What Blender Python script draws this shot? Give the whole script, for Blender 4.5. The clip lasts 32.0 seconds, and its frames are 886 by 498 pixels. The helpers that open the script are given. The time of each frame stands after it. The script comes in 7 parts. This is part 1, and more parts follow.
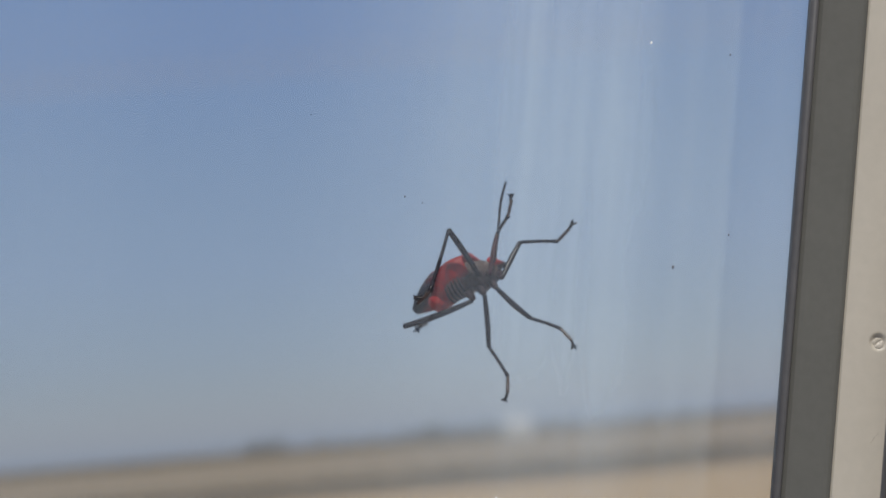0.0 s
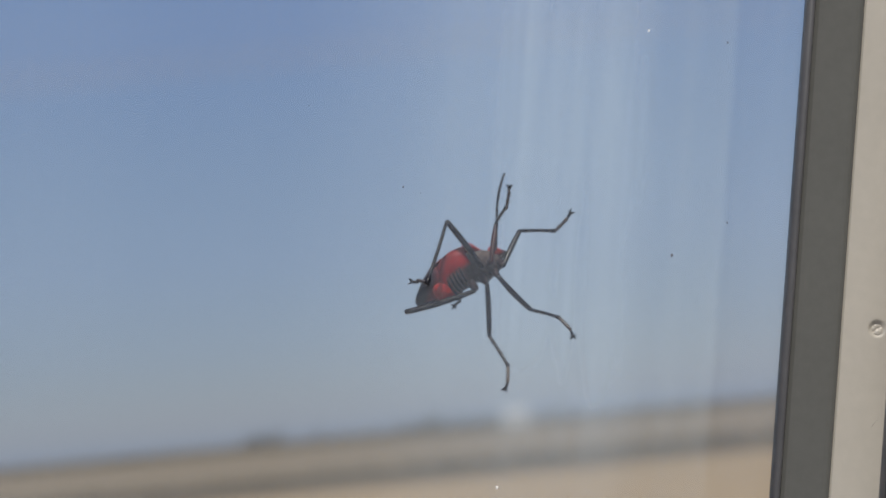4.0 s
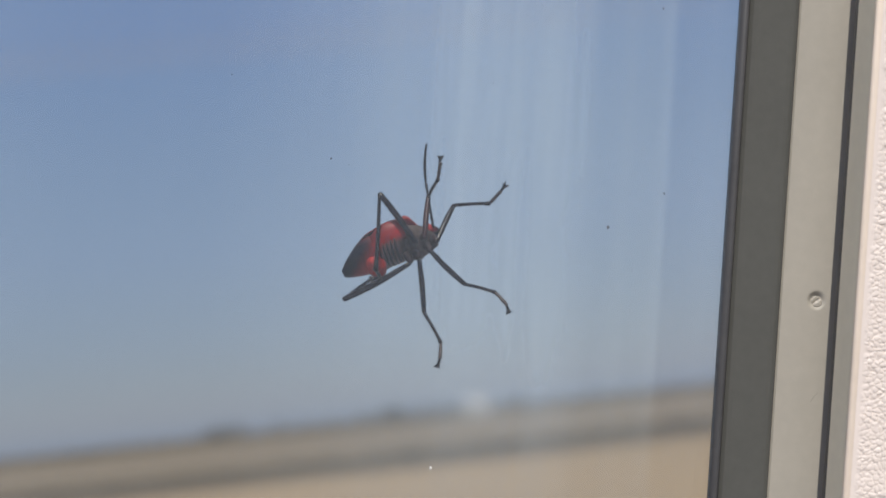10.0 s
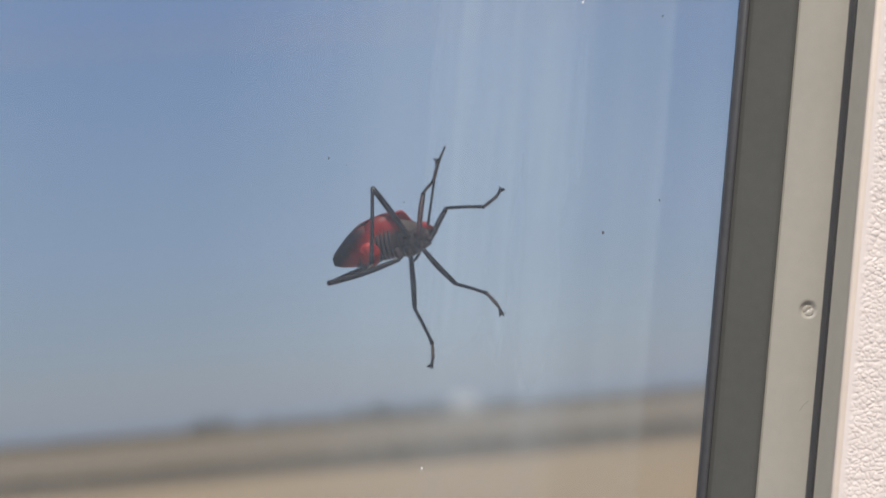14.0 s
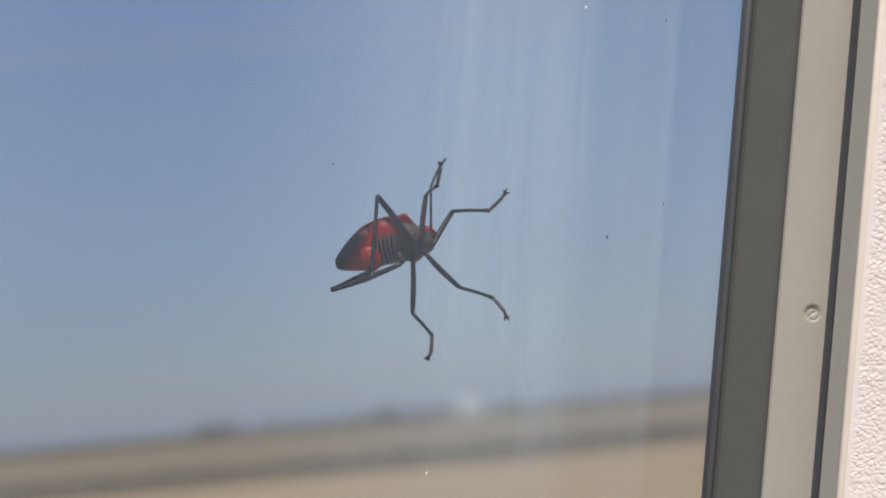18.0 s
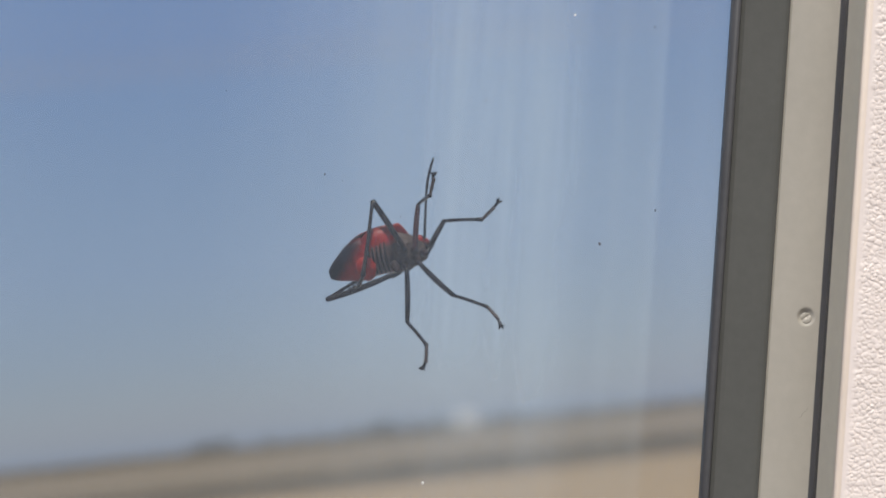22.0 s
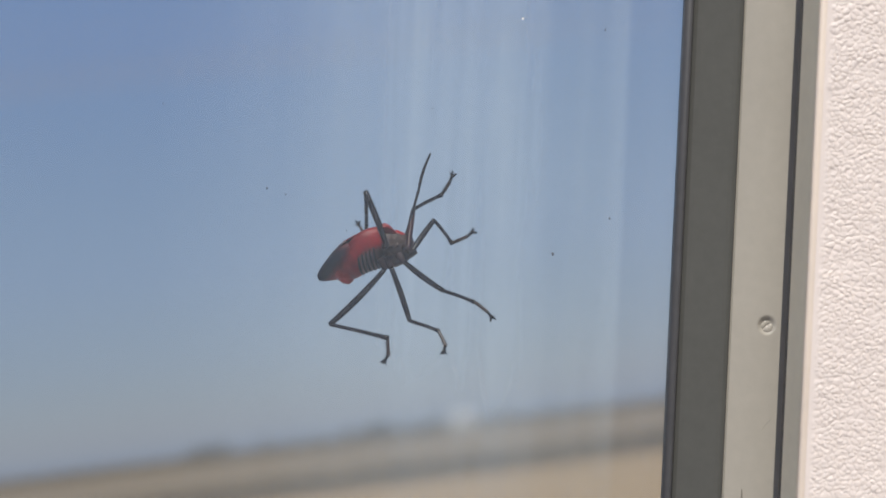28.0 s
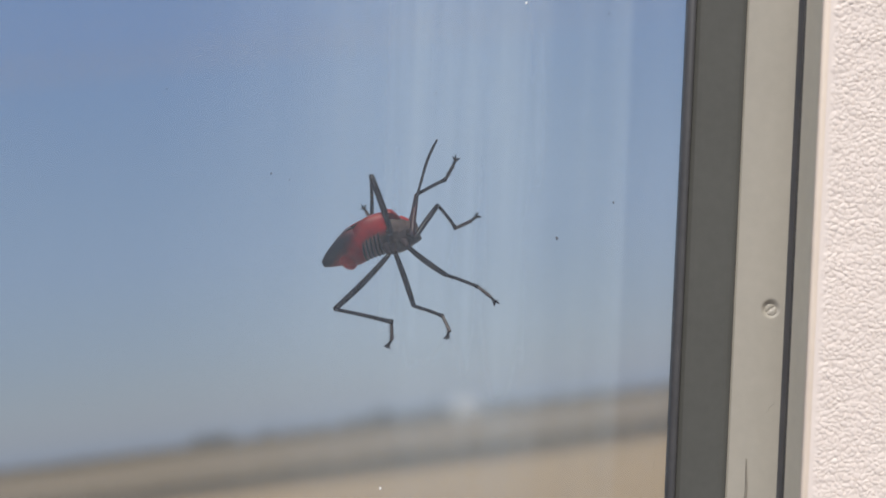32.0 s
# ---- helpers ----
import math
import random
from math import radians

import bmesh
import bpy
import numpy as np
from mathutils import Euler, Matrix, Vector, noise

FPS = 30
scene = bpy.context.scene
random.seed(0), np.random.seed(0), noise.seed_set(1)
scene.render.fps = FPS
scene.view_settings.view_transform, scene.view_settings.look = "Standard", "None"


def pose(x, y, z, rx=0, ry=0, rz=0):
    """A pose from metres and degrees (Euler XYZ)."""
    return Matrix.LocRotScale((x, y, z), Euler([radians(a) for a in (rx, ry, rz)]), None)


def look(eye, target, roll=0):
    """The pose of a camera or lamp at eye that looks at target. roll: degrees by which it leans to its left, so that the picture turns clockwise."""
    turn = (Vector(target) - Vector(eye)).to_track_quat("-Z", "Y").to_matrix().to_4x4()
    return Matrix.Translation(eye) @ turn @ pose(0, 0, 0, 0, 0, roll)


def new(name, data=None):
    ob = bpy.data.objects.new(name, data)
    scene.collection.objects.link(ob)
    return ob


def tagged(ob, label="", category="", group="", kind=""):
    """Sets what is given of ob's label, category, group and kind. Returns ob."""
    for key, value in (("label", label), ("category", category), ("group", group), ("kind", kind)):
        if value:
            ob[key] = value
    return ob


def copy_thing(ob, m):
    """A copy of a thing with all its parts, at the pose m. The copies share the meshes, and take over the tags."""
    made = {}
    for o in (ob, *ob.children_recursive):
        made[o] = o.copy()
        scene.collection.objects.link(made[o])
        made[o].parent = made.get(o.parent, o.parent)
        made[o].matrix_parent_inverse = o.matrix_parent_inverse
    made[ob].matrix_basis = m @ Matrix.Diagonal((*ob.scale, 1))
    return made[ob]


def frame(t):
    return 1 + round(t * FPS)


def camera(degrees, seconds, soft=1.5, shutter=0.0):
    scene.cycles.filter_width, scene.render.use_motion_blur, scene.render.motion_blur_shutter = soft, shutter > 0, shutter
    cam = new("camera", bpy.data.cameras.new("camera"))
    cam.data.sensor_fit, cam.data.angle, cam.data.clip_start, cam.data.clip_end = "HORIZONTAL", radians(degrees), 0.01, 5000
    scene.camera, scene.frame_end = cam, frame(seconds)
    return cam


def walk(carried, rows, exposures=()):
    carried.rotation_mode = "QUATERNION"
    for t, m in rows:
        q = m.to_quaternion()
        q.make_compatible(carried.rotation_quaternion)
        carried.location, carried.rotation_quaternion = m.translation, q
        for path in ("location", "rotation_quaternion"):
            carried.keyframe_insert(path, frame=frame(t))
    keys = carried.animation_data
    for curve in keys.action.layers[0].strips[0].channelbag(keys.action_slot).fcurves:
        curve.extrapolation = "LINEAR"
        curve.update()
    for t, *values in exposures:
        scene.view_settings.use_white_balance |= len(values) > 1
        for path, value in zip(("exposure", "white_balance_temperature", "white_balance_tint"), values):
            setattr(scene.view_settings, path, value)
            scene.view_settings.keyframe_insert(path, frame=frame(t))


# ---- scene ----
cam = camera(43.0, 32.0, soft=1.6)
cam.data.dof.use_dof = True
cam.data.dof.focus_distance = 0.219
cam.data.dof.aperture_fstop = 10.0

# The leaning window: x along the pane, y outwards through it, z along the jamb, in the world two metres above the ground.
UP = Vector((-0.156, 0.1753, 0.9721)).normalized()
WINDOW = Matrix.Translation((0, 0, 2.0)) @ UP.rotation_difference(Vector((0, 0, 1))).to_matrix().to_4x4()


def mm(x, y, z, rx=0, ry=0, rz=0):
    """A pose in millimetres and degrees."""
    return pose(x / 1000, y / 1000, z / 1000, rx, ry, rz)


# seconds, then the camera's place in millimetres and its turn in the window's space
PATH = [
    (0, -4.891, -225.815, 3.653, 89.293, -4.234, -0.401), (0.5, -4.876, -225.616, 3.636, 89.311, -4.179, -0.492),
    (1, -4.704, -225.56, 3.677, 89.182, -4.071, -0.542), (1.5, -4.655, -225.893, 3.694, 89.052, -3.953, -0.549),
    (2, -4.48, -225.882, 3.495, 88.981, -3.695, -0.506), (2.5, -4.671, -225.849, 3.186, 88.91, -3.52, -0.527),
    (3, -4.852, -226.11, 3.057, 88.872, -3.586, -0.532), (3.5, -5.272, -225.764, 3.261, 88.895, -3.779, -0.55),
    (5.5, -5.272, -226.044, 2.864, 88.911, -3.716, -0.686), (6, -6.908, -227.906, 0.576, 88.821, -4.074, -0.487),
    (6.5, -6.871, -228.263, 0.295, 88.879, -4.661, -0.444), (7, -6.412, -228.141, 0.799, 88.917, -5.056, -0.762),
    (7.5, -1.601, -223.636, 1.058, 88.807, -4.792, -1.478), (8, 2.865, -217.734, 0.573, 88.523, -4.326, -2.407),
    (8.5, 2.244, -218.005, 0.616, 88.803, -4.125, -2.722), (9, 0.985, -218.971, 0.685, 88.9, -3.559, -2.722),
    (9.5, 0.894, -219.137, 0.521, 88.641, -3.322, -2.672), (10, 0.563, -219.05, 0.434, 88.481, -3.36, -2.662),
    (10.5, 0.256, -219.165, 0.72, 88.463, -3.619, -2.618), (11, 0.255, -219.46, 0.956, 88.44, -3.731, -2.447),
    (11.5, 0.334, -219.853, 0.734, 88.353, -3.594, -2.346), (12, 0.266, -219.908, 0.858, 88.217, -3.885, -2.444),
    (12.5, 0.073, -219.868, 0.96, 87.987, -4.161, -2.841), (13, -0.049, -219.657, 1.251, 88.172, -4.408, -3.105),
    (13.5, -0.235, -219.692, 1.327, 88.415, -4.535, -3.102), (14, -0.357, -219.768, 1.215, 88.383, -4.58, -3.084),
    (14.5, -0.263, -219.716, 1.195, 88.242, -4.382, -3.075), (16.5, -0.512, -219.925, 0.559, 87.745, -3.523, -2.911),
    (17, -0.595, -220.04, 0.89, 87.853, -3.77, -2.718), (17.5, -0.484, -219.994, 1.247, 88.191, -4.372, -2.722),
    (18, -0.323, -220.037, 1.381, 88.569, -4.388, -2.86), (18.5, 0.486, -220.424, 0.991, 88.936, -4.386, -2.956),
    (19, 0.88, -220.56, 0.928, 89.155, -4.389, -3.068), (19.5, 0.894, -220.238, 0.903, 89.389, -4.374, -3.181),
    (20, 0.701, -220.157, 0.82, 89.507, -4.391, -2.952), (20.5, 0.265, -219.992, 0.854, 89.575, -4.417, -2.853),
    (21, 0.058, -220.217, 1.115, 89.589, -4.463, -2.942), (21.5, 0.004, -220.23, 0.888, 89.467, -4.085, -3.116),
    (22, -0.011, -220.226, 0.677, 89.245, -3.567, -3.162), (22.5, 0.044, -220.235, 0.396, 88.976, -3.429, -3.143),
    (23, -0.048, -220.206, 0.698, 88.946, -3.157, -3.123), (23.5, 0.701, -220.193, 0.595, 89.3, -4.182, -3.1),
    (24, 0.789, -220.006, 1.065, 89.708, -4.531, -3.25), (24.5, 3.043, -219.348, 2.888, 89.638, -4.237, -3.445),
    (25, 8.147, -214.533, 3.677, 89.268, -3.779, -3.918), (25.5, 8.283, -214.272, 3.865, 88.985, -3.267, -4.152),
    (26, 8.095, -214.143, 3.723, 88.976, -2.937, -4.16), (26.5, 7.931, -213.634, 3.484, 89.356, -2.915, -3.816),
    (28.5, 8.741, -214.023, 3.357, 89.258, -2.369, -3.543), (29, 8.125, -213.607, 2.609, 89.346, -2.28, -3.537),
    (29.5, 8.591, -213.676, 2.51, 89.452, -2.265, -3.273), (30, 7.915, -213.769, 2.39, 89.701, -2.544, -3.368),
    (30.5, 7.968, -213.702, 3.173, 89.857, -2.746, -3.145), (31, 6.944, -213.67, 3.081, 89.903, -2.675, -3.281),
    (31.5, 7.453, -213.802, 3.304, 89.383, -2.212, -3.218), (32, 8.048, -214.156, 2.867, 88.65, -2.257, -3.484),
]
walk(cam, [(t, WINDOW @ mm(*v)) for t, *v in PATH])

# ---- light ----
SUN_WAY = (WINDOW.to_3x3() @ Vector((-0.06, -0.56, 0.83))).normalized()
SUN_ELEVATION = math.asin(SUN_WAY.z)
SUN_AZIMUTH = math.atan2(SUN_WAY.x, SUN_WAY.y)
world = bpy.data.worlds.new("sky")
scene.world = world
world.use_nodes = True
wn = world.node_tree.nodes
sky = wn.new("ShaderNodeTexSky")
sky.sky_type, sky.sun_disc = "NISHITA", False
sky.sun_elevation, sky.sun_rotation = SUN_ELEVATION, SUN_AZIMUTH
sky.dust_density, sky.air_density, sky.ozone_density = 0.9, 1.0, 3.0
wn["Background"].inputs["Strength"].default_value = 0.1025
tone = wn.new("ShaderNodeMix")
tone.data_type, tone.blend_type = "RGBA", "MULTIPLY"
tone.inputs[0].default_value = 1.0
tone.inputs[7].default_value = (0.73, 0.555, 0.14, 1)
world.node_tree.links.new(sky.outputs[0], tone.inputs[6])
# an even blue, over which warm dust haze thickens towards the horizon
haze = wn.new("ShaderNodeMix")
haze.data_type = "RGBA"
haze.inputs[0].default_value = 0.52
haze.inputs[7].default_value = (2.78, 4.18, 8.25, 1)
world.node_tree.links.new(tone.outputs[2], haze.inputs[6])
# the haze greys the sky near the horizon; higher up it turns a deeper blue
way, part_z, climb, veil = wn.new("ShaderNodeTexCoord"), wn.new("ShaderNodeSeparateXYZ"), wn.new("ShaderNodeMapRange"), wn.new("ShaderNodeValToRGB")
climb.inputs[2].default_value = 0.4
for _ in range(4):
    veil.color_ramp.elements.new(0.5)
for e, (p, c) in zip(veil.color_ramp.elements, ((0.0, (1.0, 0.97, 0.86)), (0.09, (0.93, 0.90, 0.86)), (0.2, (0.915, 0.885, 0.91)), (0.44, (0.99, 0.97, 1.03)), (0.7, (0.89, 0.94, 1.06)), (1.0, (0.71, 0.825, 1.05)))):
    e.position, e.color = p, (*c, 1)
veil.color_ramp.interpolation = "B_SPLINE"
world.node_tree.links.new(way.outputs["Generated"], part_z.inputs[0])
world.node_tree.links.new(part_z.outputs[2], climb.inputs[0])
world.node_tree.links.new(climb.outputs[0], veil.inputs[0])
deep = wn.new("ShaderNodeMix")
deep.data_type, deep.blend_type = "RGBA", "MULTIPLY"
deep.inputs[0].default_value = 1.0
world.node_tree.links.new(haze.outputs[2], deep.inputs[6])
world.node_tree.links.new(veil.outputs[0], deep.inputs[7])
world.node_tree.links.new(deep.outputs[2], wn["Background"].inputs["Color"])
sun_data = bpy.data.lights.new("sun", "SUN")
sun_data.energy, sun_data.angle, sun_data.color = 3.65, radians(0.53), (1.0, 0.93, 0.84)
sun = new("sun", sun_data)
sun.matrix_world = look(SUN_WAY * 50, (0, 0, 0))
scene.view_settings.exposure = 0.0


# ---- materials ----
def material(name, color, rough=0.6, metal=0.0, spec=0.5, var=0.15, scale=40.0, fine=None, bump=0.0, bump_scale=None, coat=0.0):
    """A surface whose colour varies at two scales, with fine relief."""
    m = bpy.data.materials.new(name)
    m.use_nodes = True
    n, li = m.node_tree.nodes, m.node_tree.links
    b = n["Principled BSDF"]
    b.inputs["Metallic"].default_value, b.inputs["Specular IOR Level"].default_value = metal, spec
    b.inputs["Coat Weight"].default_value = coat
    tc = n.new("ShaderNodeTexCoord")
    big, small = n.new("ShaderNodeTexNoise"), n.new("ShaderNodeTexNoise")
    big.inputs["Scale"].default_value, small.inputs["Scale"].default_value = scale, fine or scale * 9
    big.inputs["Detail"].default_value = small.inputs["Detail"].default_value = 4
    both = n.new("ShaderNodeMix")
    both.data_type = "FLOAT"
    both.inputs[0].default_value = 0.45
    ramp = n.new("ShaderNodeValToRGB")
    ramp.color_ramp.elements[0].position, ramp.color_ramp.elements[1].position = 0.3, 0.7
    ramp.color_ramp.elements[0].color = (*[c * (1 - var) for c in color], 1)
    ramp.color_ramp.elements[1].color = (*[min(1, c * (1 + var)) for c in color], 1)
    for t in (big, small):
        li.new(tc.outputs["Object"], t.inputs["Vector"])
    li.new(big.outputs[0], both.inputs[2])
    li.new(small.outputs[0], both.inputs[3])
    li.new(both.outputs[0], ramp.inputs[0])
    li.new(ramp.outputs[0], b.inputs["Base Color"])
    rr = n.new("ShaderNodeMapRange")
    rr.inputs[3].default_value, rr.inputs[4].default_value = max(0.02, rough - 0.12), min(1, rough + 0.12)
    li.new(both.outputs[0], rr.inputs[0])
    li.new(rr.outputs[0], b.inputs["Roughness"])
    if bump:
        bn = n.new("ShaderNodeBump")
        bn.inputs["Strength"].default_value, bn.inputs["Distance"].default_value = bump, 0.3 / (bump_scale or fine or scale * 9)
        t = n.new("ShaderNodeTexNoise")
        t.inputs["Scale"].default_value, t.inputs["Detail"].default_value = bump_scale or fine or scale * 9, 3
        li.new(tc.outputs["Object"], t.inputs["Vector"])
        li.new(t.outputs[0], bn.inputs["Height"])
        li.new(bn.outputs[0], b.inputs["Normal"])
    return m


def glass_material(name, tint, stops=(), low=None):
    """Clear glass. Stops: across the pane in millimetres, how much of it dry dust, wiped streaks and an added pale veil
    cover; low: where the cover thins towards the foot, and how thin.
    """
    m = bpy.data.materials.new(name)
    m.use_nodes = True
    n, li = m.node_tree.nodes, m.node_tree.links
    out = n["Material Output"]
    n.remove(n["Principled BSDF"])
    clear, gloss, g, edge = n.new("ShaderNodeBsdfTransparent"), n.new("ShaderNodeBsdfGlossy"), n.new("ShaderNodeMixShader"), n.new("ShaderNodeFresnel")
    clear.inputs["Color"].default_value = (*tint, 1)
    gloss.inputs["Roughness"].default_value = 0.0
    edge.inputs["IOR"].default_value = 1.5
    li.new(edge.outputs[0], g.inputs[0])
    li.new(clear.outputs[0], g.inputs[1])
    li.new(gloss.outputs[0], g.inputs[2])
    if not stops:
        li.new(g.outputs[0], out.inputs[0])
        return m
    d = n.new("ShaderNodeBsdfDiffuse")
    # dust tinted blue to stand in for glare from the blue sky
    d.inputs["Color"].default_value = (0.545, 0.655, 0.79, 1)
    tc, mp = n.new("ShaderNodeTexCoord"), n.new("ShaderNodeMapping")
    mp.inputs["Scale"].default_value = (1, 1, 0.03)
    li.new(tc.outputs["Object"], mp.inputs["Vector"])
    xyz, span, bands = n.new("ShaderNodeSeparateXYZ"), n.new("ShaderNodeMapRange"), n.new("ShaderNodeValToRGB")
    li.new(mp.outputs[0], xyz.inputs[0])
    left, right = stops[0][0], stops[-1][0]
    span.inputs[1].default_value, span.inputs[2].default_value = left / 1000, right / 1000
    li.new(xyz.outputs[0], span.inputs[0])
    ramp = bands.color_ramp
    while len(ramp.elements) < len(stops):
        ramp.elements.new(0.5)
    for e, (x, v) in zip(ramp.elements, stops):
        e.position, e.color = (x - left) / (right - left), (v, v, v, 1)
    li.new(span.outputs[0], bands.inputs[0])
    total = bands.outputs[0]
    if low:
        foot, thin, up = n.new("ShaderNodeMapRange"), n.new("ShaderNodeMath"), n.new("ShaderNodeSeparateXYZ")
        foot.interpolation_type = "SMOOTHSTEP"
        for i, v in enumerate((low[0] / 1000, low[1] / 1000, low[2], 1.0)):
            foot.inputs[i + 1].default_value = v
        li.new(tc.outputs["Object"], up.inputs[0])
        li.new(up.outputs[2], foot.inputs[0])
        thin.operation = "MULTIPLY"
        li.new(foot.outputs[0], thin.inputs[0])
        li.new(total, thin.inputs[1])
        total = thin.outputs[0]
    # fine wiped lines, broad cloudy patches and grains of dust make it uneven
    for scale, low, high, source in ((160, 0.86, 1.14, mp), (520, 0.93, 1.07, mp), (22, 0.88, 1.12, tc)):
        t, r, both = n.new("ShaderNodeTexNoise"), n.new("ShaderNodeMapRange"), n.new("ShaderNodeMath")
        t.inputs["Scale"].default_value, t.inputs["Detail"].default_value = scale, 1.5
        li.new(source.outputs["Object" if source is tc else "Vector"], t.inputs["Vector"])
        for i, v in enumerate((0.3, 0.7, low, high)):
            r.inputs[i + 1].default_value = v
        li.new(t.outputs[0], r.inputs[0])
        both.operation = "MULTIPLY"
        li.new(r.outputs[0], both.inputs[0])
        li.new(total, both.inputs[1])
        total = both.outputs[0]
    mix = n.new("ShaderNodeMixShader")
    li.new(total, mix.inputs[0])
    li.new(g.outputs[0], mix.inputs[1])
    li.new(d.outputs[0], mix.inputs[2])
    li.new(mix.outputs[0], out.inputs[0])
    return m


def pigment_material(name, rough=0.42, spec=0.45, coat=0.1, grain=1800, bump=0.25):
    """Chitin whose colour is grown into it point by point, with fine mottling and relief."""
    m = material(name, (0.5, 0.5, 0.5), rough, spec=spec, var=0.55, scale=420, fine=grain, bump=bump, bump_scale=2400, coat=coat)
    n, li = m.node_tree.nodes, m.node_tree.links
    base = n["Principled BSDF"].inputs["Base Color"]
    mottle = base.links[0].from_socket
    grown, mul = n.new("ShaderNodeVertexColor"), n.new("ShaderNodeMix")
    grown.layer_name = "pigment"
    mul.data_type, mul.blend_type = "RGBA", "MULTIPLY"
    mul.inputs[0].default_value = 1.0
    double = n.new("ShaderNodeMix")
    double.data_type, double.blend_type = "RGBA", "ADD"
    double.inputs[0].default_value = 1.0
    li.new(mottle, double.inputs[6])
    li.new(mottle, double.inputs[7])
    li.new(grown.outputs["Color"], mul.inputs[6])
    li.new(double.outputs[2], mul.inputs[7])
    li.new(mul.outputs[2], base)
    return m


WHITE_PANEL = material("white_embossed_panel", (0.86, 0.768, 0.705), 0.5, var=0.03, scale=60, fine=900, bump=0.15, bump_scale=1500)
WHITE_EDGE = material("white_panel_edge", (0.80, 0.69, 0.58), 0.5, var=0.05, scale=50)
# the panel's white, darkened in colour for its shaded return
SHADED_WHITE = material("shaded_panel_white", (0.72, 0.67, 0.54), 0.55, var=0.06, scale=50)
BEIGE_PAINT = material("beige_painted_metal", (0.43, 0.405, 0.352), 0.45, var=0.06, scale=35, fine=420, bump=0.06, bump_scale=700)
DARK_STRIP = material("dark_grey_rubber", (0.102, 0.103, 0.095), 0.7, spec=0.2, var=0.08, scale=45, fine=600, bump=0.06, bump_scale=1200)
BLACK_SEAL_AND_GAP = material("black_seal_and_gap_shade", (0.075, 0.075, 0.078), 0.55, var=0.15, scale=80)
SCREW_STEEL = material("painted_screw", (0.36, 0.335, 0.29), 0.4, spec=0.5, var=0.08, scale=300)
DULL_MARK = material("dull_brown_grey_mark", (0.25, 0.23, 0.195), 0.7, var=0.2, scale=600)
SPECK = material("dry_dirt_speck", (0.14, 0.145, 0.17), 0.9, var=0.2, scale=900)
PALE_SPECK = material("pale_dust_speck", (0.9, 0.88, 0.85), 0.8, var=0.05, scale=900)
# light dust; the rise past 50 mm is added to brighten the view there
GLASS_DUSTY = glass_material("dusty_and_veiled_glass", (0.97, 0.985, 0.98), ((-120, 0.05), (-92, 0.04), (-60, 0.022), (-30, 0.035), (-8, 0.055), (13, 0.068), (33, 0.062), (36, 0.045), (50.5, 0.04), (55.5, 0.13), (62, 0.16), (70, 0.16)), (-52, -12, 0.05))
# wiped streaks on a broad pale veil that brightens the sky behind the bug
GLASS_STREAKED = glass_material("streaked_and_veiled_glass", (0.995, 0.998, 0.997), ((-139.4, 0.05), (-100.8, 0.045), (-87.9, 0.03), (-70.8, 0.012), (-46.1, 0.012), (-35.4, 0.045), (-19.3, 0.115), (-8.8, 0.17), (-6.4, 0.21), (5.4, 0.28), (12.0, 0.32), (17.5, 0.40), (20.0, 0.40), (21.5, 0.35), (34.3, 0.36), (45.5, 0.39), (47.0, 0.31), (53.6, 0.27), (60.0, 0.25), (66.5, 0.25), (69.5, 0.28), (72.5, 0.26), (74.5, 0.08), (85.8, 0.03), (96.5, 0.03)), (-66, -24, 0.36))
GLASS_CLEAR = glass_material("clear_glass", (0.97, 0.985, 0.98))
GLASS_BACK = glass_material("clear_outer_glass", (0.995, 0.998, 0.997))
PALE_SLAB = material("terrace_concrete", (0.46, 0.42, 0.38), 0.8, var=0.15, scale=6, bump=0.1)
DARK_BACK_GROUND = material("dark_ground_for_reflection", (0.19, 0.195, 0.21), 0.8, var=0.15, scale=6, bump=0.1)
RED_SHELL = material("red_chitin", (0.20, 0.005, 0.006), 0.40, var=0.4, scale=220, fine=1800, bump=0.25, bump_scale=2400, coat=0.08)
RED_BELLY = material("orange_red_chitin", (0.36, 0.018, 0.012), 0.46, spec=0.3, var=0.5, scale=420, fine=1800, bump=0.3, bump_scale=2400, coat=0.08)
DARK_CHITIN = material("dark_grey_chitin", (0.010, 0.009, 0.013), 0.27, spec=0.3, var=0.3, scale=260, fine=2600, bump=0.3, bump_scale=3000)
THORAX_CHITIN = material("brown_grey_chitin", (0.066, 0.047, 0.044), 0.5, spec=0.22, var=0.8, scale=900, fine=2400, bump=0.35, bump_scale=2600)
PIGMENT = pigment_material("red_to_black_chitin", 0.46, 0.3, 0.05)
PIGMENT_DULL = pigment_material("grey_brown_belly", 0.5, 0.25, 0.0, 2600)
SMOKY_WING = material("smoky_wing_membrane", (0.16, 0.18, 0.22), 0.3, spec=0.4, var=0.2, scale=200, fine=2200, bump=0.15, bump_scale=2600)
SMOKY_WING.node_tree.nodes["Principled BSDF"].inputs["Alpha"].default_value = 0.55
RIM_GLINT = material("pale_rim_glint", (0.62, 0.52, 0.48), 0.35, var=0.2, scale=900)
COXA_CHITIN = material("red_brown_hip_chitin", (0.026, 0.015, 0.017), 0.5, spec=0.2, var=0.4, scale=500, fine=2600, bump=0.3, bump_scale=2600)
FRONT_CHITIN = material("red_brown_thigh_chitin", (0.032, 0.010, 0.013), 0.32, spec=0.2, var=0.3, scale=260, fine=2600, bump=0.3, bump_scale=3000)
TARSUS_CHITIN = material("brown_tarsus_chitin", (0.045, 0.030, 0.027), 0.3, spec=0.45, var=0.3, scale=400, fine=2600)
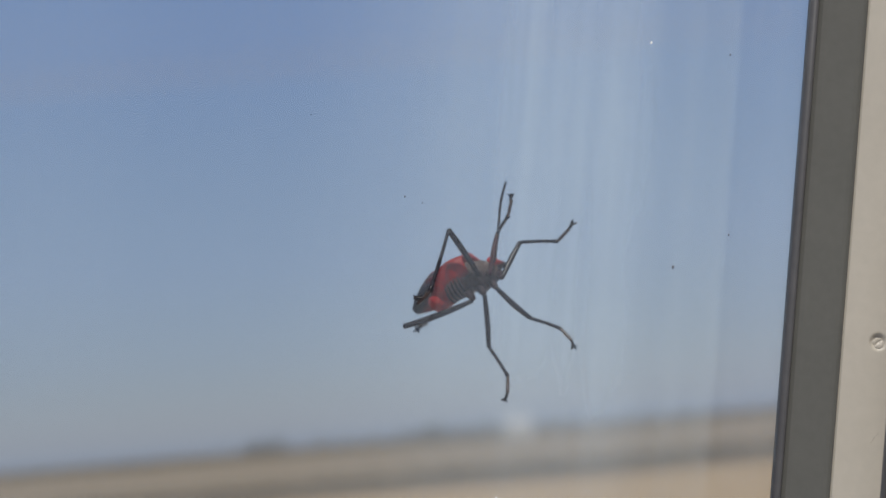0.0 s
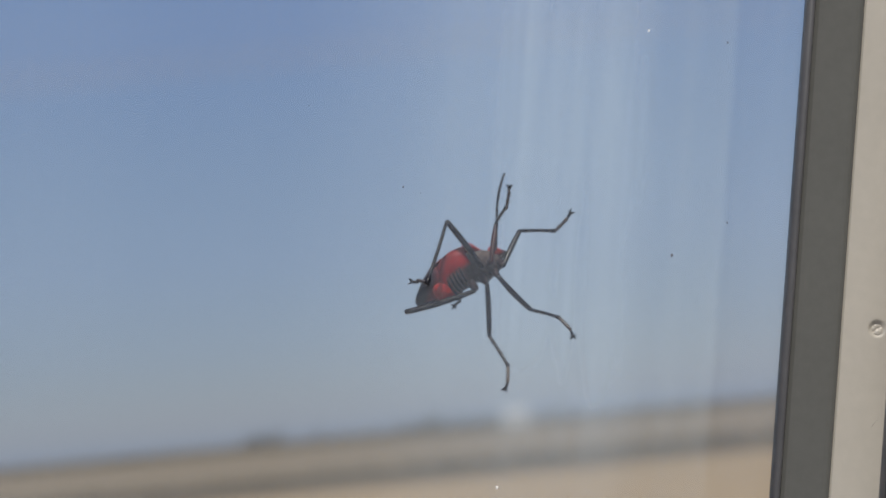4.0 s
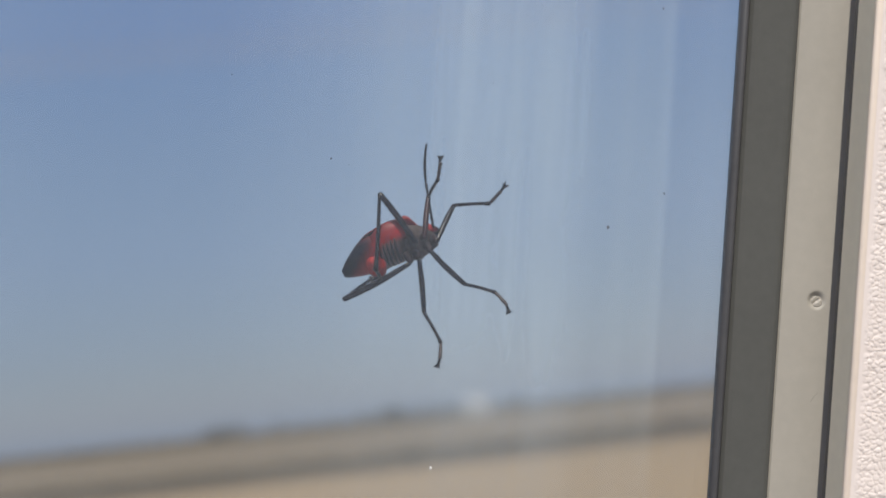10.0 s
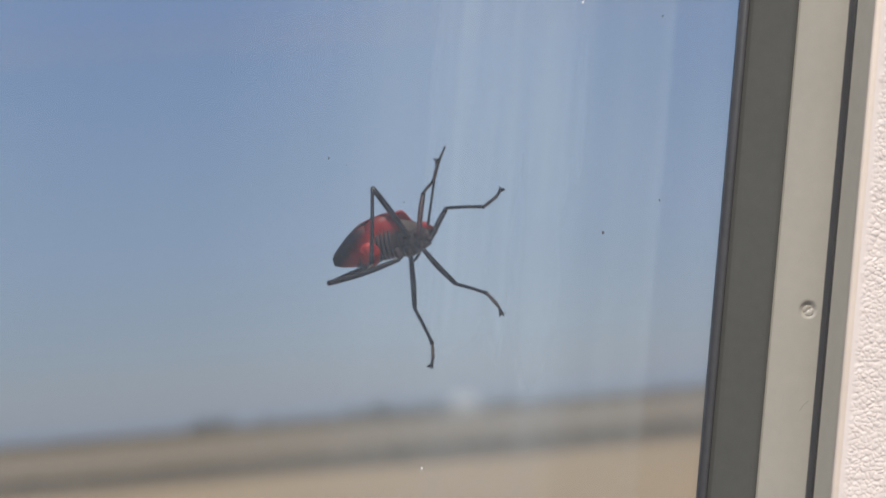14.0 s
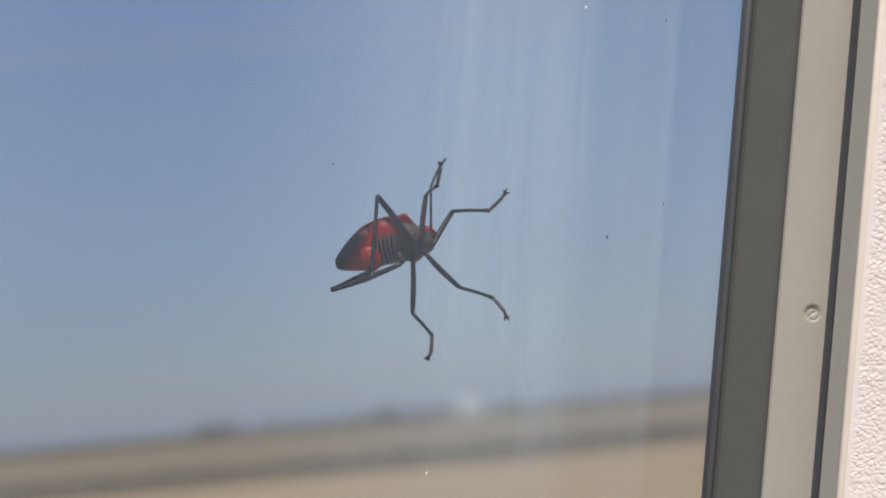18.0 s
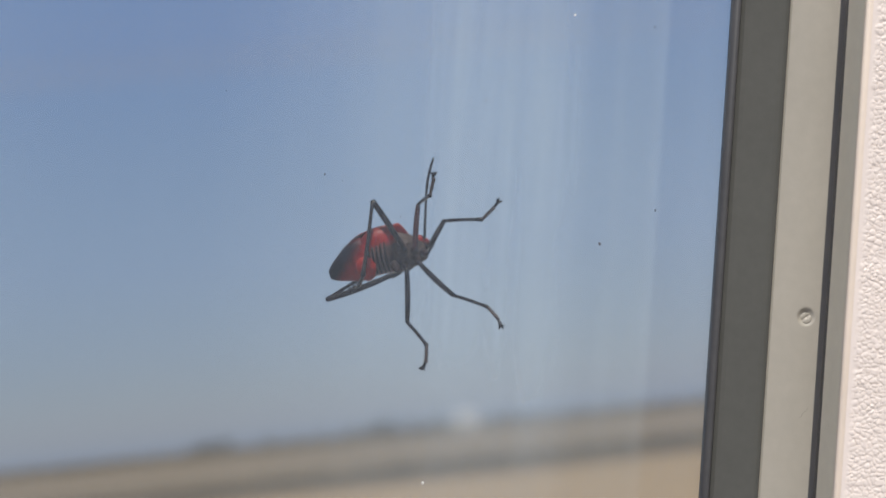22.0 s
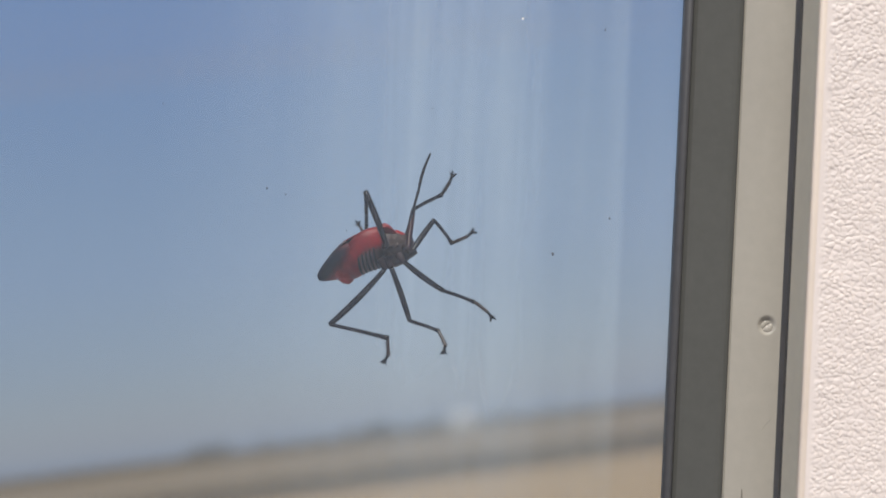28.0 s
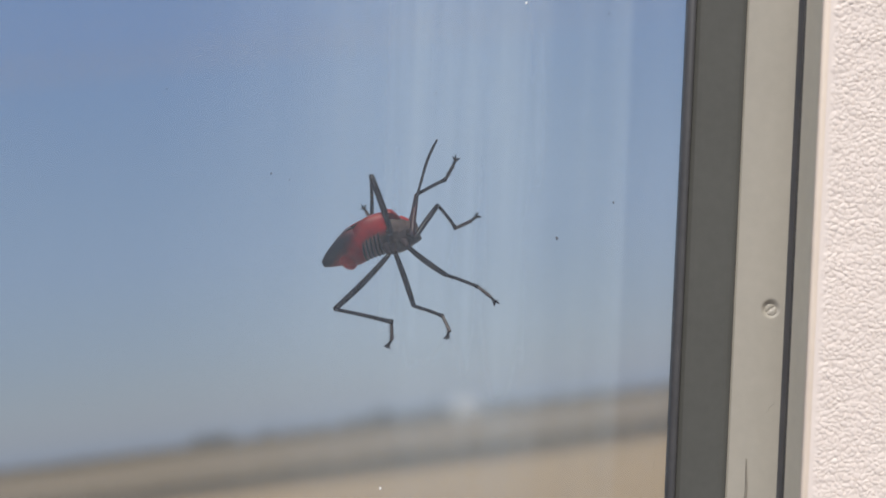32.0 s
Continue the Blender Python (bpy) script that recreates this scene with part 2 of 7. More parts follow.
BAND_CHITIN = material("dark_belly_band", (0.016, 0.013, 0.015), 0.5, spec=0.2, var=0.3, scale=300, fine=2400)
STRAW = material("dry_straw_field", (0.455, 0.33, 0.198), 0.95, spec=0.1, var=0.16, scale=0.05, fine=1.4, bump=0.3)
FALLOW = material("fallow_brown_field", (0.298, 0.232, 0.153), 0.95, spec=0.1, var=0.2, scale=0.03, fine=0.8, bump=0.3)
TRACK = material("dark_dirt_track", (0.23, 0.19, 0.135), 0.95, spec=0.1, var=0.2, scale=0.15, fine=2.0, bump=0.3)
SCRUB = material("dry_scrub", (0.21, 0.18, 0.14), 0.9, spec=0.1, var=0.3, scale=0.6, fine=5)
# leaf green paled and blued: distance haze put into the colour
HAZED_LEAF = material("hazed_green_leaf", (0.185, 0.20, 0.215), 0.8, spec=0.2, var=0.35, scale=0.5, fine=6)
BARK = material("grey_bark", (0.16, 0.13, 0.10), 0.9, spec=0.1, var=0.3, scale=2, fine=20)
HOUSE_WALL = material("white_render", (0.50, 0.50, 0.50), 0.8, var=0.05, scale=0.8)
HOUSE_ROOF = material("pale_metal_roof", (0.46, 0.46, 0.46), 0.6, var=0.06, scale=1.5)
HOUSE_DARK = material("dark_window_glass", (0.04, 0.045, 0.05), 0.15, var=0.1, scale=1)


# ---- mesh helpers ----
def part(name, bm, mat, parent=None, label="", smooth=True):
    me = bpy.data.meshes.new(name)
    bm.normal_update()
    bm.to_mesh(me)
    bm.free()
    for mt in mat if isinstance(mat, (list, tuple)) else [mat]:
        me.materials.append(mt)
    for p in me.polygons:
        p.use_smooth = smooth
    ob = new(name, me)
    if parent:
        ob.parent = parent
    if label:
        tagged(ob, label)
    return ob


def empty(name, m):
    ob = new(name)
    ob.empty_display_size = 0.01
    ob.matrix_world = m
    return ob


def box(bm, x0, x1, y0, y1, z0, z1, bevel=0.0):
    r = bmesh.ops.create_cube(bm, size=1)
    bmesh.ops.transform(bm, matrix=Matrix.Translation(((x0 + x1) / 2, (y0 + y1) / 2, (z0 + z1) / 2)) @ Matrix.Diagonal((x1 - x0, y1 - y0, z1 - z0, 1)), verts=r["verts"])
    if bevel:
        edges = list({e for v in r["verts"] for e in v.link_edges})
        bmesh.ops.bevel(bm, geom=edges, offset=bevel, segments=2, profile=0.5, affect="EDGES")
    return bm


def boxed(*a, **k):
    return box(bmesh.new(), *a, **k)


def rings(bm, loops, cap=True):
    """Joins closed loops of equal count into a skin."""
    made = [[bm.verts.new(p) for p in loop] for loop in loops]
    for a, b in zip(made, made[1:]):
        for i in range(len(a)):
            j = (i + 1) % len(a)
            bm.faces.new((a[i], a[j], b[j], b[i]))
    if cap:
        bm.faces.new(made[0][::-1])
        bm.faces.new(made[-1])
    bmesh.ops.recalc_face_normals(bm, faces=bm.faces)
    return bm


def profile_bar(points, z0, z1):
    """A bar of the given outline (x, y) in millimetres that runs from z0 to z1 metres."""
    return rings(bmesh.new(), [[(x / 1000, y / 1000, z) for x, y in points] for z in (z0, z1)])


# ---- ground and distance ----
def sheet(name, x0, x1, y0, y1, z, mat, label, category, nx=1, ny=1):
    bm = bmesh.new()
    v = [[bm.verts.new((x0 + (x1 - x0) * i / nx, y0 + (y1 - y0) * j / ny, z)) for i in range(nx + 1)] for j in range(ny + 1)]
    for j in range(ny):
        for i in range(nx):
            bm.faces.new((v[j][i], v[j][i + 1], v[j + 1][i + 1], v[j + 1][i]))
    return tagged(part(name, bm, mat, smooth=False), label, category, kind="structure")


sheet("ground", -2500, 2500, -2500, 2500, 0.0, STRAW, "pale dry straw-coloured open field", "ground", 20, 20)
sheet("field", -2500, 2500, 49, 2500, 0.05, FALLOW, "brown fallow field reaching the horizon", "ground", 12, 12)
sheet("road", -800, 800, 42.5, 50, 0.08, TRACK, "dark bare-earth farm track across the field", "road", 40, 1)


# ---- window ----
def build_window():
    w = tagged(empty("window_1", WINDOW), "leaning dusty window pane with dark grey and beige jamb trim", "window", kind="structure")
    x0, x1, z0, z1 = -0.62, 0.070, -0.40, 0.36
    pane = part("pane", bmesh.new(), [GLASS_DUSTY, GLASS_CLEAR], w, "clear pane with dust, wiped vertical streaks and an added pale veil by the jamb", smooth=False)
    bm = boxed(x0, x1, -0.004, -0.0002, z0, z1)
    for f in bm.faces:
        f.material_index = 0 if f.normal.y < -0.5 or f.calc_center_median().y < -0.0039 else 1
    bm.to_mesh(pane.data)
    bm.free()
    pane.visible_shadow = False
    # an outer sash, added so the streaks and veil brighten the sky behind the bug
    pane = part("outer_pane", bmesh.new(), [GLASS_STREAKED, GLASS_BACK], w, "added outer pane with dry dust, wiped vertical streaks and a pale veil", smooth=False)
    bm = boxed(-0.68, 0.118, 0.078, 0.081, -0.45, 0.41)
    for f in bm.faces:
        f.material_index = 0 if f.calc_center_median().y < 0.0782 else 1
    bm.to_mesh(pane.data)
    bm.free()
    pane.visible_shadow = False
    for name, a in (("outer_stile", (-0.70, -0.6805, -0.45, 0.41)), ("outer_stile", (0.1185, 0.138, -0.45, 0.41)), ("outer_head", (-0.70, 0.138, 0.4105, 0.43)), ("outer_sill", (-0.70, 0.138, -0.47, -0.4505))):
        part(name, boxed(a[0], a[1], 0.0355, 0.09, a[2], a[3], bevel=0.002), BEIGE_PAINT, w, "unseen beige box frame of the added outer sash", smooth=False)
    lip = [(65.1, -4.1), (65.1, -5.9), (65.5, -6.5), (66.2, -6.5), (66.7, -5.8), (66.75, -4.1)]
    part("glazing_seal", profile_bar(lip, z0, z1), BLACK_SEAL_AND_GAP, w, "thin black rubber glazing lip")
    strip = [(66.8, 0), (66.8, -4.3), (67.0, -5.1), (67.6, -5.6), (68.4, -5.8), (74.6, -6.2), (75.4, -6.15), (76.0, -5.9), (76.4, -5.5), (76.6, -5.0), (76.6, 0)]
    part("jamb_strip", profile_bar(strip, z0, z1), DARK_STRIP, w, "wide dark grey jamb strip", smooth=False)
    cx, cz, reach = 83.7, -11.0, 4.0
    bar = [(76.65, 4), (76.65, -4.9), (76.95, -5.2), (87.9, -5.2), (88.3, -4.9), (88.4, -3.6), (88.4, 4)]
    bm = profile_bar(bar, z0, (cz - reach) / 1000)
    rings(bm, [[(x / 1000, y / 1000, z) for x, y in bar] for z in ((cz + reach) / 1000, z1)])
    mid = [[bm.verts.new((x / 1000, y / 1000, (cz + k * reach) / 1000)) for x, y in bar] for k in (-1, 1)]
    for i in range(len(bar)):
        if i != 2:
            j = (i + 1) % len(bar)
            bm.faces.new((mid[0][i], mid[0][j], mid[1][j], mid[1][i]))
    n = 32
    loops = []
    for r, y in ((0, -5.2), (2.1, -5.2), (1.85, -5.17), (1.6, -5.06), (1.35, -4.86), (1.05, -4.62), (0.7, -4.45), (0.4, -4.4)):
        loop = []
        for i in range(n):
            c, q = math.cos(math.tau * i / n), math.sin(math.tau * i / n)
            if r == 0:
                right, left = 87.9 - cx, cx - 76.95
                d = min((right if c > 0 else left) / max(abs(c), 1e-6), reach / max(abs(q), 1e-6))
                loop.append((cx + d * c, cz + d * q))
            else:
                loop.append((cx + r * c, cz + r * q))
        if r == 0:
            for kx, kz in ((76.95, -reach), (87.9, -reach), (76.95, reach), (87.9, reach)):
                i = min(range(n), key=lambda q: math.hypot(loop[q][0] - kx, loop[q][1] - cz - kz))
                loop[i] = (kx, cz + kz)
        loops.append([bm.verts.new((x / 1000, y / 1000, z / 1000)) for x, z in loop])
    for p, q in zip(loops, loops[1:]):
        for i in range(n):
            bm.faces.new((p[i], p[(i + 1) % n], q[(i + 1) % n], q[i]))
    bmesh.ops.recalc_face_normals(bm, faces=bm.faces)
    part("trim_strip", bm, BEIGE_PAINT, w, "beige painted metal trim strip", smooth=False)
    # black bar that stands in for the shade in the gap
    gap_bar = [(88.35, -7.0), (87.2, -7.1), (86.5, -7.7), (86.15, -8.7), (86.1, -9.6), (86.3, -10.3), (86.8, -10.55), (88.35, -10.55)]
    part("corner_gap_shade", profile_bar(gap_bar, z0, z1), BLACK_SEAL_AND_GAP, w, "black bar standing in for the shaded gap beside the wall panel")
    # the far sides of the frame, beyond the view
    for name, a in (("frame_side", (x0 - 0.03, x0 + 0.004, -0.008, 0.004, z0, z1)), ("frame_head", (x0 - 0.03, 0.0862, -0.008, 0.004, z1, z1 + 0.03)), ("frame_sill", (x0 - 0.03, 0.0862, -0.012, 0.004, z0 - 0.03, z0))):
        part(name, boxed(*a, bevel=0.002), BEIGE_PAINT, w, smooth=False)
    # screw sunk askew in its dimple, its slot worn
    bm = bmesh.new()
    prof = [(1.25, -4.5), (1.15, -4.66), (0.95, -4.74), (0.6, -4.78), (0.3, -4.76), (0.02, -4.75)]
    loops = []
    for r, y in prof:
        loop = []
        for i in range(32):
            a = math.tau * i / 32
            x, z = r * math.cos(a), r * math.sin(a)
            slot = abs(x * math.sin(0.7) - z * math.cos(0.7))
            dent = 0.22 * max(0, 1 - slot / 0.3) * (r < 1.1) + 0.12 * noise.noise(Vector((x * 2.2, z * 2.2, 3)))
            loop.append(((cx + 0.15 + x) / 1000, (y + dent + 0.22 * z - 0.16 * x) / 1000, (cz - 0.2 + z) / 1000))
        loops.append(loop)
    rings(bm, loops)
    part("screw_head", bm, SCREW_STEEL, w, "small sunk screw head")
    # a fine slanting dark line on the trim
    bm = bmesh.new()
    run = [(83.6 + 1.7 * f + 0.08 * math.sin(9 * f), -31.0 + 2.3 * f, 0.012 + 0.03 * math.sin(math.pi * f)) for f in (i / 10 for i in range(11))]
    rings(bm, [[((x - r) / 1000, -0.0052, z / 1000), (x / 1000, -0.00523, (z + r) / 1000), ((x + r) / 1000, -0.0052, z / 1000)] for x, z, r in run])
    part("slanting_line", bm, DULL_MARK, w, "fine slanting dark line on the beige trim")
    return w


build_window()


def speck(x, z, size, mat, seed):
    rnd = random.Random(seed)
    bm = bmesh.new()
    bmesh.ops.create_icosphere(bm, subdivisions=2, radius=size)
    for v in bm.verts:
        v.co *= 1 + rnd.uniform(-0.35, 0.35)
        v.co.y *= 0.4
        v.co.z *= 1.5
    ob = part("dirt_speck", bm, mat)
    ob.matrix_world = WINDOW @ mm(x, -4.0 - size * 300, z, 0, rnd.uniform(-25, 25), 0)
    dark = mat is SPECK
    return tagged(ob, "tiny dark dirt speck stuck on the window glass" if dark else "tiny pale dust speck on the window glass", "speck", "specks on the glass")


for i, (x, z, s, dark) in enumerate(((-11.4, 10.7, 0.14, 1), (42.4, 0.7, 0.24, 1), (52.9, 7.9, 0.15, 1), (3.6, 3.5, 0.11, 1), (-7.9, 9.7, 0.11, 1), (11.0, -47.5, 0.2, 0), (34.8, 44.5, 0.17, 0), (50.5, 43.3, 0.16, 1), (-30.9, 25.4, 0.1, 1), (18.6, 26.9, 0.14, 1))):
    speck(x, z, s / 1000, SPECK if dark else PALE_SPECK, i)


def build_trim_streak():
    """A thin dark streak that slides up along the trim."""
    bm = bmesh.new()
    loops = []
    for k in range(25):
        f = k / 24
        x, r = 0.18 * math.sin(5 * f) + 0.12 * noise.noise(Vector((f * 6, 2, 0))), 0.10 + 0.14 * min(1, f * 4)
        loops.append([((x + r * math.cos(a)) / 1000, -0.00535 + 0.4 * r * math.sin(a) / 1000, -0.022 * f) for a in (math.tau * i / 8 for i in range(8))])
    return tagged(part("thread", rings(bm, loops), DULL_MARK), "short dark streak along the beige trim strip", "thread")


TRIM_STREAK = build_trim_streak()


# ---- wall panel ----
def emboss(x, z):
    """Height in metres of the panel's pebbled grain at a place in millimetres."""
    q = Vector((x, z, 0))
    q = q + 0.3 * Vector((noise.noise(q * 0.7), noise.noise(q * 0.7 + Vector((7, 3, 1))), 0))
    d = noise.voronoi(Vector((q.x * 0.9, q.y * 1.1, 0.3)))[0]
    h = min(1.0, (d[1] - d[0]) * 3.4)
    h = 1 - (1 - h) ** 2.4
    return 0.00028 * h * (0.85 + 0.4 * noise.noise(q * 0.3)) + 0.00002 * noise.noise(q * 2.5)


def build_wall():
    w = tagged(empty("wall_window", WINDOW), "white embossed wall panel around the window", "wall", kind="structure")
    X0, X1, Z0, Z1, x0, x1, z0, z1 = -1.3, 1.1, -1.6, 0.62, -0.65, 0.0858, -0.43, 0.39
    front, back = -0.0186, 0.035
    for a in ((X0, x0, front, back, Z0, Z1), (x0, x1, front, back, Z0, z0), (x0, x1, front, back, z1, Z1)):
        part("wall_panel", boxed(*a), WHITE_PANEL, w, smooth=False)
    part("wall_panel", boxed(0.0885, X1, front, back, Z0, Z1), WHITE_PANEL, w, smooth=False)
    # the panel's finished edge, with a rounded corner
    r = 0.55
    part("panel_return", profile_bar([(88.5, -10.6), (85.85, -10.6), (85.85, -18.0), (88.5, -18.0)], z0, z1), SHADED_WHITE, w, "white return of the panel, its colour toned down for shade", smooth=False)
    edge = [(88.5, -18.02), (85.85, -18.02), (85.85, -19.0 + r)]
    edge += [(85.85 + r * (1 - math.cos(a)), -19.0 + r * (1 - math.sin(a))) for a in (radians(15 * i) for i in range(1, 7))]
    edge += [(88.5, -19.0)]
    part("panel_edge", profile_bar(edge, z0, z1), WHITE_EDGE, w, "smooth rounded edge of the white panel")
    # the embossed face beside the window
    bm = bmesh.new()
    nx, nz, step = 160, 720, 0.15
    grid = []
    for j in range(nz + 1):
        z = -54.0 + j * step
        row = []
        for i in range(nx + 1):
            x = 87.0 + i * step
            grow = min(1.0, max(0.0, (x - 87.6 - 0.5 * noise.noise(Vector((0, z * 0.5, 4)))) / 0.8))
            row.append(bm.verts.new((x / 1000, -0.01901 - grow * emboss(x, z), z / 1000)))
        grid.append(row)
    for j in range(nz):
        for i in range(nx):
            bm.faces.new((grid[j][i], grid[j][i + 1], grid[j + 1][i + 1], grid[j + 1][i]))
    part("embossed_face", bm, WHITE_PANEL, w, "pebble-grain embossed white wall lining")


build_wall()

# ---- terrace behind the glazed wall ----
tagged(part("floor", boxed(-1.7, 1.7, -1.9, 0.30, 0.30, 0.42, bevel=0.01), PALE_SLAB, smooth=False), "pale concrete terrace slab at the wall's foot", "floor", kind="structure")
# unseen dark slab, added so the panes mirror less warm ground
tagged(part("pavement", boxed(-40.0, 40.0, -60.0, -1.905, 0.02, 0.30, bevel=0.01), DARK_BACK_GROUND, smooth=False), "unseen dark slab added behind the terrace to dim the pane's reflection", "pavement", kind="structure")


# ---- distant trees, scrub and house ----
def build_tree(rnd, height, spread):
    t = empty("tree", Matrix())
    loops = []
    for k in range(6):
        f, r = k / 5, 0.05 * height * (1 - 0.75 * k / 5)
        loops.append([(r * math.cos(a) + 0.12 * height * f * f * 0.3, r * math.sin(a), f * height * 0.6) for a in (math.tau * i / 8 for i in range(8))])
    bm = rings(bmesh.new(), loops)
    for k in range(6):
        a, z = math.tau * k / 6 + rnd.uniform(-0.3, 0.3), height * rnd.uniform(0.25, 0.5)
        tip = Vector((math.cos(a) * spread * 0.65, math.sin(a) * spread * 0.65, z + height * 0.28))
        base = Vector((0, 0, z))
        loops = [[tuple(base.lerp(tip, f) + Vector((r * math.cos(b), r * math.sin(b), 0))) for b in (math.tau * i / 6 for i in range(6))] for f, r in ((0, 0.022 * height), (0.5, 0.014 * height), (1, 0.005 * height))]
        rings(bm, loops)
    part("trunk", bm, BARK, t, "grey trunk with limbs")
    verts, faces = [], []
    for k in range(900):
        a, u = rnd.uniform(0, math.tau), rnd.uniform(0, 1) ** 0.5
        lump = 0.75 + 0.35 * noise.noise(Vector((math.cos(a) * 1.7, math.sin(a) * 1.7, height + k * 0.003)))
        z = rnd.uniform(-1, 1)
        c = Vector((math.cos(a) * u * spread * lump * (1 - 0.5 * z * z), math.sin(a) * u * spread * lump * (1 - 0.5 * z * z), height * (0.64 + 0.36 * z * lump)))
        s = 0.07 * height * rnd.uniform(0.5, 1.1)
        m = Euler((rnd.uniform(0, 6), rnd.uniform(0, 6), rnd.uniform(0, 6))).to_matrix()
        i = len(verts)
        verts += [tuple(c + m @ Vector(p) * s) for p in ((-1, 0, 0), (0, -0.45, 0.1), (1, 0, 0), (0, 0.45, 0.1))]
        faces.append((i, i + 1, i + 2, i + 3))
    me = bpy.data.meshes.new("crown")
    me.from_pydata(verts, [], faces)
    me.materials.append(HAZED_LEAF)
    crown = new("crown", me)
    crown.parent = t
    return t


def far(px, dist):
    """Ground place at a distance, px counted sideways from the white house."""
    a = math.atan2(0.073, 1.0) + px / 1990.0
    return (math.sin(a) * dist, math.cos(a) * dist)


rnd = random.Random(4)
kinds = [build_tree(rnd, h, s) for h, s in ((5.2, 3.6), (4.0, 3.3), (5.8, 3.4))]
TREES = ((-470, 470, 1), (-452, 440, 0), (-436, 470, 1), (-418, 480, 2), (-175, 420, 1), (-160, 400, 0), (-140, 410, 2), (-255, 560, 1), (-205, 520, 0), (-70, 520, 1), (-52, 500, 0), (-30, 540, 1), (48, 520, 1), (75, 540, 0), (-300, 600, 1), (-345, 620, 0), (-95, 560, 2), (-120, 540, 1))
for i, (px, dist, k) in enumerate(TREES):
    x, y = far(px, dist)
    m = pose(x, y, 0.02, 0, 0, rnd.uniform(0, 360))
    t = kinds[k] if i == [q[2] for q in TREES].index(k) else copy_thing(kinds[k], m)
    t.matrix_world = m
    tagged(t, "low green tree on the far field edge, paled by distance haze", "tree", "trees on the far field edge")


def scrub_band(name, label, count, x0, x1, y0, y1, low, high, mat, seed):
    """Countless dry bushes of small blades."""
    r = random.Random(seed)
    verts, faces = [], []
    for _ in range(count):
        cx, cy, h = r.uniform(x0, x1), r.uniform(y0, y1), r.uniform(low, high)
        for _ in range(14):
            a, b = r.uniform(0, math.tau), r.uniform(0.1, 0.7)
            d = Vector((math.cos(a) * b, math.sin(a) * b, 1)) * h * r.uniform(0.6, 1.1)
            s = Vector((-math.sin(a), math.cos(a), 0)) * h * 0.16
            p = Vector((cx + r.uniform(-0.4, 0.4) * h, cy + r.uniform(-0.4, 0.4) * h, 0))
            i = len(verts)
            verts += [tuple(p - s), tuple(p + s), tuple(p + d * 0.7 + s * 1.2), tuple(p + d)]
            faces.append((i, i + 1, i + 2, i + 3))
    me = bpy.data.meshes.new(name)
    me.from_pydata(verts, [], faces)
    me.materials.append(mat)
    return tagged(new(name, me), label, "shrubs", kind="stuff")


scrub_band("scrub", "dry brown scrub along the far edge of the dirt track", 1500, -40, 60, 48, 54, 0.2, 0.5, SCRUB, 7)
scrub_band("far_scrub", "grey-green dry scrub far across the field", 5000, -140, 190, 250, 460, 0.6, 2.0, SCRUB, 8)


def build_house():
    x, y = far(0, 250)
    h = tagged(empty("house", pose(x, y, 0.02, 0, 0, -8)), "small white rendered farm building with a pale roof", "house")
    part("wall", boxed(-2.6, 2.6, -2.2, 2.2, 0, 3.4), HOUSE_WALL, h, smooth=False)
    bm = rings(bmesh.new(), [[(s * 2.9, -2.5, 3.3), (s * 2.9, 0, 4.6), (s * 2.9, 2.5, 3.3), (s * 2.9, 0, 3.4)] for s in (-1, 1)])
    part("roof", bm, HOUSE_ROOF, h, smooth=False)
    part("door", boxed(-0.5, 0.5, -2.26, -2.18, 0, 2.1), HOUSE_DARK, h, smooth=False)
    for cx in (-1.6, 1.6):
        win = part("window", boxed(cx - 0.5, cx + 0.5, -2.25, -2.18, 1.1, 2.1), HOUSE_WALL, h, smooth=False)
        part("glass", boxed(cx - 0.42, cx + 0.42, -2.27, -2.20, 1.18, 2.02), HOUSE_DARK, win, smooth=False)


build_house()


# ---- the red bug ----
ROLL = radians(38)
DORSAL = Vector((0, math.cos(ROLL), math.sin(ROLL)))
LEFT = Vector((0, math.sin(ROLL), -math.cos(ROLL)))
CENTRE = (10.0, 2.6)


def bp(s, left, up):
    """A place on the body: along it from the wing tip, to its left, towards its back, in millimetres."""
    v = Vector((s, CENTRE[0], CENTRE[1])) + LEFT * left + DORSAL * up
    return tuple(v / 1000)


def smooth_rows(rows, count):
    """Rows of numbers resampled smoothly."""
    rows = np.array(rows, float)
    u = np.linspace(0, len(rows) - 1, count)
    out = []
    for x in u:
        i = min(int(x), len(rows) - 2)
        p = [rows[max(0, min(len(rows) - 1, i + k))] for k in (-1, 0, 1, 2)]
        f = x - i
        out.append(0.5 * (2 * p[1] + (p[2] - p[0]) * f + (2 * p[0] - 5 * p[1] + 4 * p[2] - p[3]) * f**2 + (3 * p[1] - p[0] - 3 * p[2] + p[3]) * f**3))
    return out


def body_loft(sections, count=20, n=36, crease=0.0):
    """Sections: along, half width, back height, belly depth, middle to the left, middle up."""
    loops = []
    for s, w, d, v, left, up in smooth_rows(sections, count):
        w, d, v = max(w, 0.05), max(d, 0.05), max(v, 0.05)
        loop = []
        for i in range(n):
            a = math.tau * i / n
            c, q = math.cos(a), math.sin(a)
            loop.append(bp(s, left + w * c * (1 + crease * abs(c) ** 6), up + (d if q > 0 else v) * q))
        loops.append(loop)
    return rings(bmesh.new(), loops)


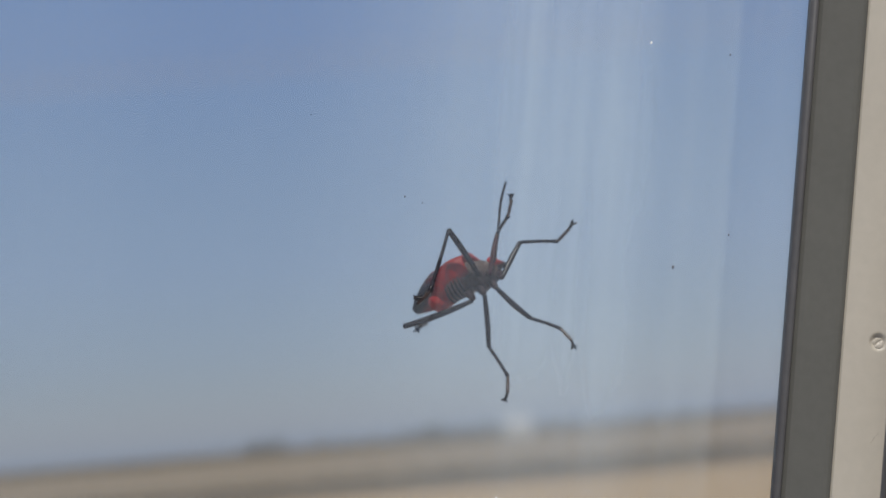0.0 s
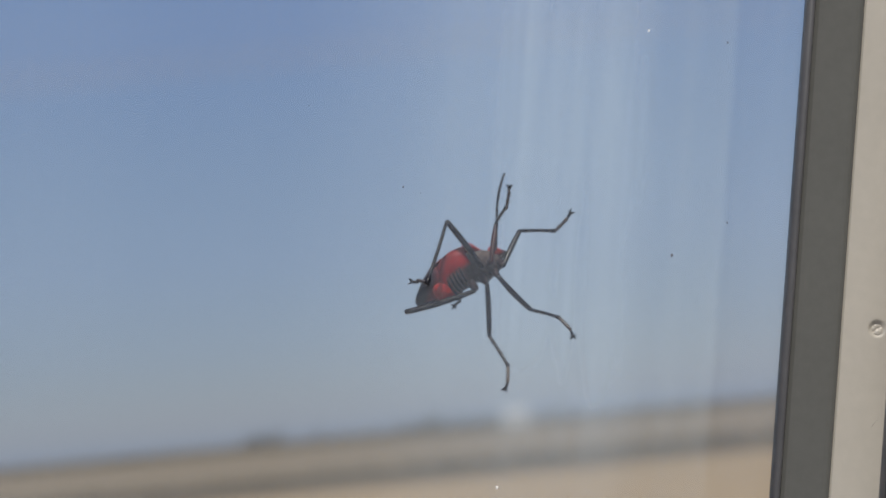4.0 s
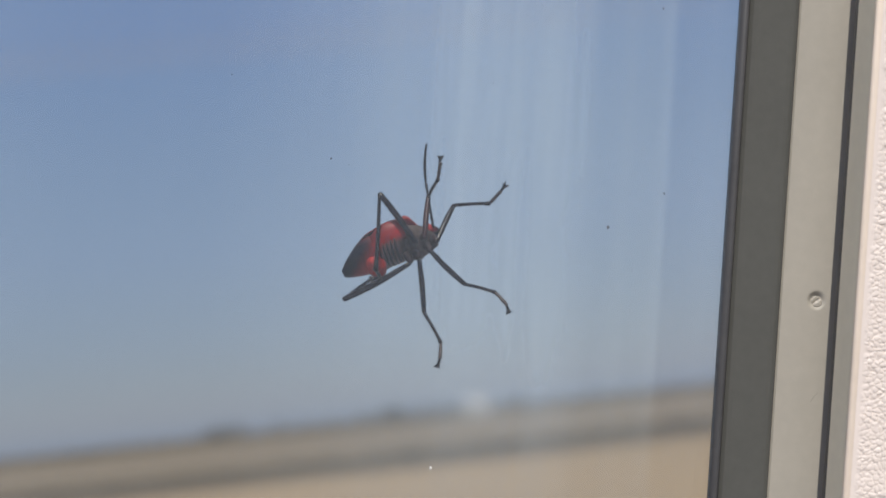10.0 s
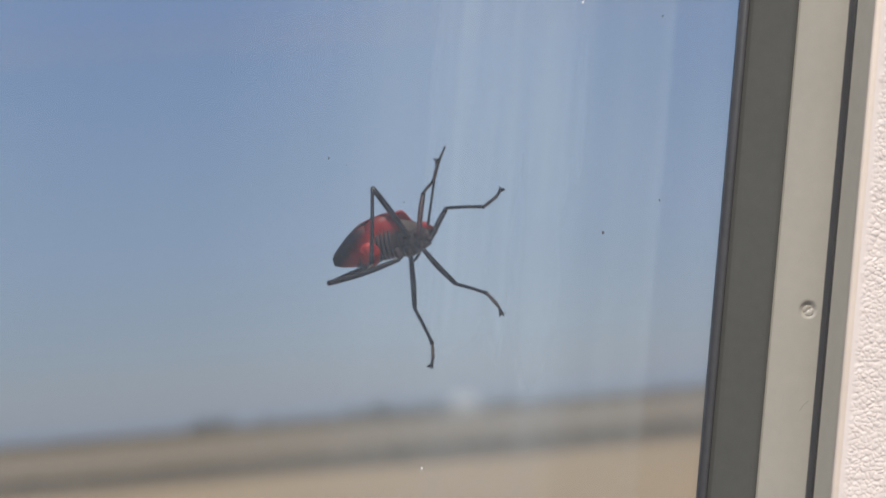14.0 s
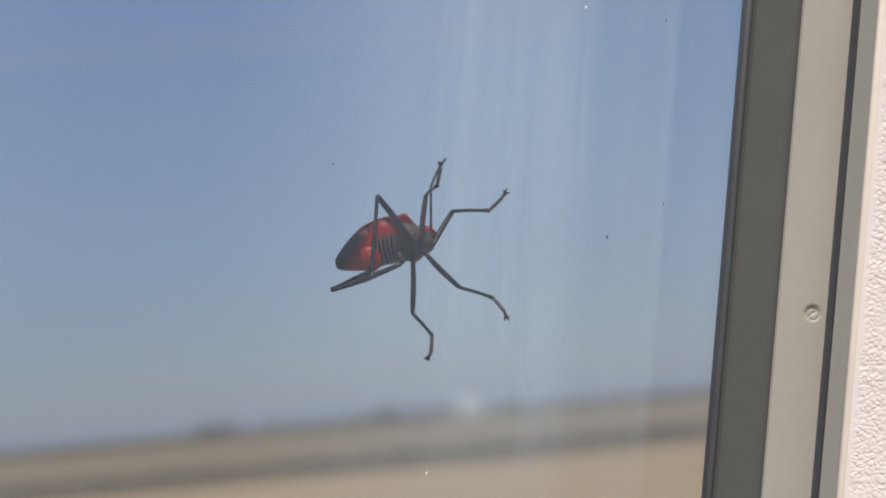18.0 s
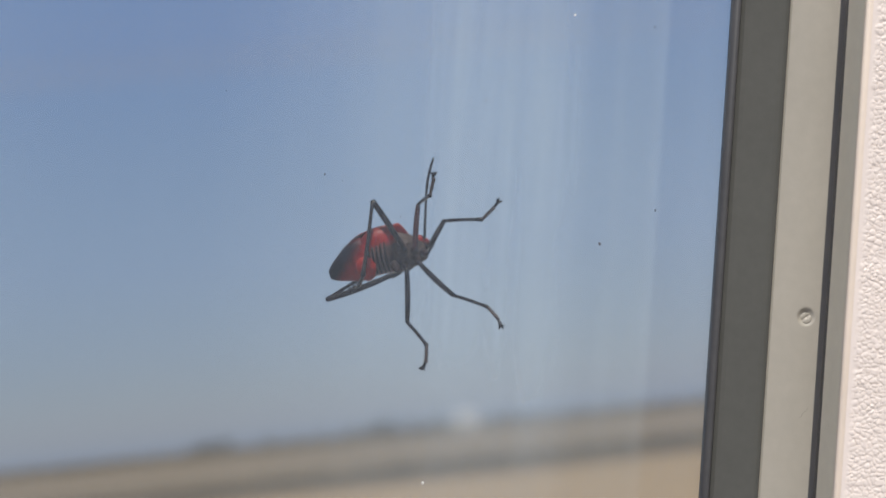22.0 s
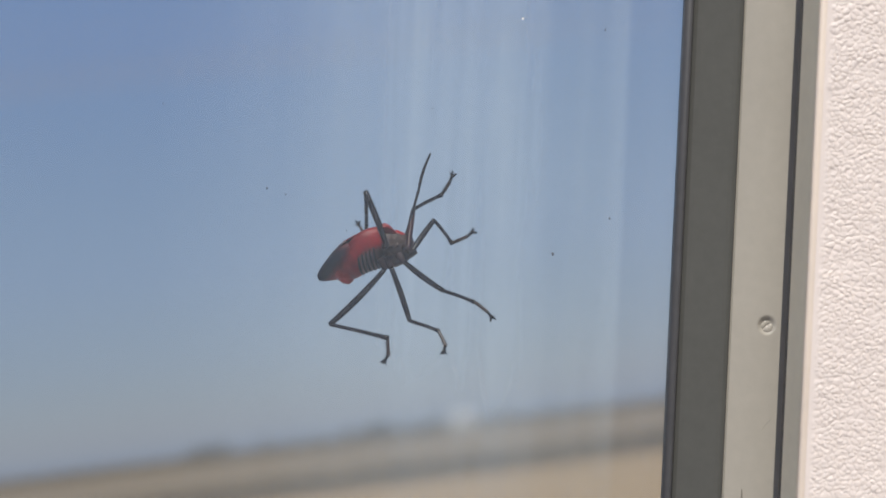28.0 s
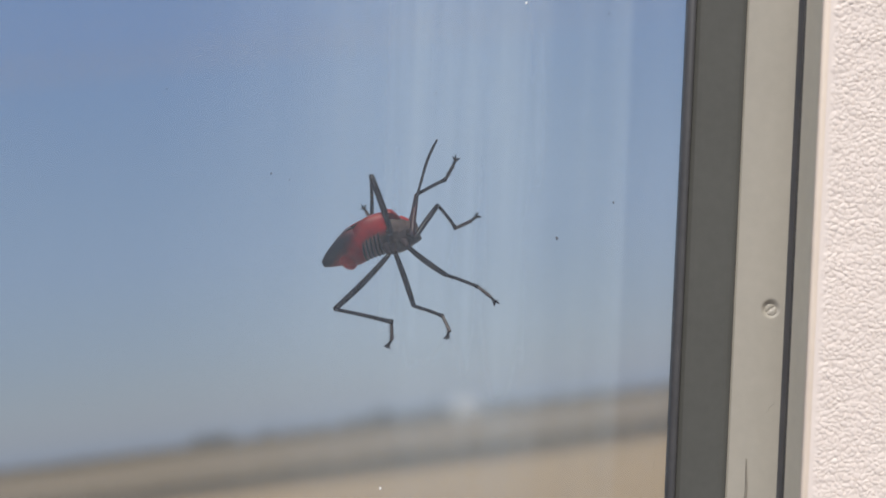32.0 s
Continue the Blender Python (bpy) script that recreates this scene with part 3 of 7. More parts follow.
ABDOMEN = ((5.1, 2.6, 1.1, 1.6, 0.9, -0.5), (5.6, 4.2, 1.5, 2.5, 0.75, -0.4), (6.8, 4.6, 1.7, 3.2, 0.4, -0.3), (9.2, 5.3, 2.0, 3.4, -0.5, 0.2), (11.6, 5.6, 2.2, 3.6, -0.55, 0.5), (14.2, 5.3, 2.2, 3.2, -0.4, 0.6))
ABDOMEN_TIP = ((-0.45, 0.95, 0.16, 0.2, 1.44, -1.2), (0.5, 2.05, 0.5, 0.5, 1.27, -1.0), (2.0, 3.15, 0.9, 0.95, 0.93, -0.75), (4.0, 4.3, 1.3, 1.9, 0.5, -0.3), (5.6, 4.85, 1.8, 2.6, 0.2, -0.2), (7.4, 4.8, 2.0, 2.8, -0.1, 0.0))
RED, DEEP_RED, NAVY, GREY_BROWN, UMBER = (0.25, 0.007, 0.008), (0.075, 0.005, 0.009), (0.009, 0.009, 0.020), (0.125, 0.078, 0.072), (0.055, 0.034, 0.032)


def ease(x):
    x = min(1.0, max(0.0, x))
    return x * x * (3 - 2 * x)


def blend(a, b, f):
    return [p + (q - p) * f for p, q in zip(a, b)]


def body_pigment(c):
    """Red, darkening through deep red to blue-black under the wing's end and along the back's rim."""
    q = c.x - 1.05 * (c.z - 1.0) + 0.5 * noise.noise(c * 0.9)
    col = blend(NAVY, DEEP_RED, ease((q - 1.0) / 1.9))
    col = blend(col, RED, ease((q - 2.3) / 2.6))
    return blend(col, (0.15, 0.005, 0.007), 0.8 * ease((c.z - 5.0) / 2.5))


def pigmented(ob, rule):
    layer = ob.data.color_attributes.new("pigment", "FLOAT_COLOR", "POINT")
    for v, d in zip(ob.data.vertices, layer.data):
        d.color = (*rule(v.co * 1000), 1)
    return ob


def belly(s, a):
    """A place on the belly's skin at an angle from its keel, a hair proud."""
    rows = np.array(ABDOMEN)
    w, d, v, left, up = (np.interp(s, rows[:, 0], rows[:, k]) for k in range(1, 6))
    k = 1.015
    return bp(s, left + w * k * math.sin(a), up - v * k * math.cos(a))


def strap(points, half, thick):
    """A flat curved band through points on the belly."""
    bm = bmesh.new()
    loops = []
    for i, (p, h) in enumerate(zip(points, half)):
        p = Vector(p)
        out = (Vector(bp(p.x * 1000, 0, 0)) - p).normalized() * -1
        x = Vector((1, 0, 0))
        loops.append([tuple(p - x * h), tuple(p - x * h * 0.6 + out * thick), tuple(p + x * h * 0.6 + out * thick), tuple(p + x * h)])
    return rings(bm, loops)


def limb(length, r0, r1, bend=0.0, swell=0.0, n=10, hairs=0, tip=0.0, seed=1, hair=0.36):
    """A leg joint along x, in millimetres, with rounded ends and short bristles."""
    bm = bmesh.new()
    loops = []
    steps = 14
    for k in range(-1, steps + 2):
        f = min(max(k / steps, 0), 1)
        r = r0 + (r1 - r0) * f + swell * math.sin(math.pi * f)
        if tip:
            r += tip * max(0, (f - 0.85) / 0.15)
        r *= 0.35 if k in (-1, steps + 1) else 1
        x = f * length + (-0.35 * r0 if k == -1 else 0.35 * r1 if k == steps + 1 else 0)
        z = bend * math.sin(math.pi * f)
        loops.append([(x / 1000, r * math.cos(a) / 1000, (z + r * math.sin(a)) / 1000) for a in (math.tau * i / n for i in range(n))])
    rings(bm, loops)
    q = random.Random(seed)
    for _ in range(hairs):
        f, a = q.uniform(0.1, 1), q.uniform(0, math.tau)
        r = r0 + (r1 - r0) * f
        base = Vector((f * length, r * math.cos(a), r * math.sin(a))) / 1000
        d = Vector((0.5, math.cos(a), math.sin(a))).normalized() * hair * 0.001
        s = Vector((0.00004, 0, 0))
        bm.faces.new([bm.verts.new(p) for p in (base - s, base + s, base + d)])
    return bm


def claw_mesh(seed):
    """Last foot joint with two splayed hooks and two pads across them."""
    bm = limb(1.4, 0.22, 0.3, hairs=20, hair=0.4, seed=seed, n=8)
    for side in (-1, 1):
        for wide, out in ((1.0, Vector((0, 1, 0.2))), (0.75, Vector((0, -0.2, 1)))):
            loops = []
            for k in range(6):
                f = k / 5
                c = Vector((1.35 + 0.9 * f - 0.25 * f * f, 0, 0)) + out * side * wide * (0.12 + 1.0 * f - 0.2 * f * f)
                r = (0.26 if wide == 1.0 else 0.3) * (1 - 0.6 * f)
                loops.append([tuple((c + Vector((0.4 * r * math.sin(a), r * math.cos(a), r * math.sin(a)))) / 1000) for a in (math.tau * i / 7 for i in range(7))])
            rings(bm, loops)
    return bm


def build_bug():
    bug = tagged(empty("bug", WINDOW), "red and black long-legged bug clinging to the window glass", "insect")
    body = pigmented(part("abdomen", body_loft(ABDOMEN, 34, 48), PIGMENT, bug, "glossy red abdomen darkening towards its end"), body_pigment)
    rear = pigmented(part("abdomen_tip", body_loft(ABDOMEN_TIP, 24, 48), PIGMENT, bug, "blue-black end of the abdomen, drawn in at times"), body_pigment)
    # grey-brown plate under the belly, with dark crosswise bands
    bm = bmesh.new()
    tint, grid = [], []
    for i in range(25):
        a = -0.82 + 1.92 * i / 24
        lo, hi = 7.6 + 0.7 * (a - 0.1) ** 2, 14.3
        row = []
        for k in range(20):
            row.append(bm.verts.new(belly(lo + (hi - lo) * k / 19, a)))
            tint.append(ease(k / 3.5) * ease((a + 0.82) / 0.4) * ease((1.1 - a) / 0.35))
        grid.append(row)
    for r0, r1 in zip(grid, grid[1:]):
        for k in range(19):
            bm.faces.new((r0[k], r0[k + 1], r1[k + 1], r1[k]))
    plate = part("belly_plate", bm, PIGMENT_DULL, body, "grey-brown belly plate")
    shade = iter(tint)
    pigmented(plate, lambda c: blend(RED, blend(GREY_BROWN, UMBER, ease((c.x - 11.3) / 2.0)), next(shade)))
    for k, s in enumerate((8.05, 8.9, 9.75, 10.6, 11.45)):
        a0, a1 = -0.60 - 0.03 * k, 0.72 + 0.05 * k
        angles = [a0 + (a1 - a0) * i / 13 for i in range(14)]
        pts = [belly(s - 0.55 * math.cos((i / 13 - 0.5) * 2.4) + 0.6, a) for i, a in enumerate(angles)]
        part("belly_band", strap(pts, [0.00008 + 0.00017 * math.sin(math.pi * (i + 0.5) / 14) ** 0.6 for i in range(14)], 0.00016), BAND_CHITIN, body, "dark grey crosswise belly band")
    # pale strip that stands in for the highlight along the abdomen's rim
    turns = [math.pi * (0.85 + 1.15 * i / 23) for i in range(24)]
    pts = [bp(5.1 + 0.14 * (i % 2), 0.9 + 2.75 * math.cos(a), -0.5 + 1.75 * math.sin(a)) for i, a in enumerate(turns)]
    part("abdomen_rim_glint", strap(pts, [0.00011] * 24, 0.00014), RIM_GLINT, body, "pale scalloped strip for the rim's highlight, bared when the abdomen's end is drawn in")
    bm = bmesh.new()
    bmesh.ops.create_icosphere(bm, subdivisions=4, radius=0.001)
    for v in bm.verts:
        u = v.co * 1000
        v.co = Vector(bp(5.95 + u.x * (2.0 - 0.4 * u.y), 3.35 + u.y * 3.1, -1.75 + u.z * 1.8 * (1 + 0.2 * noise.noise(u * 2.5))) ) + v.normal * 0.00012 * noise.noise(u * 3.1)
    lobe = part("tail_lobe", bm, RED_BELLY, body, "drooping orange-red lobe under the abdomen")
    bm = body_loft(((13.2, 4.5, 1.0, 3.1, 0.3, 0.3), (14.6, 4.8, 1.5, 3.7, 0.5, 0.1), (16.4, 4.2, 1.3, 3.6, 0.6, -0.1), (18.2, 3.1, 0.8, 3.0, 0.7, -0.3), (19.8, 2.0, 0.5, 2.1, 0.8, -0.5)), 40, 72)
    for v in bm.verts:
        q = v.co * 1000
        v.co += v.normal * 0.00001 * (22 * noise.noise(q * 0.75) + 14 * noise.noise(q * 1.7))
    part("thorax", bm, THORAX_CHITIN, bug, "mottled brown-grey thorax underside")
    # scale-like plates on the thorax side
    for ps, pl, pu, size in ((15.0, -2.6, -2.2, 0.9), (16.4, -2.2, -2.3, 0.8), (17.6, -1.5, -2.1, 0.6), (14.6, -0.9, -3.0, 0.9), (16.0, -0.4, -3.1, 0.8), (17.3, 0.3, -2.8, 0.7), (15.3, 1.2, -3.0, 0.8)):
        bm = bmesh.new()
        bmesh.ops.create_icosphere(bm, subdivisions=3, radius=1)
        out = Vector((0, pl, pu)).normalized()
        for v in bm.verts:
            c = v.co * size * (1 + 0.3 * noise.noise(v.co * 1.5 + Vector((ps, pl, 0))) + 0.12 * noise.noise(v.co * 4 + Vector((pl, ps, 0))))
            v.co = Vector(bp(ps + c.x * 0.8, pl + c.y * 0.8 + 0.2 * out.y, pu + c.z * 0.45 + 0.2 * out.z))
        part("thorax_plate", bm, THORAX_CHITIN, bug, "grey-brown side plate")
    part("pronotum", body_loft(((13.6, 4.9, 2.6, 0.6, -0.2, 0.5), (15.1, 5.4, 3.0, 0.7, -0.2, 0.5), (16.1, 4.8, 2.7, 0.6, -0.1, 0.4), (17.2, 2.9, 1.3, 0.5, 0, 0.0), (18.3, 1.9, 0.6, 0.4, 0, -0.3)), 24, 40, crease=0.05), RED_SHELL, bug, "red shield behind the head")
    head = part("head", body_loft(((17.8, 1.5, 1.0, 1.1, 0.1, -0.4), (19.0, 2.2, 1.7, 1.2, -0.1, -0.3), (20.2, 1.7, 1.2, 1.0, 0, -0.6), (21.2, 0.8, 0.5, 0.6, 0.2, -0.9), (21.7, 0.25, 0.2, 0.25, 0.2, -1.0)), 22, 36), PIGMENT, bug, "small head, red above and dark beneath")
    pigmented(head, lambda c: blend(UMBER, RED, ease(((c - Vector((0, *CENTRE))).dot(DORSAL) * 0.8 - (c - Vector((0, *CENTRE))).dot(LEFT) * 0.6 + 0.9) / 0.9)))
    for side in (-1, 1):
        bm = bmesh.new()
        bmesh.ops.create_uvsphere(bm, u_segments=16, v_segments=10, radius=0.00055)
        bmesh.ops.translate(bm, verts=bm.verts, vec=bp(19.3, side * 1.65, -0.3))
        part("eye", bm, RED_BELLY, head, "round glossy red eye")
    # beak folded back under the body
    p = [Vector(bp(*q)) for q in ((21.3, 0, -1.1), (19.8, 0, -1.9), (17.5, 0, -2.9), (15.4, 0, -3.3))]
    loops = [[tuple(c + (LEFT * math.cos(a) + DORSAL * math.sin(a)) * r) for a in (math.tau * i / 8 for i in range(8))] for c, r in zip(p, (0.0003, 0.00032, 0.00024, 0.00012))]
    part("beak", rings(bmesh.new(), loops), DARK_CHITIN, head, "thin dark beak folded under the thorax")
    # wings: red leathery base, black membrane end
    rows = ((14.0, 5.4, 0.6, 2.2), (11.5, 5.8, 0.6, 2.4), (9.0, 5.75, 0.5, 2.4), (6.5, 5.3, 0.2, 2.2), (4.0, 4.35, -0.2, 1.7), (2.0, 3.15, -0.7, 1.1), (0.6, 2.05, -1.0, 0.7), (-0.2, 1.2, -1.2, 0.3))
    for name, sides, mat, lo, hi in (("forewing", (-1, 1), PIGMENT, 5.0, 14.0), ("wing_membrane", (0,), SMOKY_WING, -0.2, 7.4)):
        for side in sides:
            bm = bmesh.new()
            r = np.array(rows)[::-1]
            loops = []
            for k in range(17):
                s = lo + (hi - lo) * k / 16
                w, up, rise = (np.interp(s, r[:, 0], r[:, c]) for c in (1, 2, 3))
                shift = 1.4 * max(0, (7 - s) / 7) ** 1.2
                lift = 0.12 if name == "forewing" else 0.0
                y0, y1 = (-w, w) if not side else (0.02, w) if side > 0 else (-w, -0.02)
                top, low = [], []
                for i in range(11):
                    yy = y0 + (y1 - y0) * i / 10
                    arch = rise * (1 - (yy / (w + 0.01)) ** 2)
                    top.append(bp(s, yy + shift, up + arch + lift + 0.16))
                    low.append(bp(s, yy + shift, up + arch + lift - 0.16))
                loops.append(top + low[::-1])
            rings(bm, loops)
            wing = part(name, bm, mat, bug, "leathery red forewing with a blackish end" if side else "smoky see-through wing membrane")
            if side:
                pigmented(wing, body_pigment)
    # legs: femur, tibia, tarsus, claw
    legs = {}
    sizes = {"A": (9.2, 8.4), "B": (9.2, 9.4), "C": (9.8, 7.8), "D": (11.0, 8.0), "E": (15.2, 13.4), "F": (12.0, 15.6)}
    hips = {"A": (17.6, 5.2, 2.0), "B": (19.6, 5.6, 0.4), "C": (17.8, 6.9, -1.0), "D": (15.1, 7.2, -1.5), "E": (12.9, 7.6, -1.9), "F": (15.4, 4.8, 2.6)}
    coxae = {}
    for k, (hs, hy, hn) in hips.items():
        tip, root = Vector((hs, hy, hn)), Vector((hs - 0.5, CENTRE[0] - 1.6, CENTRE[1] - 1.0 + (hn - CENTRE[1]) * 0.35))
        way = tip - root
        bm = limb(way.length, 0.9, 0.6, swell=0.1, hairs=8, seed=ord(k) + 50)
        bmesh.ops.transform(bm, matrix=Matrix.Translation(root / 1000) @ way.to_track_quat("X", "Z").to_matrix().to_4x4(), verts=bm.verts)
        coxae[k] = part("coxa", bm, COXA_CHITIN, bug, "stout dark hip joint")
    legs.update({("coxa", k): ob for k, ob in coxae.items()})
    for k, (lf, lt) in sizes.items():
        hind = k in "EF"
        seed = ord(k)
        legs["femur", k] = part("femur", limb(lf, 0.46, 0.46 if not hind else 0.56, swell=0.13, bend={"C": -0.2, "E": 0.3, "F": -0.1}.get(k, 0.12), hairs=10, seed=seed), FRONT_CHITIN if k == "A" else DARK_CHITIN, bug, "dark red-brown thigh" if k == "A" else "")
        legs["tibia", k] = part("tibia", limb(lt, 0.36, 0.34 if not hind else 0.42, bend=0.1, hairs=26, tip=0.12, seed=seed + 9), DARK_CHITIN, bug)
        legs["tarsus", k] = part("tarsus", limb(3.5, 0.30, 0.34, hairs=44, seed=seed + 17, n=8, hair=0.5), TARSUS_CHITIN, bug, "brownish bristly foot joint")
        legs["claw", k] = part("claw", claw_mesh(seed + 31), DARK_CHITIN, bug, "forked dark claw")
    for k, ls, lg in (("A", 9.2, 8.0), ("B", 5.5, 4.3)):
        legs["scape", k] = part("antenna_base", limb(ls, 0.28, 0.25, tip=0.06, n=8, hairs=8, seed=3), DARK_CHITIN, bug)
        legs["flagellum", k] = part("antenna_tip", limb(lg, 0.24, 0.2, bend=0.3, n=8, swell=0.08, seed=4), DARK_CHITIN, bug)
    legs["tip", ""], legs["lobe", ""], legs["head", ""] = rear, lobe, head
    return bug, legs


BUG, LEGS = build_bug()

# ---- movement: seconds, place in millimetres and turn; the bug in the window's space, its joints in the bug's ----
BUG_ROWS = [
    (0, -7.83, 2.75, -15.58, 15.2, -29.8, -10.39), (1, -7.76, 2.75, -14.97, 15.08, -29.2, -10.32), (2, -6.79, 2.75, -16.26, 15.84, -32.7, -10.71),
    (3, -6.58, 2.75, -16.41, 16.08, -33.77, -10.85), (6, -7.38, 0.92, -13.88, 8.91, -24.54, -2.2), (7, -7.53, 0.82, -13.64, 8.39, -23.56, -1.82),
    (8, -7.35, 0.72, -13.61, 7.92, -23.68, -1.46), (9, -7.45, 0.62, -13.33, 7.43, -23.19, -1.09), (10, -7.38, 0.52, -13.45, 6.96, -23.77, -0.73),
    (11, -7.38, 0.42, -13.37, 6.48, -24.24, -0.37), (12, -7.03, 0.33, -13.89, 6, -25.71, 0), (13, -7.9, 0.21, -12.48, 4, -22.62, 0),
    (14, -8.81, 0.05, -10.4, 1, -18.73, 0), (17, -9.46, -0.12, -9.24, -3, -17.06, 0), (18, -9.48, -0.12, -9.24, -3, -17.13, 0),
    (19, -9.4, -0.12, -9.35, -3, -17.3, 0), (20, -9.42, -0.12, -9.73, -3, -17.79, 0), (21, -9.4, -0.12, -9.08, -3, -16.22, 0),
    (22, -9.4, -0.12, -9.11, -3, -16.87, 0), (22.5, -9.23, -0.19, -8.2, -5, -14.01, 0), (23, -3.97, -0.28, -4.94, -9, -12.17, 0),
    (23.5, -1.11, 0.56, -6.03, -3.03, -17.43, -3.23), (24, -0.06, 0.8, -7.57, 8, -17.53, 0), (24.3, 0.02, 1, -9.02, 14.88, -20.63, 0),
    (25, -0.86, 1, -8.98, 14.92, -20.88, 0), (26, -0.96, 1, -8.82, 14.7, -19.53, 0), (29, -0.28, 1, -9.15, 14.84, -20.35, 0),
    (30, -0.45, 1, -9.17, 14.85, -20.4, 0), (31, -0.35, 1, -9.3, 15, -21.34, 0), (32, -0.36, 1, -9.23, 14.82, -20.23, 0),
]
FEMUR_A_ROWS = [
    (0, 18.18, 5.76, 1.83, -35.27, -42.11, 46.52), (1, 18.18, 5.76, 1.83, -39.99, -39.8, 52.65), (2, 18.18, 5.76, 1.83, -38.18, -36.53, 52.87),
    (3, 18.18, 5.76, 1.83, -37.08, -37.04, 51.45), (6, 17.76, 5.33, 2.65, -42.3, -47.15, 51.14), (7, 17.74, 5.3, 2.63, -44.09, -47.72, 52.63),
    (8, 17.71, 5.27, 2.6, -42.96, -50.94, 50.18), (9, 17.68, 5.24, 2.58, -33.88, -57.83, 38.42), (10, 17.66, 5.22, 2.56, -44.09, -49.44, 51.89),
    (11, 17.63, 5.19, 2.53, -44.74, -46.7, 53.71), (12, 17.6, 5.16, 2.51, -43.74, -47.02, 52.61), (13, 17.6, 5.17, 2.34, -39.28, -55.62, 44.75),
    (14, 17.6, 5.19, 2.08, -44.9, -58.7, 49.39), (17, 17.6, 5.24, 1.75, -19.05, -70.25, 20.15), (18, 17.6, 5.24, 1.75, -29.05, -68.37, 30.86),
    (19, 17.6, 5.24, 1.75, -22.58, -69.61, 23.93), (20, 17.6, 5.24, 1.75, -28.97, -67.72, 30.89), (21, 17.6, 5.24, 1.75, -20.08, -72.57, 20.96),
    (22, 17.6, 5.24, 1.75, -29.41, -69.69, 31), (22.5, 17.6, 5.27, 1.58, -48.53, -67.42, 50.78), (23, 17.6, 5.35, 1.26, -15.64, -52.44, 19.45),
    (23.5, 17.83, 5.52, 1.41, -34.43, -52.24, 40.93), (24, 17.81, 4.87, 2, -50, -47.97, 53.87), (24.3, 18.48, 4.74, 1.97, -56.84, -36.32, 66.99),
    (25, 18.43, 4.51, 2.03, -49.73, -35.9, 60.42), (26, 18.42, 4.63, 1.99, -53.45, -40.21, 61.32), (29, 18.14, 4.72, 2.32, -51.47, -37.87, 60.95),
    (30, 18.15, 4.72, 2.34, -51.67, -38.86, 60.45), (31, 18.14, 4.67, 2.35, -49.45, -35.66, 60.28), (32, 18.14, 4.77, 2.31, -52.77, -38.12, 62.09),
]
TIBIA_A_ROWS = [
    (0, 22.88, 10.71, 8, 32.9, -24.02, -57.82), (1, 22.47, 11.38, 7.72, 32.65, -21.93, -59.76), (2, 22.64, 11.66, 7.3, 29.95, -21.84, -57.15),
    (3, 22.76, 11.51, 7.37, 29.85, -21.51, -57.43), (6, 21.69, 10.2, 9.4, 45.9, -23.97, -68.51), (7, 21.49, 10.22, 9.43, 47.44, -24.43, -69.21),
    (8, 21.42, 9.72, 9.75, 46.05, -22.39, -69.84), (9, 21.52, 8.28, 10.37, 45.04, -21.11, -71.15), (10, 21.35, 9.92, 9.54, 46.78, -22.46, -70.25),
    (11, 21.36, 10.28, 9.23, 47.28, -23.4, -69.86), (12, 21.41, 10.15, 9.24, 43.43, -22.09, -68.34), (13, 21.29, 8.83, 9.93, 38.48, -14.29, -72.88),
    (14, 20.71, 8.82, 9.94, 37.68, -12.06, -74.86), (17, 20.52, 6.31, 10.41, 16.46, -3.74, -75.09), (18, 20.51, 6.98, 10.3, 21.74, -5.93, -74.49),
    (19, 20.53, 6.54, 10.37, 22.79, -5.86, -74.94), (20, 20.59, 7.03, 10.26, 23.88, -6.54, -74.64), (21, 20.17, 6.23, 10.53, 23.25, -5.26, -76.4),
    (22, 20.34, 6.88, 10.38, 16.69, -4.59, -73.39), (22.5, 19.83, 8.01, 10.08, 35, -8.25, -78.42), (23, 22.89, 7.22, 8.55, 10.79, -22.18, -26.79),
    (23.5, 22.09, 9.22, 8.68, 9.01, -8.43, -47.24), (24, 21.44, 9.84, 8.83, 5.34, -12.32, -45.77), (24.3, 21.38, 11.57, 7.42, 2.2, -14.62, -41.96),
    (25, 22.11, 10.99, 7.43, 3.15, -15.85, -42.44), (26, 21.79, 10.8, 7.93, 3.99, -16.96, -41.84), (29, 21.67, 11.07, 7.97, 4.32, -17.04, -43.12),
    (30, 21.68, 10.95, 8.11, 3.26, -15.96, -42.2), (31, 21.85, 11.17, 7.72, 4.69, -17.31, -44.16), (32, 21.53, 11.17, 7.99, 3.89, -17.3, -41.28),
]
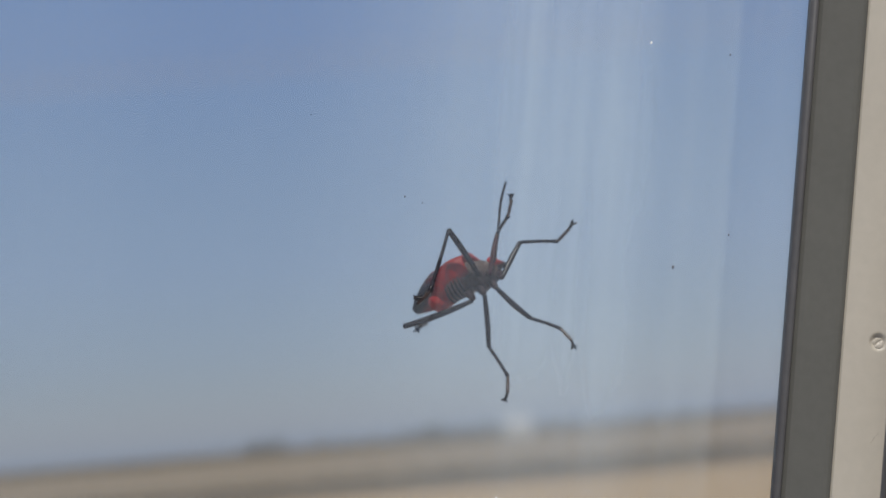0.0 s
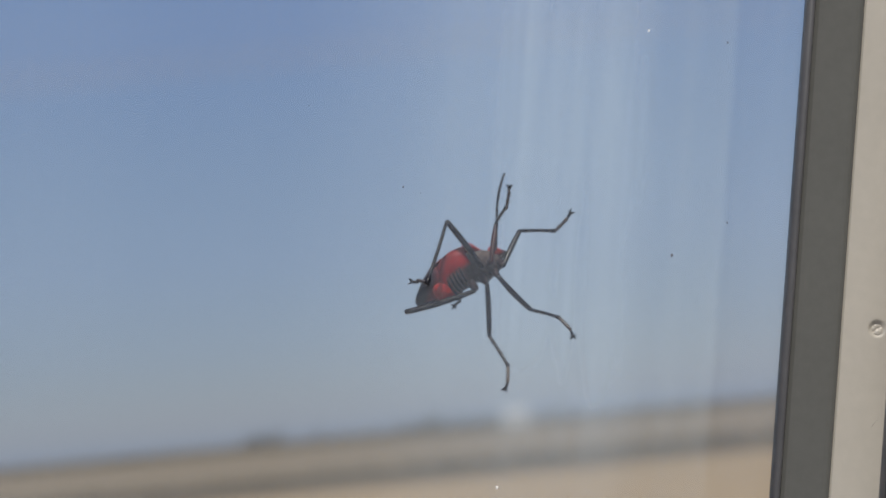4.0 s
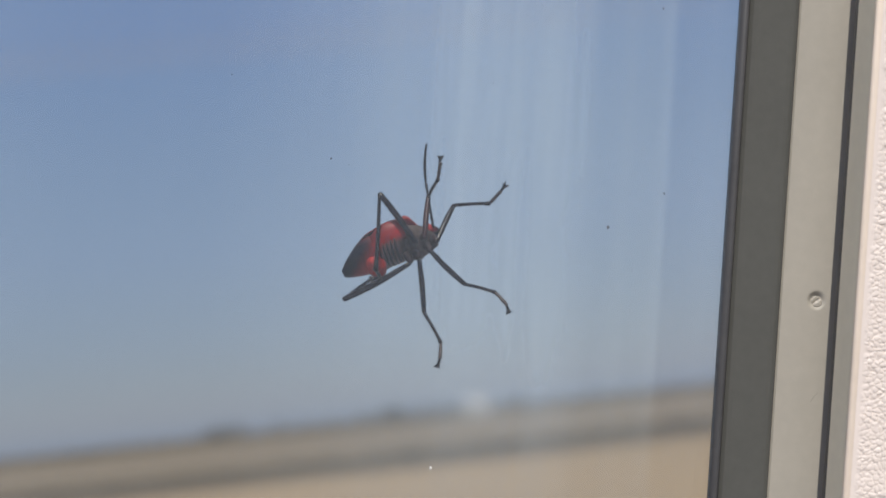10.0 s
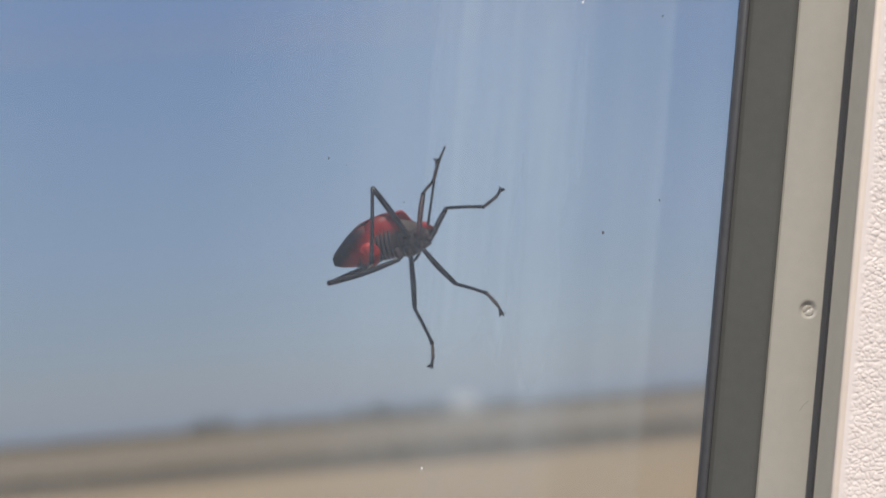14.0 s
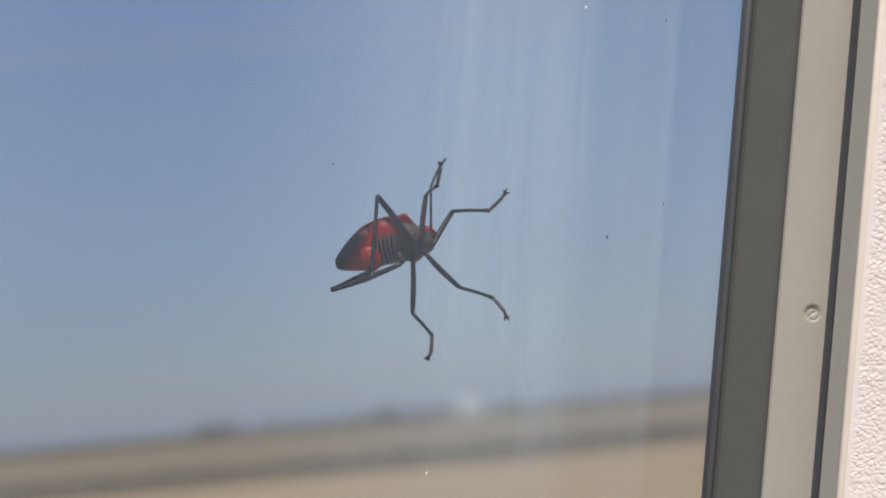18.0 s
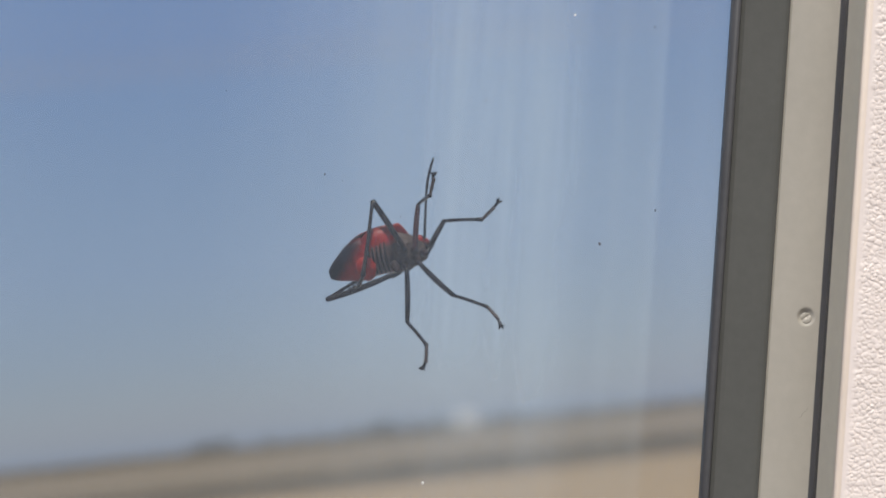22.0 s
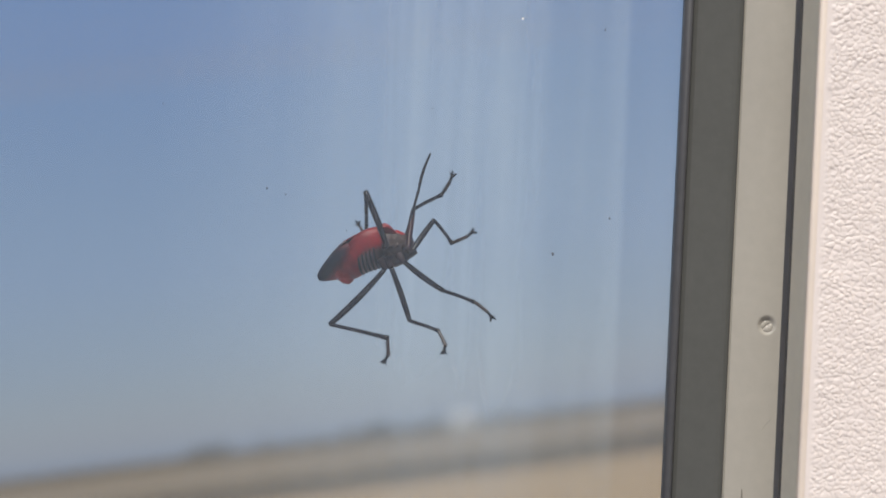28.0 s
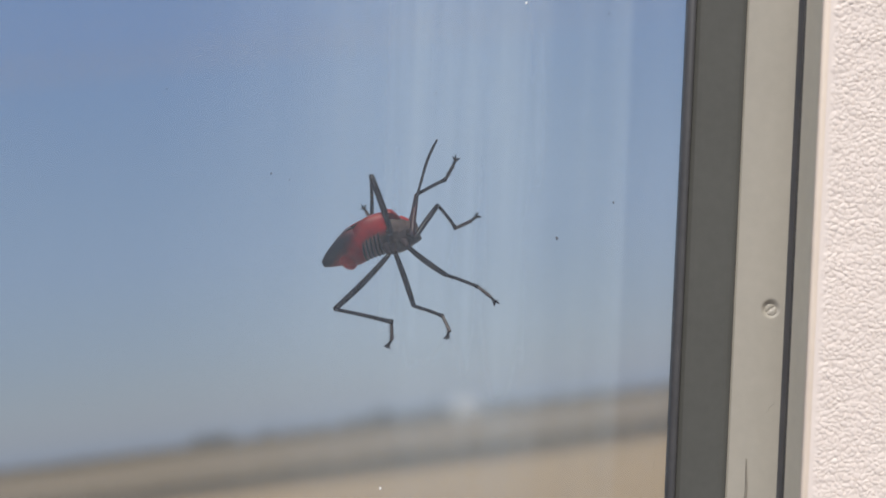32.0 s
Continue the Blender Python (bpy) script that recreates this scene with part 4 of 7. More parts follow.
TARSUS_A_ROWS = [
    (0, 26.96, 4.24, 11.41, -11.22, -50.24, 14.46), (1, 26.39, 4.65, 10.85, 4.41, -55.23, -5.37), (2, 26.87, 5.11, 10.43, 12.01, -51.64, -15.18),
    (3, 26.97, 4.92, 10.45, 9.23, -50.05, -11.96), (6, 24.5, 3.06, 12.81, 14.55, -58.69, -16.9), (7, 24.21, 3.07, 12.91, 18.77, -57.94, -21.85),
    (8, 24.1, 2.43, 12.95, 4.05, -62.95, -4.55), (9, 24.05, 0.87, 13.39, -4.09, -61.31, 4.66), (10, 23.97, 2.62, 12.75, 20.47, -60.21, -23.27),
    (11, 24.02, 3.04, 12.56, 37.48, -54.9, -43.15), (12, 24.28, 2.91, 12.39, 33.75, -52.85, -39.97), (13, 23.69, 1.05, 12.01, 1.54, -60.69, -1.76),
    (14, 22.86, 0.89, 11.7, 7.88, -62.26, -8.88), (17, 22.68, -1.79, 10.96, 11.31, -59.32, -13.09), (18, 22.75, -1.07, 11.17, 15.01, -65.06, -16.47),
    (19, 22.7, -1.53, 11.23, 13.25, -61.29, -15.03), (20, 22.8, -1.02, 11.22, 13.06, -62.32, -14.68), (21, 22.14, -1.9, 11.3, 12.69, -61.84, -14.33),
    (22, 22.73, -1.14, 11.05, 14.62, -63.79, -16.21), (22.5, 21.49, -0.09, 11.28, 16.47, -62.24, -18.48), (23, 29.83, 3.71, 11.72, 35.19, -25.77, -58.34),
    (23.5, 27.73, 3.11, 9.91, 30.3, -27.96, -51.26), (24, 27.17, 3.96, 10.63, 5.79, -45.78, -17.74), (24.3, 27.42, 6.13, 9.53, 14.57, -42.22, -35.58),
    (25, 28.06, 5.53, 9.72, 15.75, -42.03, -37.29), (26, 27.77, 5.44, 10.38, 16.55, -42.18, -38), (29, 27.54, 5.58, 10.44, 15.03, -41.66, -36.48),
    (30, 27.66, 5.53, 10.42, 14.34, -43.8, -34.33), (31, 27.6, 5.59, 10.22, 9.99, -41.62, -29.8), (32, 27.56, 5.88, 10.48, 15.28, -44.29, -35.26),
]
CLAW_A_ROWS = [
    (0, 28.64, 4.67, 13.5, -18.14, -62.22, 20.32), (1, 27.98, 4.5, 13.14, -17.19, -60.24, 19.61), (2, 28.78, 4.59, 12.92, -15.83, -58.89, 18.33),
    (3, 28.76, 4.54, 12.64, -14.21, -55.2, 17.14), (6, 25.91, 2.63, 15.22, -10.75, -66.74, 11.68), (7, 25.63, 2.5, 15.35, -19.3, -67.61, 20.74),
    (8, 25.28, 2.34, 15.27, -10.21, -70.35, 10.83), (9, 25.3, 0.97, 15.68, -7.73, -70.31, 8.2), (10, 25.28, 2.06, 15.24, -5.92, -66.94, 6.44),
    (11, 25.25, 1.88, 14.96, -5.34, -67.01, 5.8), (12, 25.69, 1.73, 14.82, -4.52, -67.06, 4.9), (13, 24.98, 1.01, 14.31, -11.36, -71.36, 11.97),
    (14, 24.08, 0.7, 14.06, 10.85, -75.78, -11.18), (17, 24.09, -2.12, 13.41, 33.63, -77.66, -34.25), (18, 23.88, -1.4, 13.69, 23.64, -72.87, -24.61),
    (19, 23.88, -1.85, 13.46, 27.72, -75.49, -28.49), (20, 24.06, -1.35, 13.71, 22.66, -72.26, -23.67), (21, 23.44, -2.23, 13.8, 22.83, -72.4, -23.83),
    (22, 23.84, -1.46, 13.41, 21.85, -72.85, -22.76), (22.5, 22.76, -0.52, 13.81, 49.85, -78.16, -50.46), (23, 31.49, 1.03, 13.24, 49.07, -48.92, -56.83),
    (23.5, 29.64, 0.73, 11.53, 7.3, -54.83, -8.91), (24, 29.49, 3.22, 13.13, 2.84, -59.75, -11.52), (24.3, 29.53, 4.62, 11.88, 8.43, -55.6, -22.29),
    (25, 30.14, 3.96, 12.07, 17.11, -53.31, -33.28), (26, 29.81, 3.84, 12.73, 7.47, -53.56, -21.59), (29, 29.64, 4.03, 12.76, 11.44, -54.1, -26.3),
    (30, 29.75, 4.1, 12.85, 9.35, -53.37, -24.04), (31, 29.87, 4.28, 12.55, 13, -50.28, -29.7), (32, 29.61, 4.43, 12.93, 17.36, -52.31, -33.93),
]
FEMUR_B_ROWS = [
    (0, 19.95, 6.13, -0.03, -21.35, -25.52, 42.22), (1, 19.95, 6.13, -0.03, -23.43, -22.73, 48.29), (2, 19.95, 6.13, -0.03, -21.34, -22.21, 45.95),
    (3, 19.95, 6.13, -0.03, -19.03, -20.42, 44.68), (6, 19.75, 5.57, 1, -25.27, -33.44, 40.58), (7, 19.73, 5.54, 0.98, -26.4, -32.66, 42.61),
    (8, 19.7, 5.51, 0.96, -28.76, -30.95, 46.87), (9, 19.68, 5.48, 0.94, -27.53, -31.97, 44.55), (10, 19.65, 5.45, 0.92, -24.94, -32.86, 40.59),
    (11, 19.63, 5.42, 0.89, -24.53, -29.4, 42.91), (12, 19.6, 5.39, 0.87, -25.45, -30.42, 43.23), (13, 19.6, 5.46, 0.71, -26.48, -33.44, 42.12),
    (14, 19.6, 5.56, 0.48, -32.06, -35.01, 47.51), (17, 19.6, 5.72, 0.17, -26.16, -40.81, 36.92), (18, 19.6, 5.72, 0.17, -25.09, -40.07, 36.03),
    (19, 19.6, 5.72, 0.17, -27.1, -40.8, 38.07), (20, 19.6, 5.72, 0.17, -25.41, -38.92, 37.09), (21, 19.6, 5.72, 0.17, -25.67, -41.3, 36.06),
    (22, 19.6, 5.72, 0.17, -29.75, -40.14, 41.55), (22.5, 19.6, 5.81, 0.02, -28.6, -45.44, 37.43), (23, 19.6, 6, -0.26, -26.62, -44.43, 35.59),
    (23.5, 19.76, 6.14, -0.21, -26.07, -36.14, 39.68), (24, 18.95, 4.98, 0.87, -31.05, -30.79, 39.47), (24.3, 18.78, 5.02, 1.02, -33.22, -19.85, 46.52),
    (25, 18.78, 5.03, 1.02, -31.15, -20.08, 43.79), (26, 18.77, 5.02, 0.99, -31.42, -23.43, 41.21), (29, 18.52, 5.12, 1.37, -29.94, -20.57, 41.87),
    (30, 18.52, 5.12, 1.37, -30.4, -20.69, 42.33), (31, 18.53, 5.13, 1.4, -27.52, -18.55, 40.51), (32, 18.51, 5.12, 1.37, -29.89, -21.43, 41),
]
TIBIA_B_ROWS = [
    (0, 26.1, 11.71, 3.93, -8.81, 12.47, -35.65), (1, 25.6, 12.46, 3.52, -8.79, 12.84, -34.83), (2, 25.87, 12.25, 3.44, -10.39, 14.81, -35.64),
    (3, 26.08, 12.19, 3.18, -11.47, 14.25, -39.52), (6, 25.58, 10.56, 6.07, -8.55, 9.1, -43.56), (7, 25.43, 10.78, 5.95, -6.99, 7.6, -42.82),
    (8, 25.1, 11.27, 5.69, -6.82, 7.47, -42.65), (9, 25.24, 10.95, 5.81, -6.89, 7.19, -43.99), (10, 25.52, 10.48, 5.91, -8.04, 7.89, -45.83),
    (11, 25.5, 10.88, 5.41, -7.38, 7.7, -44.02), (12, 25.38, 10.83, 5.53, -9.57, 10.15, -43.72), (13, 25.29, 10.61, 5.78, -8.76, 9.14, -44.14),
    (14, 24.69, 11.12, 5.76, -7.4, 8.68, -40.72), (17, 25.17, 9.9, 6.18, -9.56, 11.29, -40.7), (18, 25.29, 9.86, 6.09, -10.1, 10.82, -43.48),
    (19, 25.08, 10.02, 6.18, -9.27, 11, -40.56), (20, 25.31, 10.04, 5.95, -8.89, 10.69, -40.12), (21, 25.19, 9.79, 6.24, -10.06, 10.83, -43.35),
    (22, 24.86, 10.39, 6.1, -8.6, 10.82, -38.85), (22.5, 24.73, 9.73, 6.58, -10.63, 10.3, -46.4), (23, 24.94, 9.82, 6.18, -39.83, 29.19, -59.68),
    (23.5, 25.48, 10.89, 5.22, -68.64, 34.26, -77.58), (24, 25.05, 10, 5.57, -59.56, 25.42, -79.93), (24.3, 24.74, 11.31, 4.14, -59.62, 19.86, -82.92),
    (25, 25.02, 11.01, 4.17, -51.91, 19.58, -78.29), (26, 25.12, 10.58, 4.65, -51.64, 18.37, -79.07), (29, 24.93, 10.87, 4.61, -54.64, 19.45, -80.18),
    (30, 24.88, 10.92, 4.62, -53.69, 20.29, -79.07), (31, 25.17, 10.8, 4.33, -56.88, 20.3, -80.98), (32, 24.98, 10.74, 4.73, -54.88, 19.31, -80.43),
]
TARSUS_B_ROWS = [
    (0, 33.56, 6.36, 1.9, 4.26, -23.97, -10.4), (1, 33.12, 7.23, 1.43, -4.26, -19.38, 12.65), (2, 33.26, 6.96, 1.04, -0.69, -17.19, 2.35),
    (3, 33.11, 6.39, 0.86, -2.93, -14.34, 11.69), (6, 32.31, 4.17, 4.59, -2.29, -24.02, 5.61), (7, 32.26, 4.45, 4.7, -2.4, -26.02, 5.45),
    (8, 31.95, 4.95, 4.47, 6.27, -28.96, -12.78), (9, 31.95, 4.48, 4.63, 1.07, -25.38, -2.51), (10, 32.01, 3.8, 4.62, 11.63, -28.07, -23.62),
    (11, 32.2, 4.41, 4.15, 10.94, -26.78, -23.23), (12, 32.07, 4.43, 3.87, -1.29, -25.99, 2.94), (13, 31.96, 4.14, 4.29, 7.87, -26.48, -17.22),
    (14, 31.73, 5.06, 4.34, 11.84, -24.87, -26.5), (17, 32.16, 3.89, 4.34, 16.39, -31.93, -29.08), (18, 31.99, 3.51, 4.33, 0.96, -31.52, -1.84),
    (19, 32.09, 4.02, 4.39, 12.21, -26.22, -26.1), (20, 32.37, 4.09, 4.21, 12.82, -29.31, -24.93), (21, 31.9, 3.45, 4.48, 1.79, -35.65, -3.07),
    (22, 32.05, 4.59, 4.34, 11.56, -30.58, -21.9), (22.5, 31.11, 3.03, 4.9, 8.68, -33.08, -15.62), (23, 29.08, 2.74, 1.6, 0.6, -14.68, -2.38),
    (23.5, 27.15, 3.3, -0.07, 1.54, -13.04, -6.78), (24, 26.54, 1.64, 1.54, -0.99, -12.5, -18.73), (24.3, 25.83, 2.53, 0.95, -4.4, -10.4, -19.42),
    (25, 26.82, 2.34, 1.02, -5.05, -10.21, -15.9), (26, 26.81, 1.82, 1.68, -2.44, -12.4, -26.08), (29, 26.44, 2.14, 1.48, -2.9, -12.31, -24.6),
    (30, 26.56, 2.26, 1.36, -3.55, -11.64, -22.33), (31, 26.54, 2.09, 1.06, -1.85, -13.51, -28.38), (32, 26.45, 1.99, 1.62, -3.08, -13.42, -22.03),
]
CLAW_B_ROWS = [
    (0, 36.7, 5.78, 3.32, 5.5, -31.96, -10.31), (1, 36.34, 7.95, 2.59, 13.11, -32.02, -23.71), (2, 36.6, 7.09, 2.08, 6.83, -28.54, -14.08),
    (3, 36.43, 7.08, 1.73, 10.53, -29.95, -20.42), (6, 35.49, 4.48, 6.01, 18.63, -34.97, -30.45), (7, 35.39, 4.75, 6.24, 20.47, -35.61, -32.67),
    (8, 34.94, 4.28, 6.16, 16.03, -37.34, -25.34), (9, 35.11, 4.34, 6.13, 10.82, -41.4, -16.12), (10, 34.84, 2.56, 6.27, 22.78, -33.82, -37.04),
    (11, 35.07, 3.17, 5.73, 12.53, -36.38, -20.53), (12, 35.21, 4.59, 5.41, 20.24, -30.98, -35.61), (13, 34.95, 3.22, 5.85, 21.06, -35.06, -33.84),
    (14, 34.57, 3.64, 5.81, -0.89, -43.61, 1.29), (17, 34.75, 2.45, 6.2, 21.23, -37.04, -32.82), (18, 34.97, 3.41, 6.16, 28.97, -35.34, -43.75),
    (19, 34.91, 2.63, 5.94, 31.62, -39.04, -44.35), (20, 35.14, 2.8, 5.92, 31.22, -38.7, -44.11), (21, 34.74, 3.3, 6.52, 27.34, -36.29, -41.14),
    (22, 34.85, 3.47, 6.12, 17.24, -39.33, -26.08), (22.5, 33.93, 2.25, 6.81, 31.78, -42.06, -42.76), (23, 32.47, 2.6, 2.48, 1.25, -21.02, -3.49),
    (23.5, 30.54, 2.9, 0.72, 16.32, -24.74, -34.97), (24, 29.77, 0.54, 2.3, 0.42, -27.83, -14.12), (24.3, 29.08, 1.39, 1.58, -8.94, -18.17, 1),
    (25, 30.13, 1.39, 1.64, 6.43, -24.6, -36.86), (26, 29.88, 0.32, 2.44, -7.61, -22.76, -3.12), (29, 29.56, 0.71, 2.22, -2.69, -25.54, -15.1),
    (30, 29.72, 0.96, 2.07, -0.1, -26.01, -20.89), (31, 29.55, 0.48, 1.88, -5.16, -25.33, -9.66), (32, 29.61, 0.71, 2.43, -3.18, -27.18, -13.36),
]
FEMUR_C_ROWS = [
    (0, 17.85, 6.88, -1.42, 4.98, 69.46, 5.32), (1, 17.85, 6.88, -1.42, -17.73, 69.63, -18.83), (2, 17.85, 6.88, -1.42, 20.75, 75.07, 21.41),
    (3, 17.85, 6.88, -1.42, -5.99, 76.54, -6.15), (6, 17.91, 6.6, -0.56, -14.46, 65.39, -15.84), (7, 17.89, 6.59, -0.57, -12.5, 63.42, -13.92),
    (8, 17.87, 6.58, -0.59, 15.44, 64.7, 16.99), (9, 17.85, 6.57, -0.61, 4.57, 64.68, 5.05), (10, 17.84, 6.56, -0.62, -11.72, 63.72, -13.02),
    (11, 17.82, 6.55, -0.64, -11.68, 64.19, -12.93), (12, 17.8, 6.54, -0.66, -11.99, 65.23, -13.17), (13, 17.8, 6.66, -0.77, -7.41, 63.98, -8.24),
    (14, 17.8, 6.84, -0.95, -1.56, 60.82, -1.79), (17, 17.8, 7.09, -1.16, 4.13, 58.23, 4.85), (18, 17.8, 7.09, -1.16, 3.97, 57.42, 4.7),
    (19, 17.8, 7.09, -1.16, 3.96, 57.37, 4.7), (20, 17.8, 7.09, -1.16, 3.83, 56.72, 4.58), (21, 17.8, 7.09, -1.16, 9.7, 54.2, 11.9),
    (22, 17.8, 7.09, -1.16, 3.79, 56.52, 4.54), (22.5, 17.8, 7.23, -1.26, 6.1, 55.7, 7.37), (23, 17.8, 7.5, -1.44, 23.94, 69.69, 25.33),
    (23.5, 17.86, 7.43, -1.47, 40.08, 83.41, 40.26), (24, 17.12, 6.08, -0.66, -57.1, 81.04, -63.12), (24.3, 16.93, 5.94, -0.6, 4.25, 59.31, 1.08),
    (25, 16.94, 5.94, -0.6, 1.35, 55.96, -1.64), (26, 16.92, 5.94, -0.62, 0.59, 52.55, -2.1), (29, 16.67, 6.04, -0.24, -13.52, 52.02, -19.83),
    (30, 16.67, 6.04, -0.24, -13.14, 51.37, -19.36), (31, 16.69, 6.05, -0.22, -14.13, 52.51, -20.44), (32, 16.67, 6.04, -0.25, 0.99, 55.05, -1.98),
]
TIBIA_C_ROWS = [
    (0, 21.27, 7.2, -10.6, -24.14, 24.6, -43.89), (1, 21.04, 5.8, -10.48, -20.03, 24.9, -40.9), (2, 20.16, 7.79, -10.69, -24.46, 29.25, -42.95),
    (3, 20.12, 6.64, -10.95, -28.09, 23.4, -49.08), (6, 21.84, 5.49, -9.47, -22.21, 18.42, -47.86), (7, 22.07, 5.55, -9.18, -18.82, 19.62, -45.43),
    (8, 21.79, 7.78, -9.27, -19.46, 21.19, -44.35), (9, 21.93, 6.93, -9.25, -18.37, 21.53, -42.14), (10, 22, 5.59, -9.29, -20.11, 18.82, -48.61),
    (11, 21.9, 5.61, -9.31, -21.11, 20.15, -48.26), (12, 21.8, 5.6, -9.56, -26.85, 18.9, -53.23), (13, 22.05, 6.04, -9.58, -22.87, 20.7, -46.62),
    (14, 22.58, 6.69, -9.51, -20.72, 21.01, -44.22), (17, 22.94, 7.53, -9.49, -15.25, 24.76, -32.43), (18, 23.06, 7.52, -9.42, -17.25, 25.25, -35.32),
    (19, 22.97, 7.52, -9.25, -16.37, 27.5, -32.46), (20, 23.16, 7.52, -9.35, -16.17, 28.88, -30.6), (21, 23.41, 8.27, -9.11, -15.33, 28.89, -29.19),
    (22, 23.11, 7.51, -9.2, -15.82, 29.01, -30.3), (22.5, 23.25, 7.93, -9.31, -17.47, 23.51, -38.26), (23, 20.87, 8.96, -10.63, -21.84, 14.11, -61.43),
    (23.5, 18.72, 8.16, -11.21, -29.24, 14.62, -67.05), (24, 17.81, 4.72, -10.34, -9.76, 0.11, -67.88), (24.3, 21.82, 6.03, -8.85, -22.86, 15.64, -52.48),
    (25, 22.3, 5.79, -8.56, -21.11, 22.65, -41.59), (26, 22.75, 5.73, -8.24, -21.34, 18.72, -46.34), (29, 22.34, 3.99, -7.97, -24.4, 15.26, -50.91),
    (30, 22.44, 4.01, -7.9, -24.72, 14.6, -51.74), (31, 22.28, 3.96, -8, -25.56, 16.3, -51.1), (32, 22.16, 5.85, -8.11, -22.18, 19.15, -47.14),
]
TARSUS_C_ROWS = [
    (0, 26.38, 2.28, -13.84, -52.07, 52.58, -58.25), (1, 26.38, 1.17, -13.76, -57.82, 51.69, -63.72), (2, 25.12, 3.16, -14.49, -60.27, 44.83, -68.07),
    (3, 24.81, 1.23, -14.05, -59.42, 52.45, -64.9), (6, 26.8, 0, -11.93, -48.14, 56.34, -53.29), (7, 27.22, 0.32, -11.8, -50.92, 52.91, -57.07),
    (8, 26.99, 2.69, -12.09, -53.98, 44.93, -62.82), (9, 27.22, 2.14, -12.07, -55.12, 50.43, -61.75), (10, 26.88, 0.06, -11.8, -46.59, 55.74, -51.98),
    (11, 26.78, 0.15, -11.99, -49.72, 54.94, -55.25), (12, 26.22, -0.31, -12.09, -53.08, 50.08, -60.04), (13, 27.07, 0.74, -12.33, -49.5, 46.15, -58.37),
    (14, 27.79, 1.61, -12.3, -17.1, 60.87, -19.4), (17, 28.92, 3.73, -12.76, -20.19, 60.15, -22.97), (18, 28.82, 3.44, -12.75, -30.31, 58.63, -34.4),
    (19, 28.8, 3.8, -12.86, -44.46, 53.67, -50.62), (20, 29.04, 4.04, -13.12, -49.27, 53.59, -55.28), (21, 29.37, 4.94, -12.88, -47.1, 52.75, -53.51),
    (22, 29, 4.07, -12.99, -44.69, 51.22, -51.76), (22.5, 28.87, 3.5, -12.42, -14.02, 61.48, -15.87), (23, 24.49, 2.31, -12.53, 17.82, 73.91, 18.5),
    (23.5, 21.66, 1.21, -13.17, 6.92, 84.22, 6.95), (24, 20.75, -2.51, -10.36, -45.1, 74.92, -51.43), (24.3, 26.4, 0.08, -10.96, -39.91, 33.58, -58.81),
    (25, 27.68, 1.02, -11.56, -38.7, 35.53, -56.34), (26, 27.84, 0.4, -10.74, -36.4, 33.03, -55.42), (29, 27.09, -1.85, -10.02, -36.75, 32.88, -55.78),
    (30, 27.12, -1.92, -9.87, -37.52, 37.19, -54.2), (31, 26.98, -1.87, -10.18, -42.57, 35.87, -60.24), (32, 27.16, 0.46, -10.67, -36.82, 34.7, -54.79),
]
CLAW_C_ROWS = [
    (0, 27.5, 0.47, -16.62, -92.53, 32.78, -91.37), (1, 27.35, -0.78, -16.51, -99.95, 73, -99.52), (2, 26.05, 0.86, -16.96, -92.37, 36.04, -91.39),
    (3, 25.71, -0.7, -16.83, -94.34, 36.2, -92.57), (6, 27.96, -1.56, -14.85, -89.45, 41.11, -89.64), (7, 28.37, -1.45, -14.59, -88.78, 78.01, -88.8),
    (8, 28.12, 0.49, -14.56, -87.68, 49.57, -88.24), (9, 28.28, 0.18, -14.77, -88.11, 39.01, -88.81), (10, 28.01, -1.39, -14.49, -89.06, 79.14, -89.08),
    (11, 27.84, -1.39, -14.65, -82.2, 79.43, -82.33), (12, 27.34, -2.26, -14.78, -96.72, 46.99, -94.92), (13, 28.34, -1.32, -14.85, -94.88, 51.21, -93.81),
    (14, 29.4, 1.04, -15.35, -67.06, 65.83, -68.89), (17, 30.52, 3.05, -15.79, -82.1, 56.22, -83.42), (18, 30.32, 2.41, -15.74, -76.75, 54.46, -79.15),
    (19, 30.12, 2.2, -15.68, -64.75, 64.72, -66.9), (20, 30.22, 2.33, -15.93, -77.95, 47.06, -81.12), (21, 30.63, 3.24, -15.67, -81.55, 52.08, -83.31),
    (22, 30.35, 2.35, -15.71, -72.02, 63.87, -73.76), (22.5, 30.47, 3.04, -15.5, -65.14, 61.62, -67.82), (23, 25.32, 2.59, -15.55, 43.24, 82.12, 43.51),
    (23.5, 21.97, 1.24, -16.35, 1.68, 100.81, 1.71), (24, 21.23, -3.11, -13.24, 55.69, 100.45, 49.72), (24.3, 27.91, -2.41, -12.89, -49.77, 47.92, -62.45),
    (25, 29.27, -1.35, -13.59, -61.68, 29.63, -79.81), (26, 29.5, -2.02, -12.65, -57.27, 33.32, -75.05), (29, 28.73, -4.28, -11.92, -54.34, 32.84, -72.8),
    (30, 28.75, -4.18, -11.98, -54.92, 33.28, -73.08), (31, 28.38, -4.33, -12.24, -52.4, 30.06, -72.48), (32, 28.82, -1.9, -12.66, -50.36, 26.56, -72.88),
]
